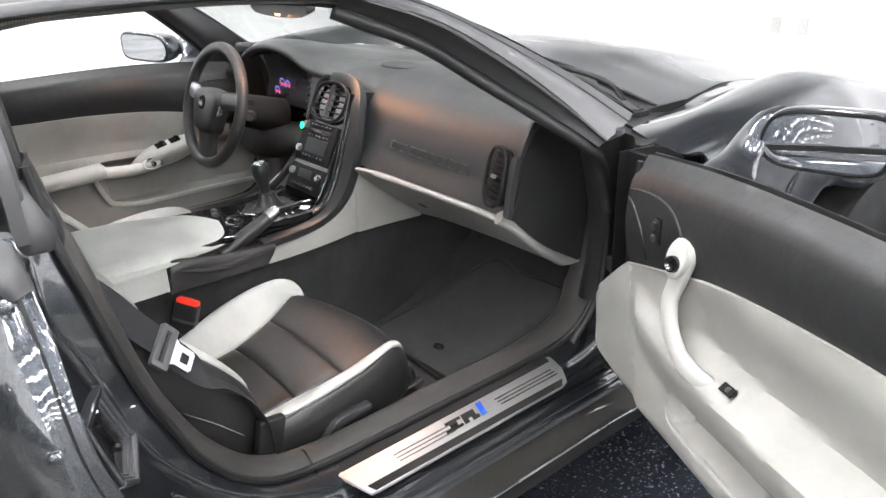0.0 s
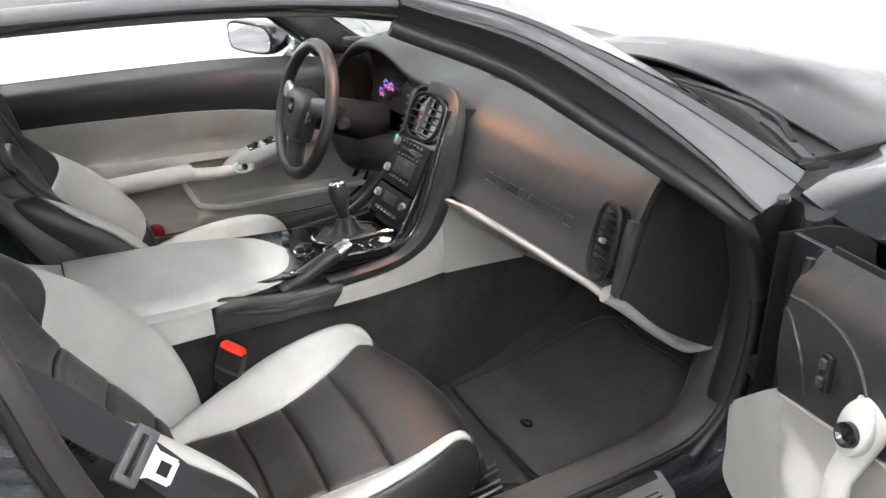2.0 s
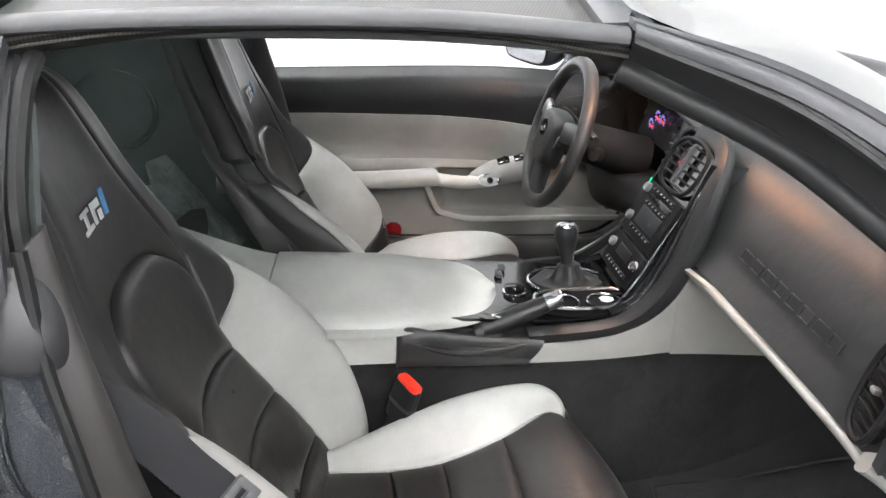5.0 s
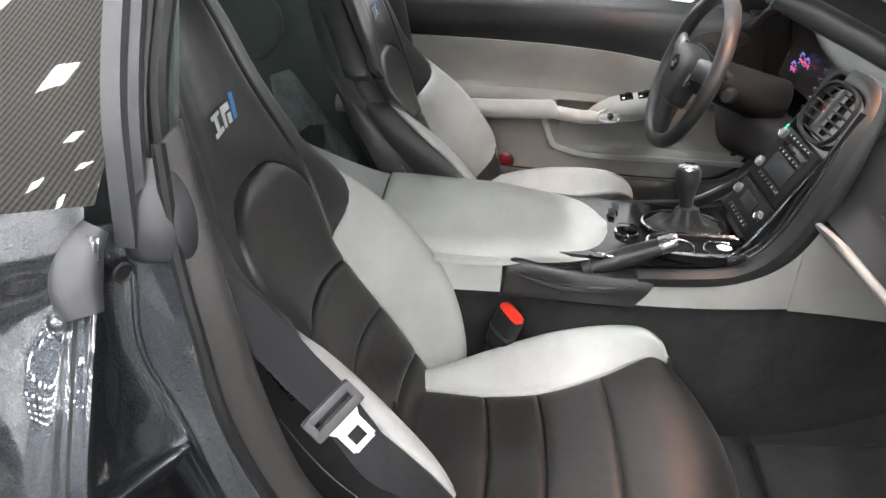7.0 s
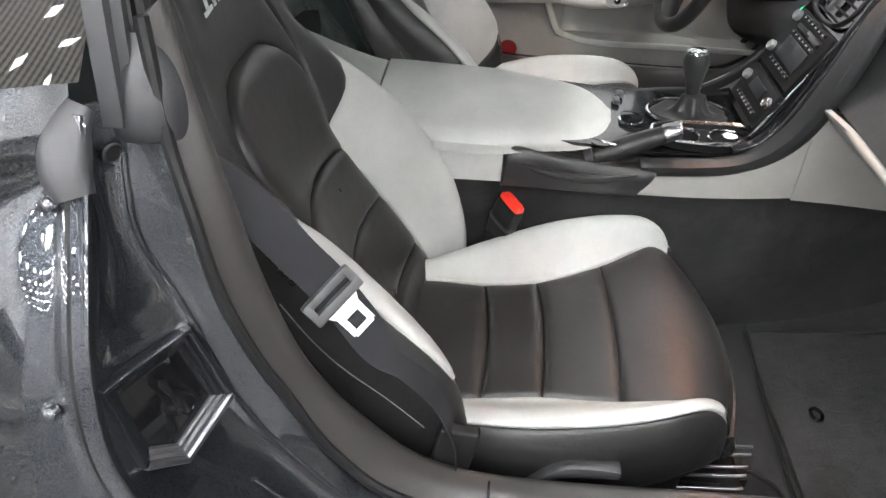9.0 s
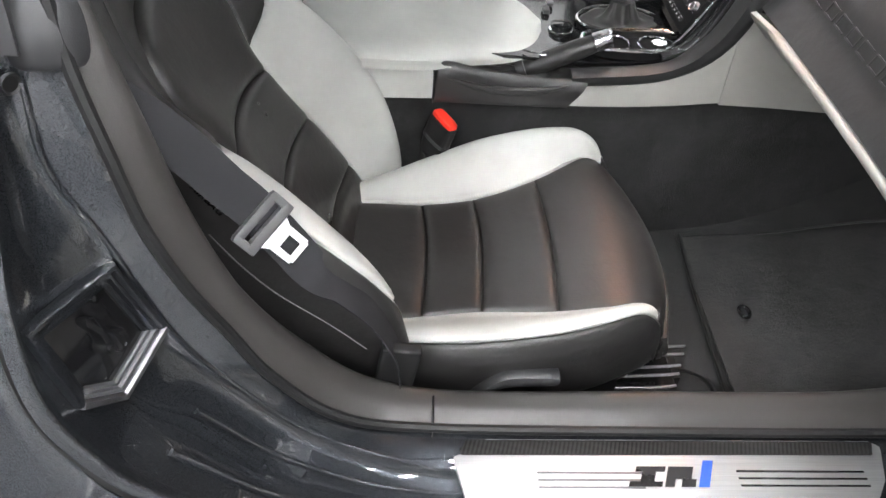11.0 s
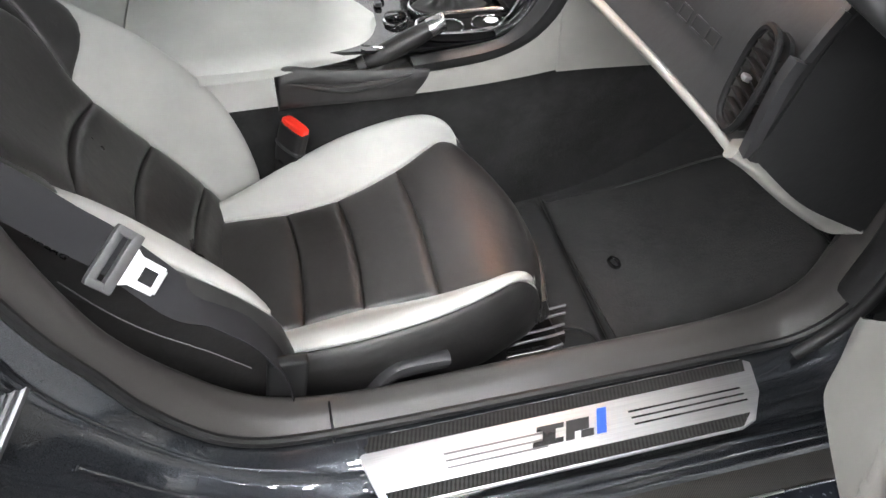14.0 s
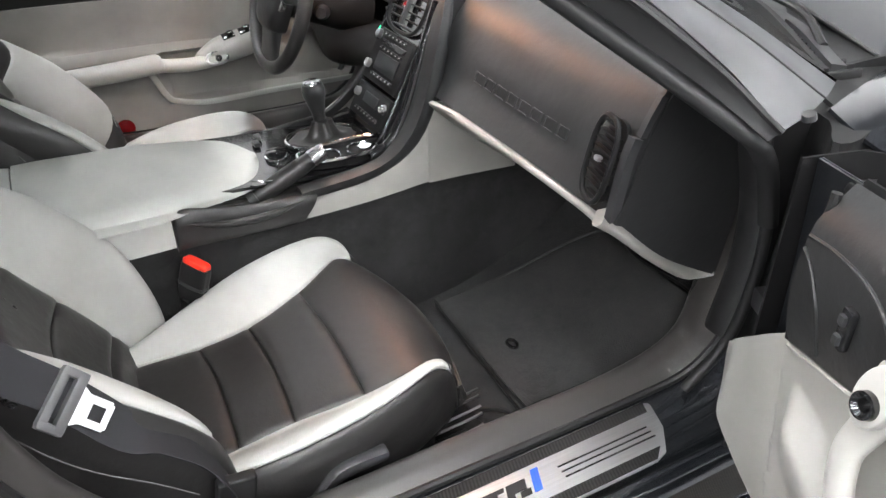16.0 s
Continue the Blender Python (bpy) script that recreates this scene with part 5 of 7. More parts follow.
def car_seat(cx, way):
    ob = thing("bucket_seat", "sports seat in dark and light grey leather", "car seat", "seats of the car", at=(cx, -0.2, 0.28))
    back, cush = back_surface(cx, way), cushion_surface(cx, way)
    B = flip(back)
    # backrest panels
    arch = lambda s: 0.806 - 0.10 * s**4
    cuts = [(lambda s: 0.37), (lambda s: 0.462 - 0.010 * s * s), (lambda s: 0.558 - 0.010 * s * s), (lambda s: 0.648 - 0.010 * s * s), arch]
    for k in range(4):
        part("back_insert", panel(B, -1.0, 1.0, cuts[k], cuts[k + 1], 0.012, 22, 18, 0.012, 0.14), LEATHER_PERF, ob, "dark perforated leather backrest insert")
    step = lambda s: 0.668 + 0.062 * (abs(s) - 1)
    for sg in (1, -1):
        reach = (lambda z: WING_OUT(z)) if sg * way < 0 else (lambda z: 2.45)
        wing = lambda s, z, sg=sg, reach=reach: B(1 + (reach(z) - 1) * s if sg > 0 else -(1 + (reach(z) - 1) * (1 - s)), z)
        side = lambda s, z, sg=sg, reach=reach: B(reach(z) + (4 - reach(z)) * s if sg > 0 else -(4 + (reach(z) - 4) * s), z)
        top = lambda s, sg=sg: step(1 + 1.45 * (s if sg > 0 else 1 - s))
        part("back_wing", panel(wing, 0.0, 1.0, 0.37, top, 0.006, 22, 40, 0.012, 0.08), LEATHER_LIGHT, ob, "light grey leather backrest wing")
        part("back_side", panel(side, 0.0, 1.0, 0.37, 0.76, 0.005, 24, 44, 0.012, 0.08), LEATHER_DARK, ob, "dark leather backrest side")
        part("wing_stitching", tube([B(sg * (reach(z) + 0.12), z) - Vector((sg * -0.002, -0.004, -0.002)) for z in (0.50, 0.55, 0.62, 0.68, 0.72)], 0.0013, 40, 5), STITCH, ob, "pale stitching")
        part("side_stitching", tube([(cx + sg * 0.2465, y, z) for y, z in ((-0.538, 0.655), (-0.509, 0.608), (-0.476, 0.568), (-0.426, 0.523), (-0.386, 0.482))], 0.0008, 40, 5), SEAM_GREY, ob, "grey stitching along the bolster")
    part("headrest", panel(B, -1.0, 1.0, arch, 1.035, 0.008, 20, 30, 0.012, 0.1), LEATHER_DARK, ob, "dark leather headrest panel with embroidery")
    for a, b in ((-2.35, -1.0), (1.0, 2.35)):
        part("shoulder_panel", panel(B, a * 2.45 / 2.35 if abs(a) > 2 else a, b * 2.45 / 2.35 if abs(b) > 2 else b, step, 1.035, 0.006, 14, 30, 0.012, 0.08), LEATHER_DARK, ob, "dark leather shoulder panel")
    for a, b in ((-4.0, -2.45), (2.45, 4.0)):
        part("shoulder_side", panel(B, a, b, 0.76, 1.035, 0.005, 10, 26, 0.012, 0.08), LEATHER_DARK, ob, "dark leather shoulder side")
    part("back_shell", loft([[back(s, z) + Vector((0, -0.02, 0)) for s in (-3.9, -3.2, -2.2, -1, 0, 1, 2.2, 3.2, 3.9)] for z in (0.365, 0.5, 0.65, 0.8, 0.92, 1.0, 1.03, 1.045)], 40, 40), LEATHER_DARK, ob, "dark leather seat back shell")
    # cushion panels
    bow = lambda base: (lambda s: base - 0.008 * s * s)
    seams = [bow(-0.45), bow(-0.312), bow(-0.232), bow(-0.132), (lambda s: 0.022)]
    for k in range(4):
        part("cushion_insert" if k < 3 else "cushion_front", panel(cush, -1.0, 1.0, seams[k], seams[k + 1], 0.010 if k < 3 else 0.004, 22, 18, 0.012, 0.16 if k < 3 else 0.08), LEATHER_PERF if k < 3 else LEATHER_DARK, ob, "dark perforated leather cushion insert" if k < 3 else "dark leather cushion front")
    for sg in (1, -1):
        lo, hi = (1.0, 2.25) if sg > 0 else (-2.25, -1.0)
        f2 = cush
        part("cushion_wing", panel(f2, lo, hi, -0.45, 0.002, 0.006, 20, 34, 0.012, 0.07), LEATHER_LIGHT, ob, "light grey leather cushion wing")
        part("cushion_corner", panel(f2, lo, hi, 0.002, 0.022, 0.003, 12, 12, 0.012, 0.07), LEATHER_DARK, ob)
        lo, hi = (2.25, 4.0) if sg > 0 else (-4.0, -2.25)
        part("cushion_side", panel(f2, lo, hi, -0.45, 0.022, 0.004, 16, 34, 0.012, 0.07), LEATHER_DARK, ob, "dark leather cushion side")
        part("piping", tube([cush(sg * 2.25, y) + Vector((0, 0, 0.003)) for y in (-0.42, -0.3, -0.2, -0.1, -0.05, -0.02, 0.0, 0.012)], 0.0015, 40, 6), STITCH, ob, "pale stitched seam")
    part("front_piping", tube([cush(s, 0.004) + Vector((0, 0.0015, 0.0026)) for s in (-2.2, -1.8, -1.3, -0.9, -0.4, 0, 0.4, 0.9, 1.3, 1.8, 2.2)], 0.0011, 70, 6), SEAM_GREY, ob, "grey piping along the cushion front")
    part("cushion_nose", sheet([[cush(s, 0.022) + Vector((0, 0.0, 0.002)) for s in (-3.9, -2.2, -1, 0, 1, 2.2, 3.9)], [cush(s, 0.022) * 1.0 + Vector((0, 0.004, -0.03 if abs(s) < 3 else 0)) for s in (-3.9, -2.2, -1, 0, 1, 2.2, 3.9)], [Vector((cx + x, -0.005 - abs(x) * 0.25, 0.335)) for x in (-0.17, -0.15, -0.08, 0, 0.08, 0.15, 0.17)]], 12, 30, 0.006), LEATHER_DARK, ob)
    part("seat_base", rbox(0.38, 0.36, 0.07, 0.012, at=(cx, -0.23, 0.335)), PLASTIC, ob)
    for dx in (-0.17, 0.17):
        part("seat_rail", rbox(0.03, 0.44, 0.022, 0.004, at=(cx + dx, -0.2, 0.30)), STEEL, ob)
    part("rail_foot", rbox(0.36, 0.04, 0.02, 0.004, at=(cx, -0.38, 0.285)), STEEL, ob)
    # side lever
    part("seat_lever", loft([[(cx + way * 0.229, y, z), (cx + way * 0.247, y, z), (cx + way * 0.249, y + 0.004, z + h), (cx + way * 0.231, y + 0.004, z + h)] for y, z, h in ((-0.262, 0.372, 0.012), (-0.245, 0.39, 0.02), (-0.225, 0.408, 0.02), (-0.20, 0.414, 0.019), (-0.16, 0.416, 0.016), (-0.155, 0.417, 0.012))], 24, 16), PLASTIC_GREY, ob, "grey recline lever")
    # embroidered badge on the headrest
    def on_head(u, v):
        return back(u / B_IN(v), v) + Vector((0, 0.0125, 0.003))
    for x0, x1, y0, y1, m in ((-0.052, -0.022, 0.0, 0.004, WHITE_THREAD), (-0.042, -0.034, 0.004, 0.018, WHITE_THREAD), (-0.052, -0.024, 0.018, 0.022, WHITE_THREAD), (-0.016, -0.009, 0.0, 0.022, WHITE_THREAD), (-0.009, 0.008, 0.014, 0.022, WHITE_THREAD), (0.000, 0.009, 0.0, 0.010, WHITE_THREAD), (0.016, 0.025, 0.0, 0.028, BLUE_THREAD)):
        outline = [(x0 + y0 * 0.4, y0), (x1 + y0 * 0.4, y0), (x1 + y1 * 0.4, y1), (x0 + y1 * 0.4, y1)]
        bm = prism(outline, 0.0015)
        for v in bm.verts:
            v.co = on_head(-v.co.x, 0.872 + v.co.y * 0.95) + Vector((0, v.co.z, 0))
        bmesh.ops.recalc_face_normals(bm, faces=bm.faces[:])
        part("embroidery", bm, m, ob, "stitched badge shape")
    return ob


SEAT_X = 0.3635
seat_right = car_seat(SEAT_X, 1)
seat_left = car_seat(-SEAT_X, -1)
seat_left.location = (-SEAT_X, -0.16, 0.258)


# ---- passenger belt ----
belt = thing("seat_belt", "grey webbing seat belt hanging with metal tongue", "seat belt", at=(0.612, -0.35, 0.42))
FACE = (0.80, 0.45, 0.40)
BELT_PATH = [(0.640, -0.61, 0.845), (0.628, -0.575, 0.808), (0.623, -0.552, 0.782), (0.620, -0.530, 0.752), (0.616, -0.511, 0.722), (0.612, -0.488, 0.690), (0.615, -0.460, 0.650), (0.619, -0.434, 0.612), (0.620, -0.407, 0.588), (0.620, -0.376, 0.552), (0.616, -0.352, 0.49), (0.614, -0.345, 0.43)]
part("webbing", sweep(BELT_PATH, [(-0.021, -0.0008), (0.021, -0.0008), (0.021, 0.0008), (-0.021, 0.0008)], lambda f: Vector(FACE).lerp(Vector((0.02, 0.50, 0.86)), min(1.0, max(0.0, (f - 0.58) / 0.12))), 80), WEBBING, belt, "grey woven webbing")
down = Vector((0.0, 0.64, -0.77)).normalized()
out = Vector((0.80, 0.45, 0.40))
out = (out - down * out.dot(down)).normalized()
TONGUE = Matrix.Translation(Vector((0.613, -0.484, 0.676)) + out * 0.004) @ Matrix((out.cross(down) * -1, down, out)).transposed().to_4x4() @ Matrix.Diagonal((0.80, 0.80, 0.9, 1))
part("tongue_slot", moved(merged(rbox(0.074, 0.012, 0.010, 0.003, at=(0, -0.012, 0.002)), rbox(0.074, 0.014, 0.012, 0.003, at=(0, 0.010, 0.002)), rbox(0.011, 0.034, 0.011, 0.003, at=(-0.034, 0, 0.002)), rbox(0.011, 0.034, 0.011, 0.003, at=(0.034, 0, 0.002))), TONGUE), SLOT_GREY, belt, "grey plastic belt slot")
part("tongue_plate", moved(merged(prism([(-0.026, 0.012), (0.026, 0.012), (0.017, 0.030), (-0.017, 0.030)], 0.003), rbox(0.034, 0.008, 0.003, 0.001, at=(0, 0.033, 0.0015)), rbox(0.009, 0.036, 0.003, 0.001, at=(-0.0135, 0.045, 0.0015)), rbox(0.009, 0.036, 0.003, 0.001, at=(0.0135, 0.045, 0.0015)), rbox(0.030, 0.009, 0.003, 0.003, at=(0, 0.062, 0.0015))), TONGUE @ Matrix.Translation((0, 0, 0.003)) @ Matrix.Diagonal((1.05, 0.95, 1, 1))), TONGUE_METAL, belt, "bright metal tongue")
part("anchor_cover", moved(rbox(0.016, 0.046, 0.088, 0.005, 3), Matrix.Translation((0.618, -0.350, 0.458)) @ pose(0, 0, 0, -8, 6, 0)), PLASTIC, belt, "dark plastic anchor cover")


def lettering(words, size, depth, m):
    """A mesh of the built-in letters."""
    cu = bpy.data.curves.new("letters", "FONT")
    cu.body, cu.size, cu.extrude, cu.align_x, cu.align_y = words, size, depth, "CENTER", "CENTER"
    ob = bpy.data.objects.new("letters", cu)
    scene.collection.objects.link(ob)
    me = bpy.data.meshes.new_from_object(ob.evaluated_get(bpy.context.evaluated_depsgraph_get()))
    bpy.data.objects.remove(ob)
    bm = bmesh.new()
    bm.from_mesh(me)
    return moved(bm, m)


part("airbag_lettering", lettering("AIRBAG", 0.012, 0.0006, axes((0.6145, -0.531, 0.702), (0.0, 0.55, -0.84), (0.3, 0.8, 0.5))), BLACK_INK, seat_right, "embossed dark lettering")

# seat wiring and bracket at the front of the seat
wires = thing("seat_wiring", "bare metal rods and cable under the seat front", "wiring", at=(0.5, 0.0, 0.29))
for k in range(5):
    part("rod", tube([(0.468 + 0.018 * k, -0.06, 0.318 + 0.004 * (k % 2)), (0.466 + 0.018 * k, 0.02, 0.320 + 0.004 * (k % 2)), (0.464 + 0.018 * k, 0.072 - 0.008 * k, 0.322 + 0.004 * (k % 2))], 0.0023, 8, 8), STEEL, wires, "bare metal seat rod")
part("rod_plate", rbox(0.10, 0.10, 0.006, 0.002, at=(0.505, -0.005, 0.308)), VENT_BLACK, wires)
part("bracket", rbox(0.07, 0.012, 0.03, 0.003, at=(0.482, 0.048, 0.30)), PLASTIC, wires)
part("cable", tube([(0.485, 0.05, 0.30), (0.50, 0.08, 0.305), (0.515, 0.10, 0.30), (0.53, 0.11, 0.285)], 0.004, 16, 6), RUBBER, wires)


# ---- dashboard ----
dash = thing("dashboard", "dark grained dashboard with glovebox and vents", "dashboard", at=(0, 0.4, 0.55))


def dash_section(x):
    """Dash profile at a distance from the centre line, from the windscreen over the pad down to the knee edge."""
    side = max(0.0, (x - 0.45) / 0.2)
    return [(x, 0.66 - 0.36 * side, 0.868), (x, 0.50 - 0.20 * side, 0.886), (x, 0.39 - 0.09 * side, 0.893), (x, 0.305 - 0.05 * side, 0.884 - 0.006 * side), (x, 0.262 - 0.04 * side, 0.864), (x, 0.230 - 0.03 * side, 0.832), (x, 0.206 - 0.022 * side, 0.788), (x, 0.190 - 0.02 * side, 0.742), (x, 0.165 - 0.01 * side, 0.703)]


part("dash_pad", sheet([dash_section(x) for x in (0.100, 0.12, 0.2, 0.3, 0.4, 0.5, 0.58, 0.62, 0.645)], 50, 60, 0.01), VINYL_DARK, dash, "dark grained dash pad and glovebox")
HOOD_LIFT = ((-0.66, -0.05), (-0.60, -0.035), (-0.53, 0.012), (-0.45, 0.040), (-0.36, 0.046), (-0.27, 0.034), (-0.20, 0.012), (-0.12, 0.0), (-0.04, -0.002), (0.04, -0.002), (0.08, 0.0), (0.104, 0.0))
def pad_row(x, h):
    """The dash top from the windscreen to its front edge; towards the passenger it runs into the pad there."""
    k = min(1.0, max(0.0, (x + 0.02) / 0.12))
    plain = [(x, 0.66 - 1.8 * max(0, -x - 0.45), 0.868), (x, 0.50 - 1.0 * max(0, -x - 0.45), 0.886), (x, 0.38, 0.892 + 0.45 * h), (x, 0.285, 0.887 + 0.85 * h), (x, 0.246, 0.872 + h), (x, 0.240, 0.860 + h), (x, 0.252, 0.850 + h)]
    joined = [(x, 0.66, 0.868), (x, 0.50, 0.886), (x, 0.39, 0.893), (x, 0.305, 0.884), (x, 0.262, 0.864), (x, 0.245, 0.850), (x, 0.232, 0.835)]
    return [Vector(a).lerp(Vector(b), k) for a, b in zip(plain, joined)]


part("dash_pad", sheet([pad_row(x, h) for x, h in HOOD_LIFT], 60, 40, 0.008), VINYL_DARK, dash, "dark dash top with hood over the instruments")
# knee panel below the glovebox
part("knee_panel", sheet([[(x, y0, z0), (x, y0 + 0.006, z0 - 0.010), (x, y0 + 0.055, z0 - 0.056), (x, y0 + 0.11, z0 - 0.100), (x, y0 + 0.17, z0 - 0.148)] for x, y0, z0 in ((0.135, 0.15, 0.695), (0.25, 0.16, 0.70), (0.4, 0.165, 0.70), (0.55, 0.162, 0.70), (0.615, 0.158, 0.699))], 30, 16, 0.008), VINYL_LIGHT, dash, "light grey knee panel")
part("glovebox_latch", moved(rbox(0.026, 0.016, 0.006, 0.003), axes((0.250, 0.264, 0.607), (1, 0, 0), (0, 0.75, -0.66))), VENT_BLACK, dash, "small black glovebox latch")
part("knee_lip", tube([(0.165, 0.166, 0.691), (0.25, 0.161, 0.695), (0.4, 0.163, 0.695), (0.55, 0.160, 0.695), (0.616, 0.156, 0.694)], 0.0058, 50, 12, scale=lambda f: min(1.0, 0.15 + 5 * f)), VINYL_LIGHT, dash, "light grey rolled edge of the knee panel")
part("knee_edge", sweep([(0.616, 0.155, 0.704), (0.622, 0.185, 0.682), (0.625, 0.25, 0.625), (0.625, 0.315, 0.575), (0.627, 0.34, 0.566), (0.635, 0.36, 0.568)], [(-0.012, -0.008), (0.012, -0.008), (0.012, 0.005), (0.006, 0.008), (-0.006, 0.008), (-0.012, 0.005)], (1, 0, 0.3), 30, smooth_profile=True, scale=lambda f: 1.15 - 0.25 * f), VINYL_LIGHT, dash, "light grey edge trim")
part("end_cap", sheet([[(0.637, 0.165, 0.70), (0.64, 0.17, 0.76), (0.642, 0.185, 0.82), (0.64, 0.215, 0.872)], [(0.642, 0.25, 0.625), (0.648, 0.25, 0.74), (0.648, 0.26, 0.82), (0.645, 0.28, 0.885)], [(0.642, 0.36, 0.56), (0.65, 0.37, 0.70), (0.65, 0.37, 0.80), (0.645, 0.37, 0.875)]], 16, 16, 0.006), VINYL_DARK, dash, "dark grained dash end cap")
part("end_ridge", sweep([(0.634, 0.158, 0.705), (0.640, 0.158, 0.745), (0.642, 0.164, 0.79), (0.642, 0.173, 0.815)], [(-0.008, -0.006), (0.006, -0.006), (0.006, 0.008), (-0.008, 0.006)], (0, -1, 0), 16), PLASTIC_GREY, dash)
part("end_ridge", sweep([(0.646, 0.176, 0.818), (0.650, 0.182, 0.84), (0.651, 0.196, 0.866)], [(-0.005, -0.004), (0.005, -0.004), (0.005, 0.006), (-0.005, 0.004)], (0, -1, 0), 10), PLASTIC_GREY, dash)
# raised emblem word on the glovebox, as plain outlined shapes
for k in range(8):
    f = k / 7
    bars = [rbox(0.024, 0.002, 0.0022, 0.0007, at=(0.001, 0, 0.008)), rbox(0.024, 0.002, 0.0022, 0.0007, at=(-0.001, 0, -0.008)), rbox(0.0024, 0.002, 0.016, 0.0007, at=(-0.011, 0, 0))]
    if k % 2:
        bars.append(rbox(0.0024, 0.002, 0.016, 0.0007, at=(0.011, 0, 0)))
    part("raised_letter_shape", moved(merged(*bars), Matrix.Translation((0.250 + 0.232 * f, 0.1915 - 0.004 * f, 0.762 - 0.004 * f)) @ pose(0, 0, 0, -19, 6 - 4 * f, 0)), PLASTIC_GREY, dash)


def air_vent(parent, m, w, h, slats, upright=False):
    """An oval vent in the x, y plane of m."""
    oval = [(w / 2 * math.copysign(abs(math.cos(a)) ** 0.7, math.cos(a)), h / 2 * math.copysign(abs(math.sin(a)) ** 0.7, math.sin(a)), 0) for a in np.linspace(0, 2 * math.pi, 32, False)]
    v = part("air_vent", moved(loft([[(x * 0.97, y * 0.97, -0.013) for x, y, _ in oval], [(x * 0.97, y * 0.97, -0.018) for x, y, _ in oval]], 2, 40), m), VENT_BLACK, parent, "dark air vent with slats")
    part("vent_rim", moved(tube(oval, 0.0042, 60, 8, closed=True, up=(0, 0, 1)), m), VENT_BLACK, v)
    for k in range(slats):
        f = (k + 0.5) / slats * 2 - 1
        half = 0.47 * w * (1 - abs(f) ** 3.2) ** 0.6
        part("slat", moved(rbox(2 * half, 0.0022, 0.009, 0.0008), m @ Matrix.Translation((0, f * h / 2 * 0.93, -0.005)) @ pose(0, 0, 0, 6, 0, 0)), VENT_BLACK, v)
    part("vent_tab", moved(rbox(0.012, 0.007, 0.009, 0.003, at=(-0.002, 0, 0.001)), m), SATIN_METAL, v, "silver vent tab")


air_vent(dash, axes((0.602, 0.155, 0.776), (0.95, -0.28, 0.05), (-0.13, 0.28, 0.95)), 0.064, 0.108, 9)

# instrument hood and cluster
part("cluster_face", sheet([[(x, 0.30, 0.90 - 0.9 * (x + 0.36) ** 2), (x, 0.315, 0.82), (x, 0.30, 0.74)] for x in (-0.53, -0.42, -0.3, -0.17)], 12, 12, 0.006), BLACK_INK, dash, "black instrument face")
for gx, gz, gr in ((-0.432, 0.797, 0.013), (-0.466, 0.772, 0.012), (-0.402, 0.796, 0.011)):
    part("gauge_marks", moved(merged(*[moved(rbox(0.002, 0.001, 0.005, 0), pose(gr * math.cos(a), 0, gr * math.sin(a), 0, -math.degrees(a) + 90, 0)) for a in np.linspace(-0.6, 3.8, 9)]), Matrix.Translation((gx, 0.304, gz))), GAUGE_BLUE, dash, "violet lit gauge marks")
    part("needle", moved(rbox(0.018, 0.001, 0.005, 0), pose(gx + 0.003, 0.303, gz - 0.002, 0, 14, 0)), GAUGE_RED, dash, "red lit needle")
part("lower_dash_panel", sheet([[(-0.58, 0.26, 0.715), (-0.58, 0.21, 0.700), (-0.58, 0.19, 0.665), (-0.57, 0.205, 0.630), (-0.56, 0.29, 0.60)], [(-0.38, 0.27, 0.705), (-0.38, 0.195, 0.693), (-0.38, 0.160, 0.655), (-0.38, 0.165, 0.618), (-0.38, 0.27, 0.60)], [(-0.25, 0.26, 0.720), (-0.25, 0.195, 0.702), (-0.25, 0.170, 0.668), (-0.25, 0.190, 0.636), (-0.25, 0.28, 0.61)], [(-0.11, 0.25, 0.745), (-0.11, 0.205, 0.722), (-0.10, 0.165, 0.700), (-0.10, 0.190, 0.668), (-0.10, 0.27, 0.62)]], 24, 30, 0.008), VENT_BLACK, dash, "dark rounded knee bolster under the steering column")
part("side_bezel", sheet([[(-0.185, 0.262, 0.868), (-0.180, 0.245, 0.82), (-0.160, 0.215, 0.755)], [(-0.13, 0.250, 0.866), (-0.13, 0.225, 0.81), (-0.12, 0.200, 0.745)], [(-0.065, 0.240, 0.865), (-0.065, 0.205, 0.80), (-0.065, 0.190, 0.745)]], 14, 14, 0.008), VINYL_DARK, dash)
for k in range(7):
    part("bezel_button", moved(rbox(0.010, 0.006, 0.007, 0.0015), Matrix.Translation((-0.182 + 0.003 * k, 0.252 - 0.006 * k, 0.856 - 0.016 * k))), PLASTIC_GREY, dash)
part("start_button", moved(turned([(0.0001, 0.004), (0.012, 0.004), (0.014, 0.002), (0.014, -0.006)], 24), axes((-0.158, 0.205, 0.736), (1, 0, 0), (0, 0.3, 0.95))), GLOSS_BLACK, dash)
part("lit_symbol", moved(turned([(0.0001, 0.006), (0.009, 0.006), (0.009, 0.003)], 20), axes((-0.158, 0.205, 0.736), (1, 0, 0), (0, 0.3, 0.95))), GREEN_LED, dash, "green lit start symbol")

# centre stack
STACK = axes((0.014, 0.155, 0.728), (1, 0, 0), (0, 0.46, 0.89)) @ Matrix.Diagonal((0.94, 1, 1, 1))


def stack_pt(u, v, h=0.0):
    return STACK @ Vector((u, v, h))


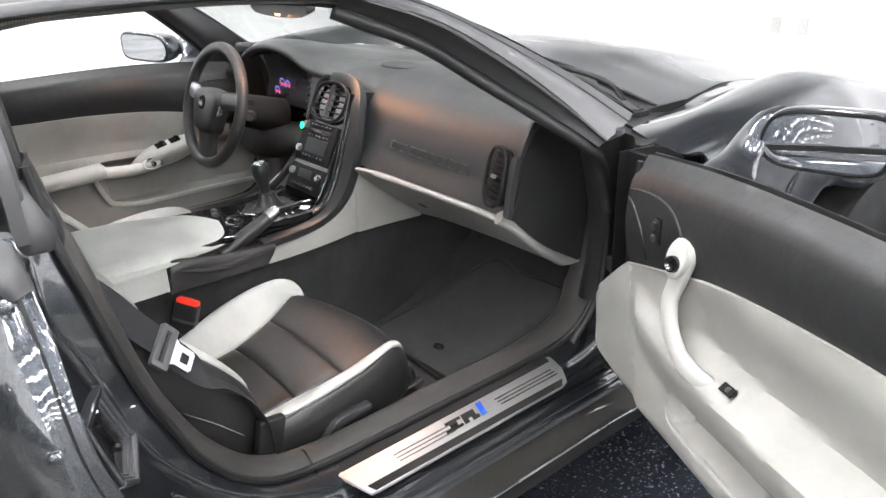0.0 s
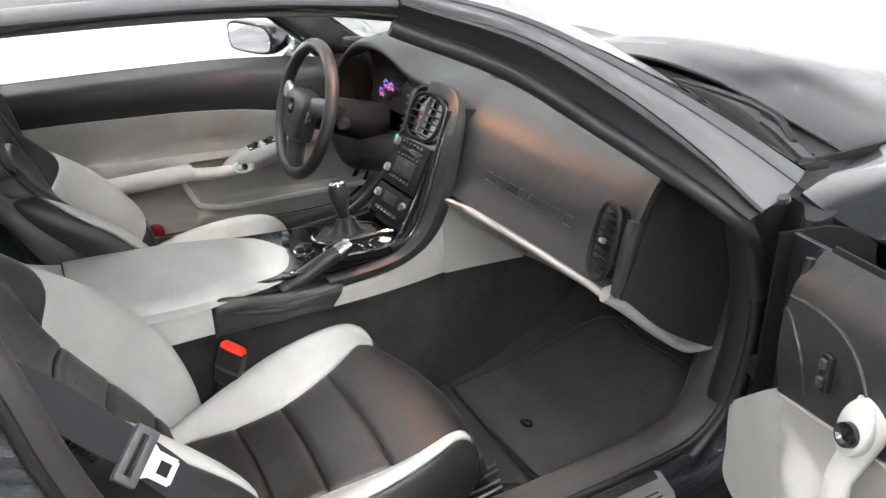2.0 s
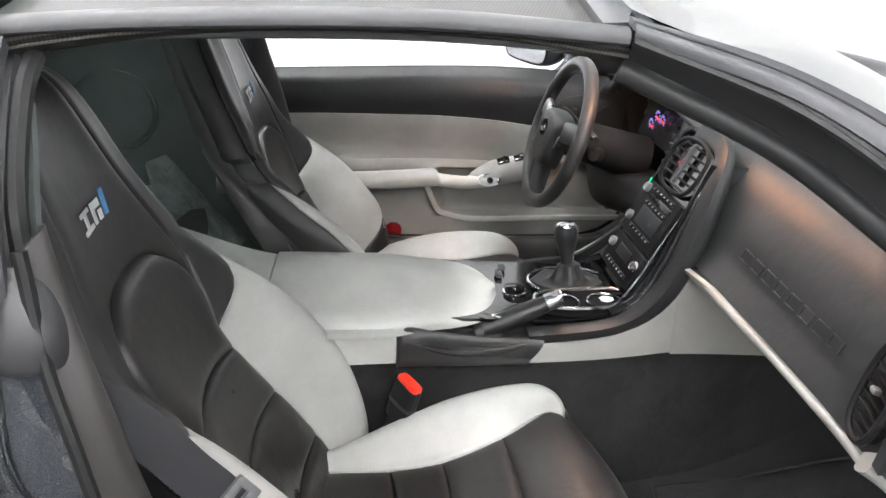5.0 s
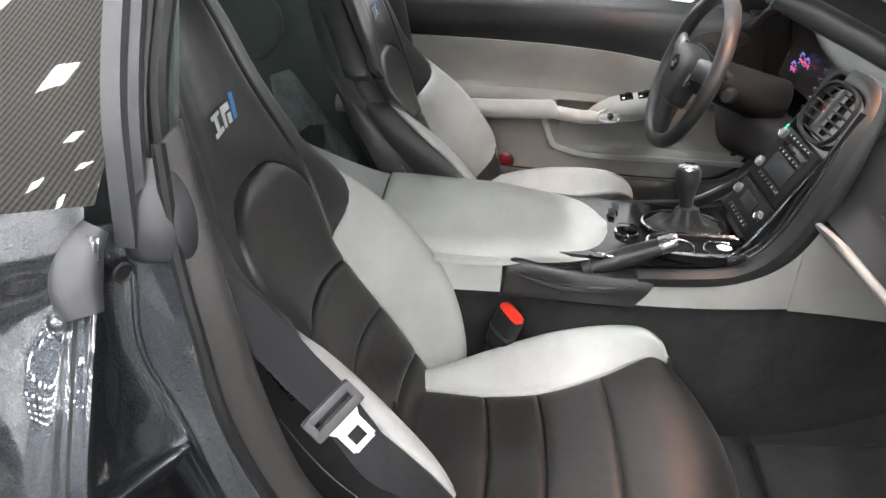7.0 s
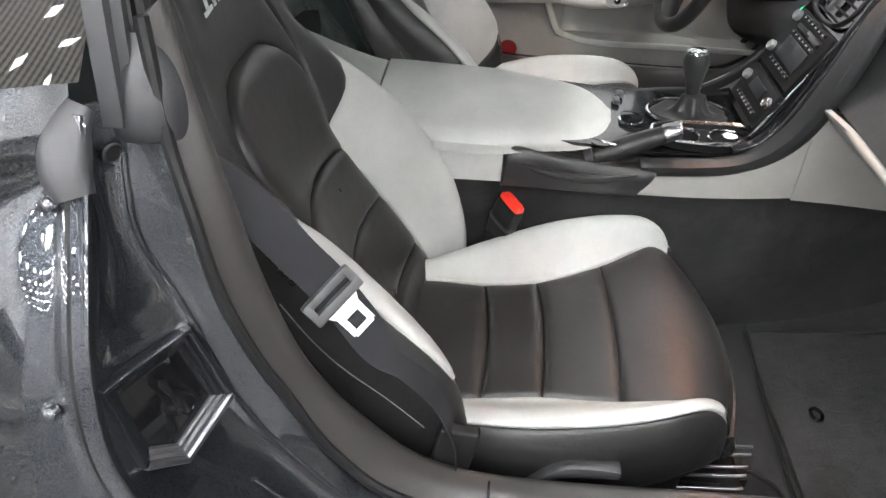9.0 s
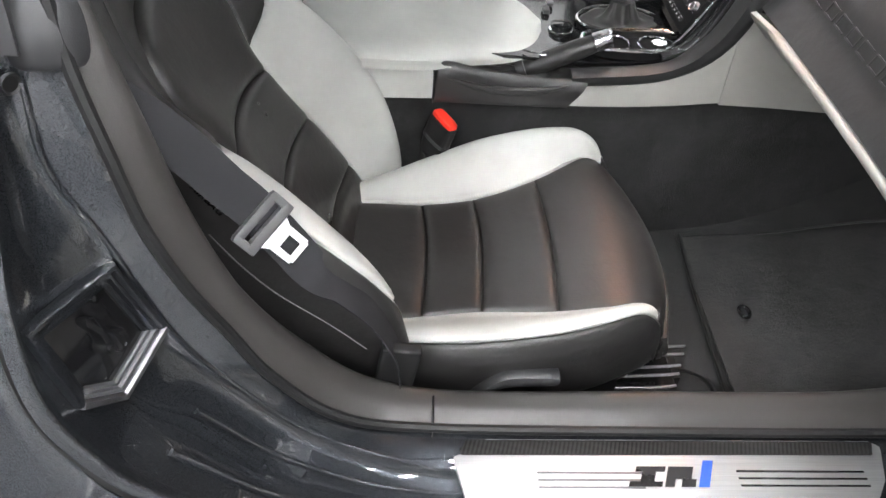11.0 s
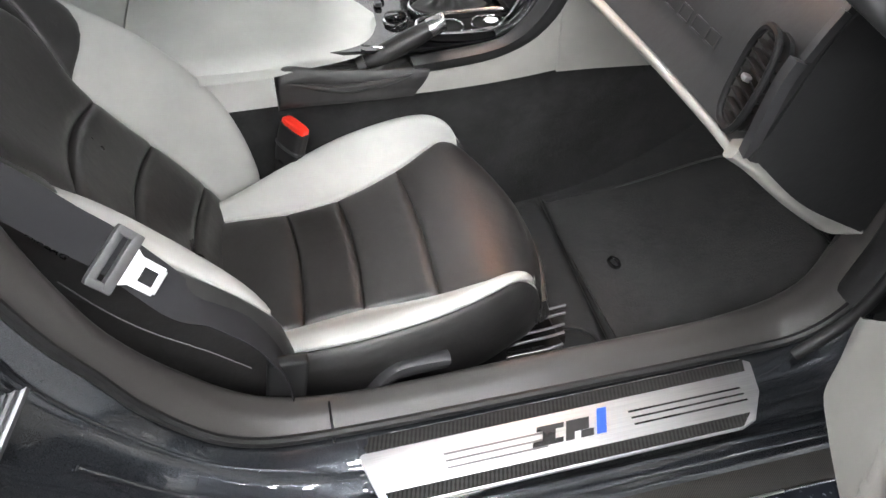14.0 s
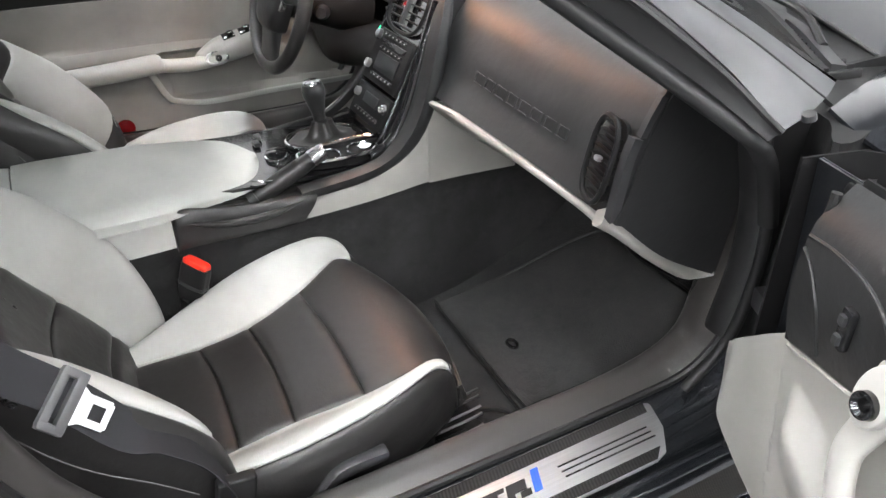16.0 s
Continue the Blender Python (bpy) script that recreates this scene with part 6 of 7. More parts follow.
part("stack_body", loft([[(-0.068, y, z), (0.108, y, z), (0.125, y + 0.12, z - 0.02), (-0.068, y + 0.12, z - 0.02)] for y, z in ((0.215, 0.855), (0.185, 0.80), (0.155, 0.735), (0.12, 0.67), (0.085, 0.615))], 16, 4, False), VENT_BLACK, dash, "dark centre stack")
part("stack_frame", sweep([(-0.02, 0.218, 0.874), (0.04, 0.220, 0.875), (0.088, 0.212, 0.862), (0.116, 0.188, 0.818), (0.127, 0.160, 0.730), (0.129, 0.128, 0.650), (0.130, 0.085, 0.604), (0.131, 0.03, 0.584), (0.131, -0.09, 0.574)], [(-0.012, -0.012), (0.014, -0.012), (0.015, 0.002), (0.008, 0.006), (-0.010, 0.005), (-0.012, 0.002)], lambda f: (0.1, -0.9, 0.5) if f < 0.7 else (0.15, -0.4, 0.9), 60, smooth_profile=True, scale=lambda f: 1.0 + 0.55 * math.sin(math.pi * min(1.0, max(0.0, (f - 0.25) / 0.55)))), VINYL_DARK, dash, "satin dark grey stack frame")
part("gloss_strip", sweep([(0.094, 0.196, 0.850), (0.102, 0.172, 0.800), (0.105, 0.145, 0.728), (0.106, 0.112, 0.648), (0.108, 0.085, 0.616), (0.112, 0.050, 0.602)], [(-0.009, -0.006), (0.009, -0.006), (0.008, 0.003), (0.0, 0.006), (-0.008, 0.003)], lambda f: (0.1, -0.9, 0.5), 40, smooth_profile=True), GLOSS_BLACK, dash, "gloss black stack edge strip")
part("stack_edge", mirror_x(sweep([(0.02, 0.218, 0.874), (0.045, 0.217, 0.872), (0.066, 0.208, 0.852), (0.070, 0.180, 0.79), (0.070, 0.145, 0.72), (0.076, 0.100, 0.660), (0.095, 0.045, 0.610), (0.122, -0.02, 0.588), (0.126, -0.09, 0.578)], [(-0.004, -0.010), (0.005, -0.010), (0.005, 0.003), (0.002, 0.006), (-0.004, 0.005)], lambda f: (0, -0.9, 0.5) if f < 0.75 else (0, -0.4, 0.9), 50, smooth_profile=True)), PLASTIC, dash, "dark stack edge")
part("gloss_bezel", moved(loft([[(-0.088, -0.135, 0.0), (0.088, -0.135, 0.0), (0.088, 0.145, 0.0), (-0.088, 0.145, 0.0)], [(-0.086, -0.134, 0.012), (0.086, -0.134, 0.012), (0.086, 0.144, 0.012), (-0.086, 0.144, 0.012)]], 2, 4, False), STACK), GLOSS_BLACK, dash, "gloss black stack bezel")
part("chrome_line", tube([stack_pt(0.082, 0.12, 0.015), stack_pt(0.083, 0.05, 0.015), stack_pt(0.083, -0.08, 0.015), stack_pt(0.082, -0.135, 0.018), stack_pt(0.08, -0.165, 0.026)], 0.0022, 40, 6), CHROME, dash, "thin chrome edge")
air_vent(dash, STACK @ Matrix.Translation((0.0, 0.098, 0.020)), 0.140, 0.092, 6)
part("hazard_switch", moved(rbox(0.010, 0.074, 0.010, 0.004, at=(0, 0.102, 0.021)), STACK), PLASTIC_GREY, dash)
part("hazard_mark", moved(prism([(-0.004, 0.098), (0.004, 0.098), (0, 0.106)], 0.002), STACK @ Matrix.Translation((0, 0, 0.028))), RED_REFLECTOR, dash)
DISPLAY = surface("dark_display", (0.008, 0.009, 0.010), 0.4, bump=0.0, specular=0.3)
radio = part("radio", moved(rbox(0.150, 0.098, 0.012, 0.003, at=(0, -0.004, 0.014)), STACK), VENT_BLACK, dash, "black radio with display")
part("display", moved(rbox(0.092, 0.034, 0.003, 0.001, at=(0.006, -0.012, 0.021)), STACK), DISPLAY, radio, "dark display")
part("disc_slot", moved(rbox(0.10, 0.009, 0.003, 0.001, at=(0.006, 0.024, 0.0205)), STACK), BLACK_INK, radio)
for row, y in ((0, 0.038), (1, 0.012), (2, -0.038)):
    for k in range(6):
        part("radio_button", moved(rbox(0.012, 0.006, 0.005, 0.001, at=(-0.036 + 0.0165 * k, y, 0.021)), STACK), PLASTIC, radio)
        part("button_mark", moved(rbox(0.005, 0.0014, 0.001, 0, at=(-0.036 + 0.0165 * k, y, 0.0236)), STACK), STITCH, radio)
climate = part("climate_panel", moved(rbox(0.150, 0.062, 0.012, 0.003, at=(0, -0.092, 0.014)), STACK), VENT_BLACK, dash, "black climate control panel")
part("display", moved(rbox(0.062, 0.020, 0.003, 0.001, at=(0, -0.082, 0.021)), STACK), DISPLAY, climate)
for k in range(7):
    part("climate_button", moved(rbox(0.011, 0.007, 0.005, 0.001, at=(-0.045 + 0.015 * k, -0.110, 0.021)), STACK), PLASTIC, climate)
    part("button_mark", moved(rbox(0.004, 0.0016, 0.001, 0, at=(-0.045 + 0.015 * k, -0.110, 0.0236)), STACK), STITCH, climate)
for x, y in ((-0.064, 0.032), (-0.064, -0.026), (-0.060, -0.082), (0.060, -0.082)):
    part("knob", moved(turned([(0.0001, 0.009), (0.0055, 0.009), (0.0065, 0.0105), (0.0082, 0.009), (0.009, 0.0)], 20), STACK @ Matrix.Translation((x, y, 0.018))), SATIN_METAL, dash, "chrome-ringed control knob")
# dash speaker, inner mirror
part("speaker_cover", moved(turned([(0.0001, 0.002), (0.055, 0.0015), (0.058, -0.002)], 30), Matrix.Translation((0.05, 0.37, 0.8915)) @ Matrix.Diagonal((1.1, 0.7, 1, 1))), RUBBER, dash, "dark oval speaker cover")
mirror = thing("rear_view_mirror", "dark interior mirror under the roof header", "mirror", at=(-0.08, 0.13, 1.03))
part("mirror_case", moved(loft([[(-0.11, 0, -0.03), (0.11, 0, -0.03), (0.12, 0, 0.015), (0.09, 0, 0.032), (-0.09, 0, 0.032), (-0.12, 0, 0.015)], [(-0.10, 0.03, -0.024), (0.10, 0.03, -0.024), (0.11, 0.03, 0.012), (0.08, 0.03, 0.026), (-0.08, 0.03, 0.026), (-0.11, 0.03, 0.012)]], 4, 24), Matrix.Translation((-0.08, 0.12, 1.052))), RUBBER, mirror)
part("map_lens", moved(turned([(0.0001, -0.002), (0.014, -0.001), (0.016, 0.003)], 20), Matrix.Translation((-0.08, 0.130, 1.021))), MAP_LAMP, mirror, "warm lit map lamp lens")
for aim, watts in (((0.42, 0.05, 0.67), 0.52), ((-0.62, 0.07, 0.53), 0.40)):
    glow_lamp = bpy.data.lights.new("map_lamp", "AREA")
    glow_lamp.shape, glow_lamp.size, glow_lamp.energy, glow_lamp.color = "DISK", 0.04, watts, (1.0, 0.42, 0.17)
    glow_lamp.spread = radians(90)
    spot = Vector((-0.08 + 0.04 * (1 if aim[0] > 0 else -1), 0.128, 1.012))
    map_lamp = new("map_lamp", glow_lamp)
    map_lamp.parent = mirror
    map_lamp.matrix_parent_inverse = Matrix.Translation(mirror.location).inverted()
    map_lamp.matrix_basis = Matrix.Translation(spot) @ (Vector(aim) - spot).to_track_quat("-Z", "Y").to_matrix().to_4x4()
part("mirror_stem", tube([(-0.08, 0.15, 1.06), (-0.07, 0.17, 1.08), (-0.06, 0.20, 1.095)], 0.008, 10, 8), RUBBER, mirror)

# steering wheel
HUB = axes((-0.368, 0.060, 0.779), (1, 0, 0), (0, 0.30, 0.954)) @ Matrix.Diagonal((0.915, 0.915, 0.915, 1))
sw = thing("steering_wheel", "dark leather steering wheel with grey spokes", "steering wheel", at=(-0.36, 0.075, 0.765))
part("rim", moved(tube([(0.170 * math.cos(a), 0.166 * math.sin(a), 0.0) for a in np.linspace(0, 2 * math.pi, 40, False)], 0.0165, 80, 14, closed=True, up=(0, 0, 1)), HUB), LEATHER_DARK, sw, "dark leather rim")
part("airbag_cover", moved(loft([[(x * k, y * k - 0.008, h) for x, y in ((-0.075, 0.040), (0, 0.056), (0.075, 0.040), (0.068, -0.02), (0.046, -0.066), (-0.046, -0.066), (-0.068, -0.02))] for k, h in ((1.05, -0.01), (1.05, 0.012), (0.9, 0.030), (0.5, 0.036))], 12, 40), HUB), VINYL_DARK, sw, "dark airbag cover")
for pts in ([(-0.06, 0.015, 0.01), (-0.11, 0.025, 0.006), (-0.158, 0.03, 0.0)], [(0.06, 0.015, 0.01), (0.11, 0.025, 0.006), (0.158, 0.03, 0.0)]):
    part("spoke", moved(sweep(pts, [(-0.020, -0.006), (0.020, -0.006), (0.018, 0.008), (-0.018, 0.008)], (0, 0, 1), 12, smooth_profile=True), HUB), SATIN_METAL if pts[0][0] < 0 else PLASTIC_GREY, sw, "grey spoke")
part("spoke", moved(loft([[(-w, y, -0.006), (-w * 0.9, y, h), (0, y, h + 0.004), (w * 0.9, y, h), (w, y, -0.006)] for y, w, h in ((-0.045, 0.050, 0.022), (-0.085, 0.047, 0.014), (-0.125, 0.050, 0.008), (-0.158, 0.062, 0.003))], 16, 20), HUB), VINYL_DARK, sw, "broad dark lower spoke")
for sx in (-1, 1):
    part("spoke_keys", moved(loft([[(sx * (0.066 + r * 0.014 * math.cos(a)), 0.004 + r * 0.032 * math.sin(a), h) for a in np.linspace(0, 2 * math.pi, 14, False)] for r, h in ((1.0, 0.008), (1.0, 0.018), (0.85, 0.022))], 6, 24), HUB), SATIN_METAL, sw, "silver control keys")
part("emblem", moved(turned([(0.0001, 0.0), (0.019, 0.0), (0.021, -0.003)], 24), HUB @ Matrix.Translation((0, 0.004, 0.0385))), GLOSS_BLACK, sw)
part("emblem_flag", moved(prism([(-0.012, -0.004), (0.0, -0.010), (0.003, 0.002), (-0.010, 0.009)], 0.002), HUB @ Matrix.Translation((0, 0.004, 0.0386))), SATIN_METAL, sw, "silver crossed-flag shape")
part("emblem_flag", moved(prism([(0.001, -0.010), (0.013, -0.004), (0.010, 0.008), (0.003, 0.003)], 0.002), HUB @ Matrix.Translation((0, 0.004, 0.0386))), SATIN_METAL, sw, "silver crossed-flag shape")
part("column_shroud", moved(loft([[((0.062 - 0.06 * (h + 0.22)) * math.cos(a), (0.056 - 0.06 * (h + 0.22)) * math.sin(a), h) for a in np.linspace(0, 2 * math.pi, 16, False)] for h in (-0.03, -0.08, -0.15, -0.22)], 10, 30), HUB), VENT_BLACK, sw, "dark column shroud")
part("ignition_boss", moved(turned([(0.0001, 0.03), (0.012, 0.03), (0.016, 0.024), (0.018, 0.0)], 20), HUB @ Matrix.Translation((0.055, -0.01, -0.09)) @ pose(0, 0, 0, 0, 60, 0)), RUBBER, sw)
for sx in (-1, 1):
    part("stalk", moved(tube([(0.04 * sx, 0.03, -0.05), (0.10 * sx, 0.035, -0.045), (0.145 * sx, 0.035, -0.04)], 0.008, 12, 8), HUB), PLASTIC, sw, "control stalk")


# ---- centre console ----
console = thing("centre_console", "light grey console with gloss black shifter panel", "console", at=(0, -0.15, 0.53))
part("console_side", sheet([[(0.147, y, 0.532 + 0.002 * k), (0.146, y, z - 0.02), (0.140, y, z)] for k, (y, z) in enumerate(((-0.62, 0.596), (-0.45, 0.596), (-0.306, 0.594)))], 14, 10, 0.006), LEATHER_LIGHT, console, "light grey leather console side")
part("console_side", sheet([[(0.148, y, 0.530 + d), (0.140, y, z - 0.01), (0.130, y, z)] for y, z, d in ((-0.12, 0.560, 0.0), (-0.05, 0.564, 0.0), (0.02, 0.572, 0.002), (0.08, 0.596, 0.006), (0.12, 0.640, 0.010), (0.15, 0.698, 0.013))], 30, 10, 0.006), VINYL_LIGHT, console, "light grey console side")
part("console_side", sheet([[(0.140, 0.15, 0.695), (0.146, 0.15, 0.62), (0.149, 0.15, 0.54)], [(0.150, 0.22, 0.68), (0.155, 0.22, 0.62), (0.158, 0.22, 0.543)], [(0.165, 0.32, 0.64), (0.170, 0.32, 0.60), (0.174, 0.32, 0.546)]], 14, 12, 0.006), VINYL_LIGHT, console, "light grey console side")
part("console_side", mirror_x(sheet([[(0.148, y, 0.530), (0.140, y, z - 0.01), (0.128, y, z)] for y, z in ((-0.62, 0.60), (-0.306, 0.60), (-0.12, 0.585), (0.02, 0.59), (0.12, 0.64), (0.2, 0.68))], 30, 10, 0.006)), VINYL_LIGHT, console, "light grey console side")
# padded lid
LID_TOP = curve1([(-0.52, 0.120), (-0.36, 0.119), (-0.31, 0.112), (-0.28, 0.098), (-0.24, 0.088), (-0.20, 0.083), (-0.165, 0.070), (-0.14, 0.045), (-0.126, 0.015)])
LID_FOOT = curve1([(-0.52, 0.142), (-0.36, 0.142), (-0.31, 0.139), (-0.28, 0.130), (-0.24, 0.122), (-0.20, 0.114), (-0.165, 0.098), (-0.14, 0.068), (-0.124, 0.025)])
lid_rows = []
for y, zt in ((-0.515, 0.623), (-0.48, 0.623), (-0.42, 0.621), (-0.36, 0.619), (-0.31, 0.618), (-0.27, 0.617), (-0.23, 0.615), (-0.195, 0.612), (-0.165, 0.609), (-0.142, 0.605), (-0.126, 0.600)):
    w, v = LID_TOP(y), LID_FOOT(y)
    lid_rows.append([(-v + 0.012, y, 0.584), (-v + 0.008, y, zt - 0.020), (-v + 0.022, y, zt - 0.006), (-w * 0.5, y, zt), (0, y, zt + 0.001), (w * 0.5, y, zt), (w - 0.006, y, zt - 0.003), (w + (v - w) * 0.55, y, zt - 0.010), (v, y, zt - 0.022), (v, y, 0.590)])
part("armrest_lid", loft(lid_rows, 50, 40), LEATHER_LIGHT, console, "padded light grey armrest lid")
part("armrest_rear", loft([[(-0.128, y, 0.57), (-0.132, y, z - 0.03), (-0.118, y, z - 0.008), (-0.06, y, z), (0.06, y, z), (0.118, y, z - 0.008), (0.132, y, z - 0.03), (0.128, y, 0.57)] for y, z in ((-0.72, 0.69), (-0.66, 0.668), (-0.60, 0.645), (-0.55, 0.629), (-0.518, 0.622))], 24, 36), LEATHER_LIGHT, console, "light grey padded rear console end")
part("lid_seam", tube([(0.143, -0.60, 0.5945), (0.144, -0.45, 0.594), (0.142, -0.31, 0.592)], 0.0018, 20, 6), BLACK_INK, console)
# gloss panel with gear lever, knob and cup holder
part("gloss_panel", sheet([[(x, y, z) for x in (-0.118, -0.06, 0, 0.06, 0.112)] for y, z in ((-0.215, 0.598), (-0.12, 0.592), (-0.03, 0.588), (0.05, 0.592), (0.10, 0.606))], 24, 20, -0.006), GLOSS_BLACK, console, "gloss black shifter panel")
part("chrome_ring", tube([(-0.022 + 0.055 * math.cos(a), 0.012 + 0.072 * math.sin(a), 0.596) for a in np.linspace(0, 2 * math.pi, 24, False)], 0.0032, 60, 8, closed=True), CHROME, console, "chrome ring round the shifter boot")
part("chrome_ring", tube([(0.070 + 0.036 * math.copysign(abs(math.cos(a)) ** 0.75, math.cos(a)), 0.020 + 0.088 * math.copysign(abs(math.sin(a)) ** 0.8, math.sin(a)), 0.606 + 0.004 * max(0, math.sin(a))) for a in np.linspace(0, 2 * math.pi, 32, False)], 0.0036, 70, 8, closed=True), CHROME, console, "chrome ring round the cup holder")
part("cup_well", loft([[(0.070 + r * 0.034 * math.cos(a), 0.020 + r * 0.085 * math.sin(a), z) for a in np.linspace(0, 2 * math.pi, 20, False)] for r, z in ((1.04, 0.590), (1.04, 0.603), (0.985, 0.605), (0.95, 0.598), (0.9, 0.5955))], 14, 40), VENT_BLACK, console, "dark cup holder well")
for y in (-0.020, 0.055):
    part("cup_ring", tube([(0.070 + 0.028 * math.cos(a), y + 0.030 * math.sin(a), 0.600) for a in np.linspace(0, 2 * math.pi, 20, False)], 0.002, 40, 6, closed=True), CHROME, console, "chrome cup ring")
part("side_strip", sweep([(0.100, -0.165, 0.599), (0.108, -0.15, 0.599), (0.112, -0.13, 0.597)], ring(0.0014, 8), n=14), CHROME, console, "chrome strip")
part("mode_knob", moved(turned([(0.0001, 0.012), (0.015, 0.012), (0.018, 0.010), (0.0185, 0.0)], 28), Matrix.Translation((0.012, -0.092, 0.592))), GLOSS_BLACK, console, "round black mode knob")
part("knob_ring", moved(turned([(0.0185, 0.004), (0.021, 0.003), (0.0215, 0.0)], 28), Matrix.Translation((0.012, -0.092, 0.592))), CHROME, console, "chrome ring")
for x, y in ((-0.05, -0.11), (-0.078, -0.10), (-0.03, -0.14)):
    part("console_button", rbox(0.02, 0.012, 0.008, 0.002, at=(x, y, 0.597)), PLASTIC_GREY, console)

paper = thing("crumpled_paper", "crumpled white paper slip in the cup holder", "paper", at=(0.072, 0.058, 0.598))
part("slip", sheet([[(0.062 + 0.005 * i + 0.002 * (j % 2), 0.046 + 0.007 * j, 0.602 + 0.005 * ((i * 2 + j * 3) % 4) / 3 + 0.004 * (i == 2)) for j in range(4)] for i in range(4)], 10, 10, -0.001), surface("white_paper", (0.7, 0.7, 0.69), 0.7, var=0.04, bump=0.1), paper)
gear = thing("gear_lever", "black gear lever with leather boot and metal cap", "gear lever", at=(-0.022, 0.012, 0.595))
part("boot", loft([[(-0.022 + r * 0.050 * math.cos(a) * (1 + (0.10 + 0.16 * (z > 0.604)) * math.sin(5 * a + 2 + 20 * z)), 0.012 + s + r * 0.066 * math.sin(a) * (1 + 0.08 * math.cos(4 * a)), z) for a in np.linspace(0, 2 * math.pi, 24, False)] for r, s, z in ((1, 0, 0.590), (0.96, 0, 0.597), (0.80, 0, 0.5965), (0.62, 0, 0.5965), (0.50, 0.0, 0.600), (0.42, 0.0, 0.607), (0.34, 0.0, 0.618), (0.28, 0.0, 0.630))], 30, 60), LEATHER_DARK, gear, "gathered black leather boot")
part("stick", tube([(-0.022, 0.010, 0.64), (-0.021, 0.004, 0.67)], 0.010, 6, 12), SATIN_METAL, gear)
part("gear_knob", moved(turned([(0.0001, 0.060), (0.010, 0.060), (0.018, 0.056), (0.0215, 0.046), (0.021, 0.034), (0.0165, 0.016), (0.0125, 0.000), (0.0115, -0.014)], 28), axes((-0.021, 0.006, 0.648), (1, 0, 0), (0, 1, 0.12))), VINYL_DARK, gear, "dark leather gear knob")
part("knob_cap", moved(turned([(0.0001, 0.0625), (0.009, 0.0622), (0.0155, 0.060), (0.0165, 0.0575)], 28), axes((-0.021, 0.006, 0.648), (1, 0, 0), (0, 1, 0.12))), CHROME, gear, "polished metal cap")

brake = thing("handbrake", "dark leather handbrake lever with silver button", "handbrake", at=(0.11, -0.2, 0.54))
def boot_row(y, z1, sag, lean):
    """A slice of the loose leather bag round the lever; its top edge leans forward by lean."""
    fold = 0.0035 * math.sin(85 * y) + 0.002 * math.sin(210 * y + 1)
    return [(0.149, y, 0.531), (0.153 + fold * 0.5, y + lean * 0.4, z1 - 0.028), (0.150, y + lean * 0.8, z1 - 0.010), (0.142, y + lean, z1 + 0.001), (0.128, y + lean, z1 - sag * 0.7 + fold), (0.112, y + lean, z1 - sag - fold), (0.096, y + lean, z1 - sag * 0.4), (0.084, y + lean * 0.8, z1 - 0.004), (0.080, y, 0.570)]


part("brake_boot", loft([boot_row(*r) for r in ((-0.306, 0.580, 0.0, 0.004), (-0.300, 0.592, 0.002, 0.004), (-0.28, 0.596, 0.010, 0.004), (-0.25, 0.590, 0.016, 0.006), (-0.22, 0.584, 0.018, 0.010), (-0.19, 0.579, 0.016, 0.014), (-0.16, 0.575, 0.010, 0.018), (-0.13, 0.572, 0.004, 0.024), (-0.108, 0.571, 0.002, 0.030), (-0.097, 0.568, 0.002, 0.034))], 70, 54), LEATHER_DARK, brake, "creased black leather boot")
for pts in ([(0.146, -0.290, 0.592), (0.132, -0.268, 0.586), (0.116, -0.225, 0.574), (0.106, -0.180, 0.568)], [(0.152, -0.285, 0.576), (0.155, -0.22, 0.560), (0.154, -0.15, 0.558), (0.150, -0.095, 0.566)], [(0.096, -0.290, 0.594), (0.104, -0.25, 0.582), (0.104, -0.20, 0.572), (0.104, -0.165, 0.568)]):
    part("boot_fold", tube(pts, 0.0055, 24, 8, scale=lambda f: 0.3 + math.sin(math.pi * f)), LEATHER_DARK, brake)
part("brake_grip", tube([(0.103, -0.165, 0.566), (0.1045, -0.13, 0.582), (0.106, -0.085, 0.604), (0.107, -0.052, 0.620)], 0.0155, 24, 14, scale=lambda f: 0.85 + 0.2 * math.sin(math.pi * f)), LEATHER_DARK, brake, "dark leather grip")
part("brake_cap", tube([(0.107, -0.056, 0.618), (0.1075, -0.036, 0.628), (0.108, -0.031, 0.630)], 0.0158, 8, 14, scale=lambda f: 1.0 - 0.2 * f), SATIN_METAL, brake, "silver end cap")
part("brake_collar", tube([(0.103, -0.170, 0.563), (0.1035, -0.158, 0.569)], 0.019, 4, 14), LEATHER_DARK, brake)

# buckle and belt of the passenger seat
buckle = thing("belt_buckle", "black seat belt buckle with red release button", "buckle", at=(0.18, -0.31, 0.44))
BUCKLE = axes((0.178, -0.296, 0.485), (0.75, 0.55, -0.2), (0.10, 0.35, 0.93))
part("buckle_body", moved(loft([[(x * k, h, y * k) for x, y in ((-0.022, -0.010), (0.0, -0.013), (0.022, -0.010), (0.024, 0.0), (0.022, 0.010), (0.0, 0.013), (-0.022, 0.010), (-0.024, 0.0))] for k, h in ((0.80, -0.036), (0.92, -0.02), (1.0, 0.0), (1.0, 0.026), (0.95, 0.031))], 14, 28), BUCKLE), PLASTIC, buckle)
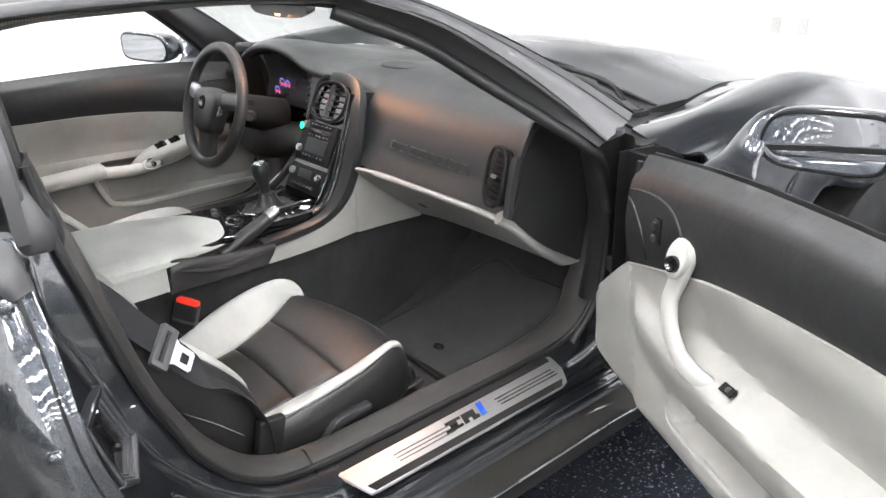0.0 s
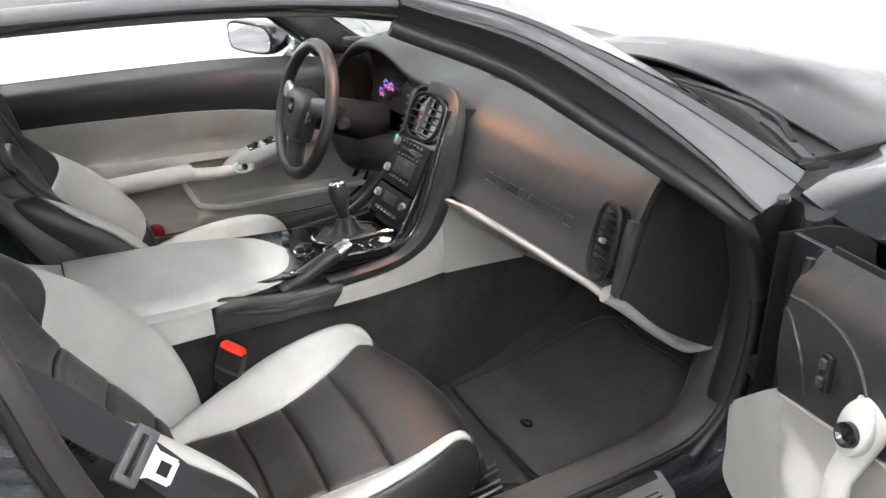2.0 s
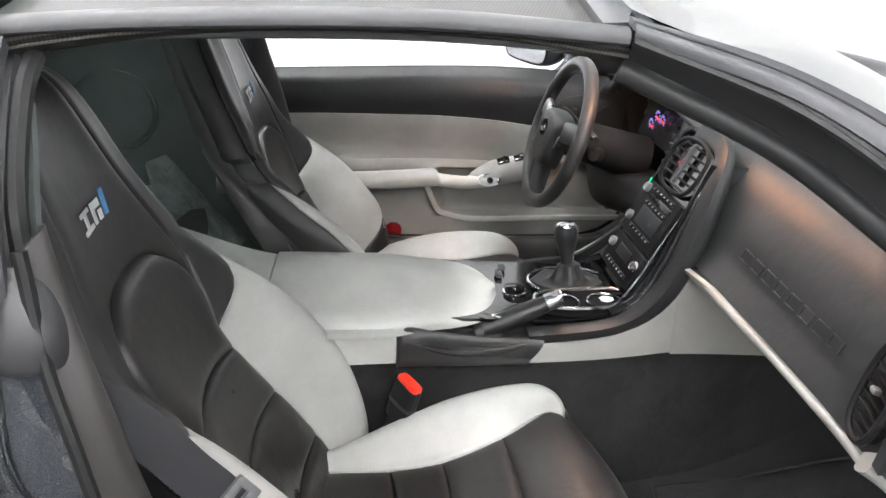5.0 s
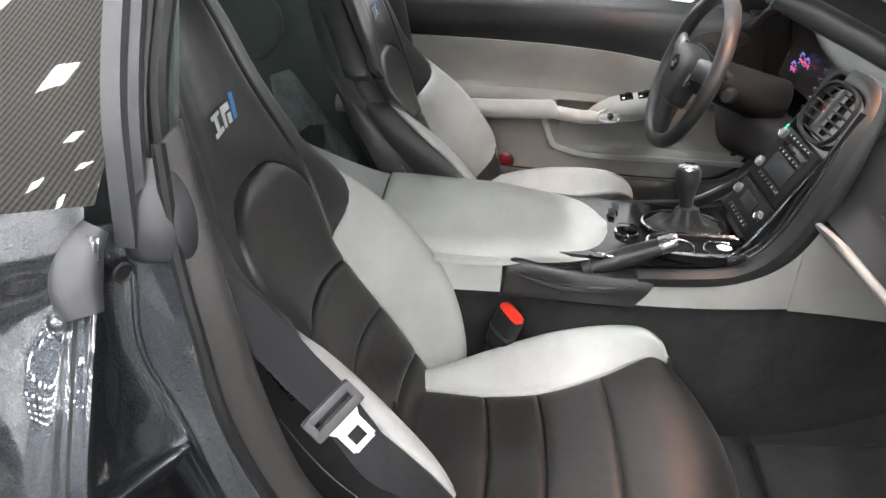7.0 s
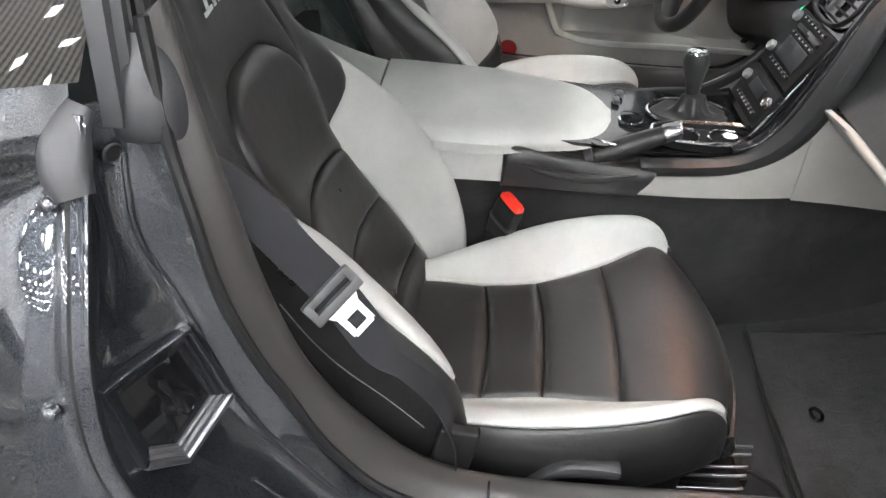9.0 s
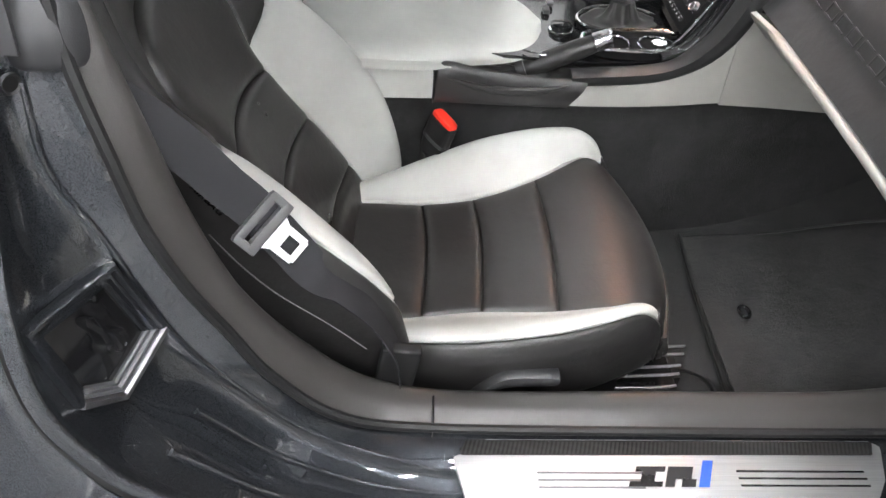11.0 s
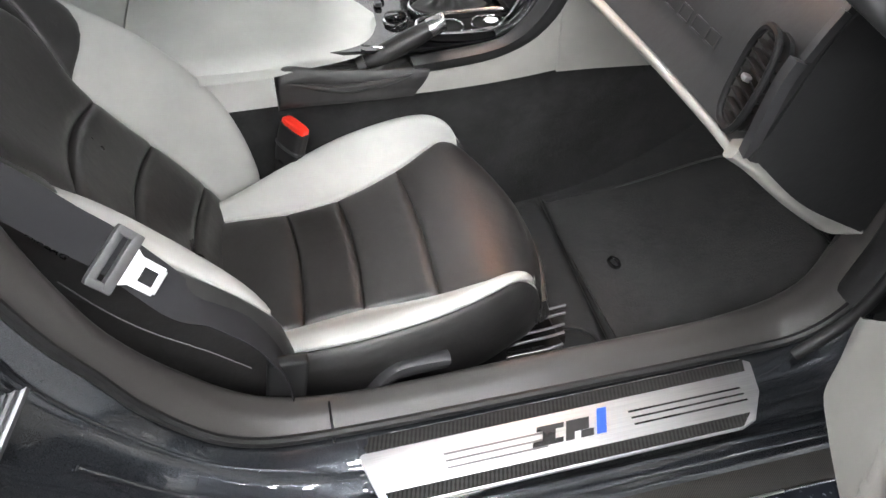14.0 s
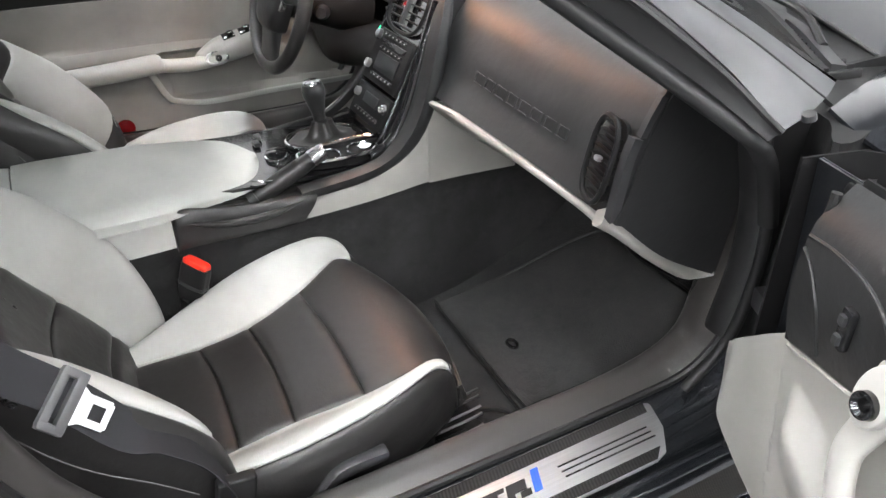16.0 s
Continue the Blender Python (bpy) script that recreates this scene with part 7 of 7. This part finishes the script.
part("buckle_collar", moved(loft([[(x * k, h, y * k) for x, y in ((-0.022, -0.010), (0.0, -0.013), (0.022, -0.010), (0.024, 0.0), (0.022, 0.010), (0.0, 0.013), (-0.022, 0.010), (-0.024, 0.0))] for k, h in ((0.99, -0.008), (1.04, -0.006), (1.04, -0.003), (0.99, -0.001))], 6, 28), BUCKLE), PLASTIC_GREY, buckle)
part("buckle_button", moved(loft([[(x * k, h, y * k) for x, y in ((-0.021, -0.008), (0.0, -0.010), (0.021, -0.008), (0.0225, 0.0), (0.021, 0.008), (0.0, 0.010), (-0.021, 0.008), (-0.0225, 0.0))] for k, h in ((1.0, 0.028), (1.0, 0.036), (0.9, 0.0395), (0.5, 0.0405))], 10, 28), BUCKLE), RED, buckle, "red release button")
part("buckle_stalk", sweep([tuple(BUCKLE @ Vector((0, -0.03, 0))), tuple(BUCKLE @ Vector((-0.002, -0.06, 0.0))), (0.172, -0.345, 0.40), (0.172, -0.37, 0.36)], [(-0.016, -0.006), (0.016, -0.006), (0.016, 0.006), (-0.016, 0.006)], (0.75, 0.5, -0.2), 12), PLASTIC, buckle)

mat = thing("floor_mat", "dark carpet floor mat with stitched edge", "floor mat", at=(0.37, 0.2, 0.3))
MAT = lambda x, y: 0.012 + curve1([(-0.62, 0.27), (-0.2, 0.272), (0.12, 0.292), (0.3, 0.335), (0.5, 0.44), (0.66, 0.58)])(y)
part("mat_surface", sheet([[(x, y, MAT(x, y)) for x in (0.20 + 0.35 * max(0, y - 0.2), 0.3, 0.4, 0.5, 0.575)] for y in (0.130, 0.19, 0.27, 0.36, 0.45)], 20, 20, -0.006), CARPET_MAT, mat)
part("mat_binding", tube([(x, y, MAT(x, y) + 0.001) for x, y in ((0.203, 0.15), (0.215, 0.134), (0.38, 0.124), (0.55, 0.118), (0.575, 0.130), (0.575, 0.25), (0.575, 0.44), (0.4, 0.45), (0.285, 0.45), (0.222, 0.27))], 0.0032, 90, 6, closed=True), RUBBER, mat, "dark stitched binding")
part("mat_hook", moved(tube([(0.012 * math.cos(a), 0.008 * math.sin(a), 0.004) for a in np.linspace(0, 2 * math.pi, 14, False)], 0.003, 24, 6, closed=True), Matrix.Translation((0.392, 0.185, MAT(0.39, 0.185) + 0.002))), GLOSS_BLACK, mat, "black anchor hook")
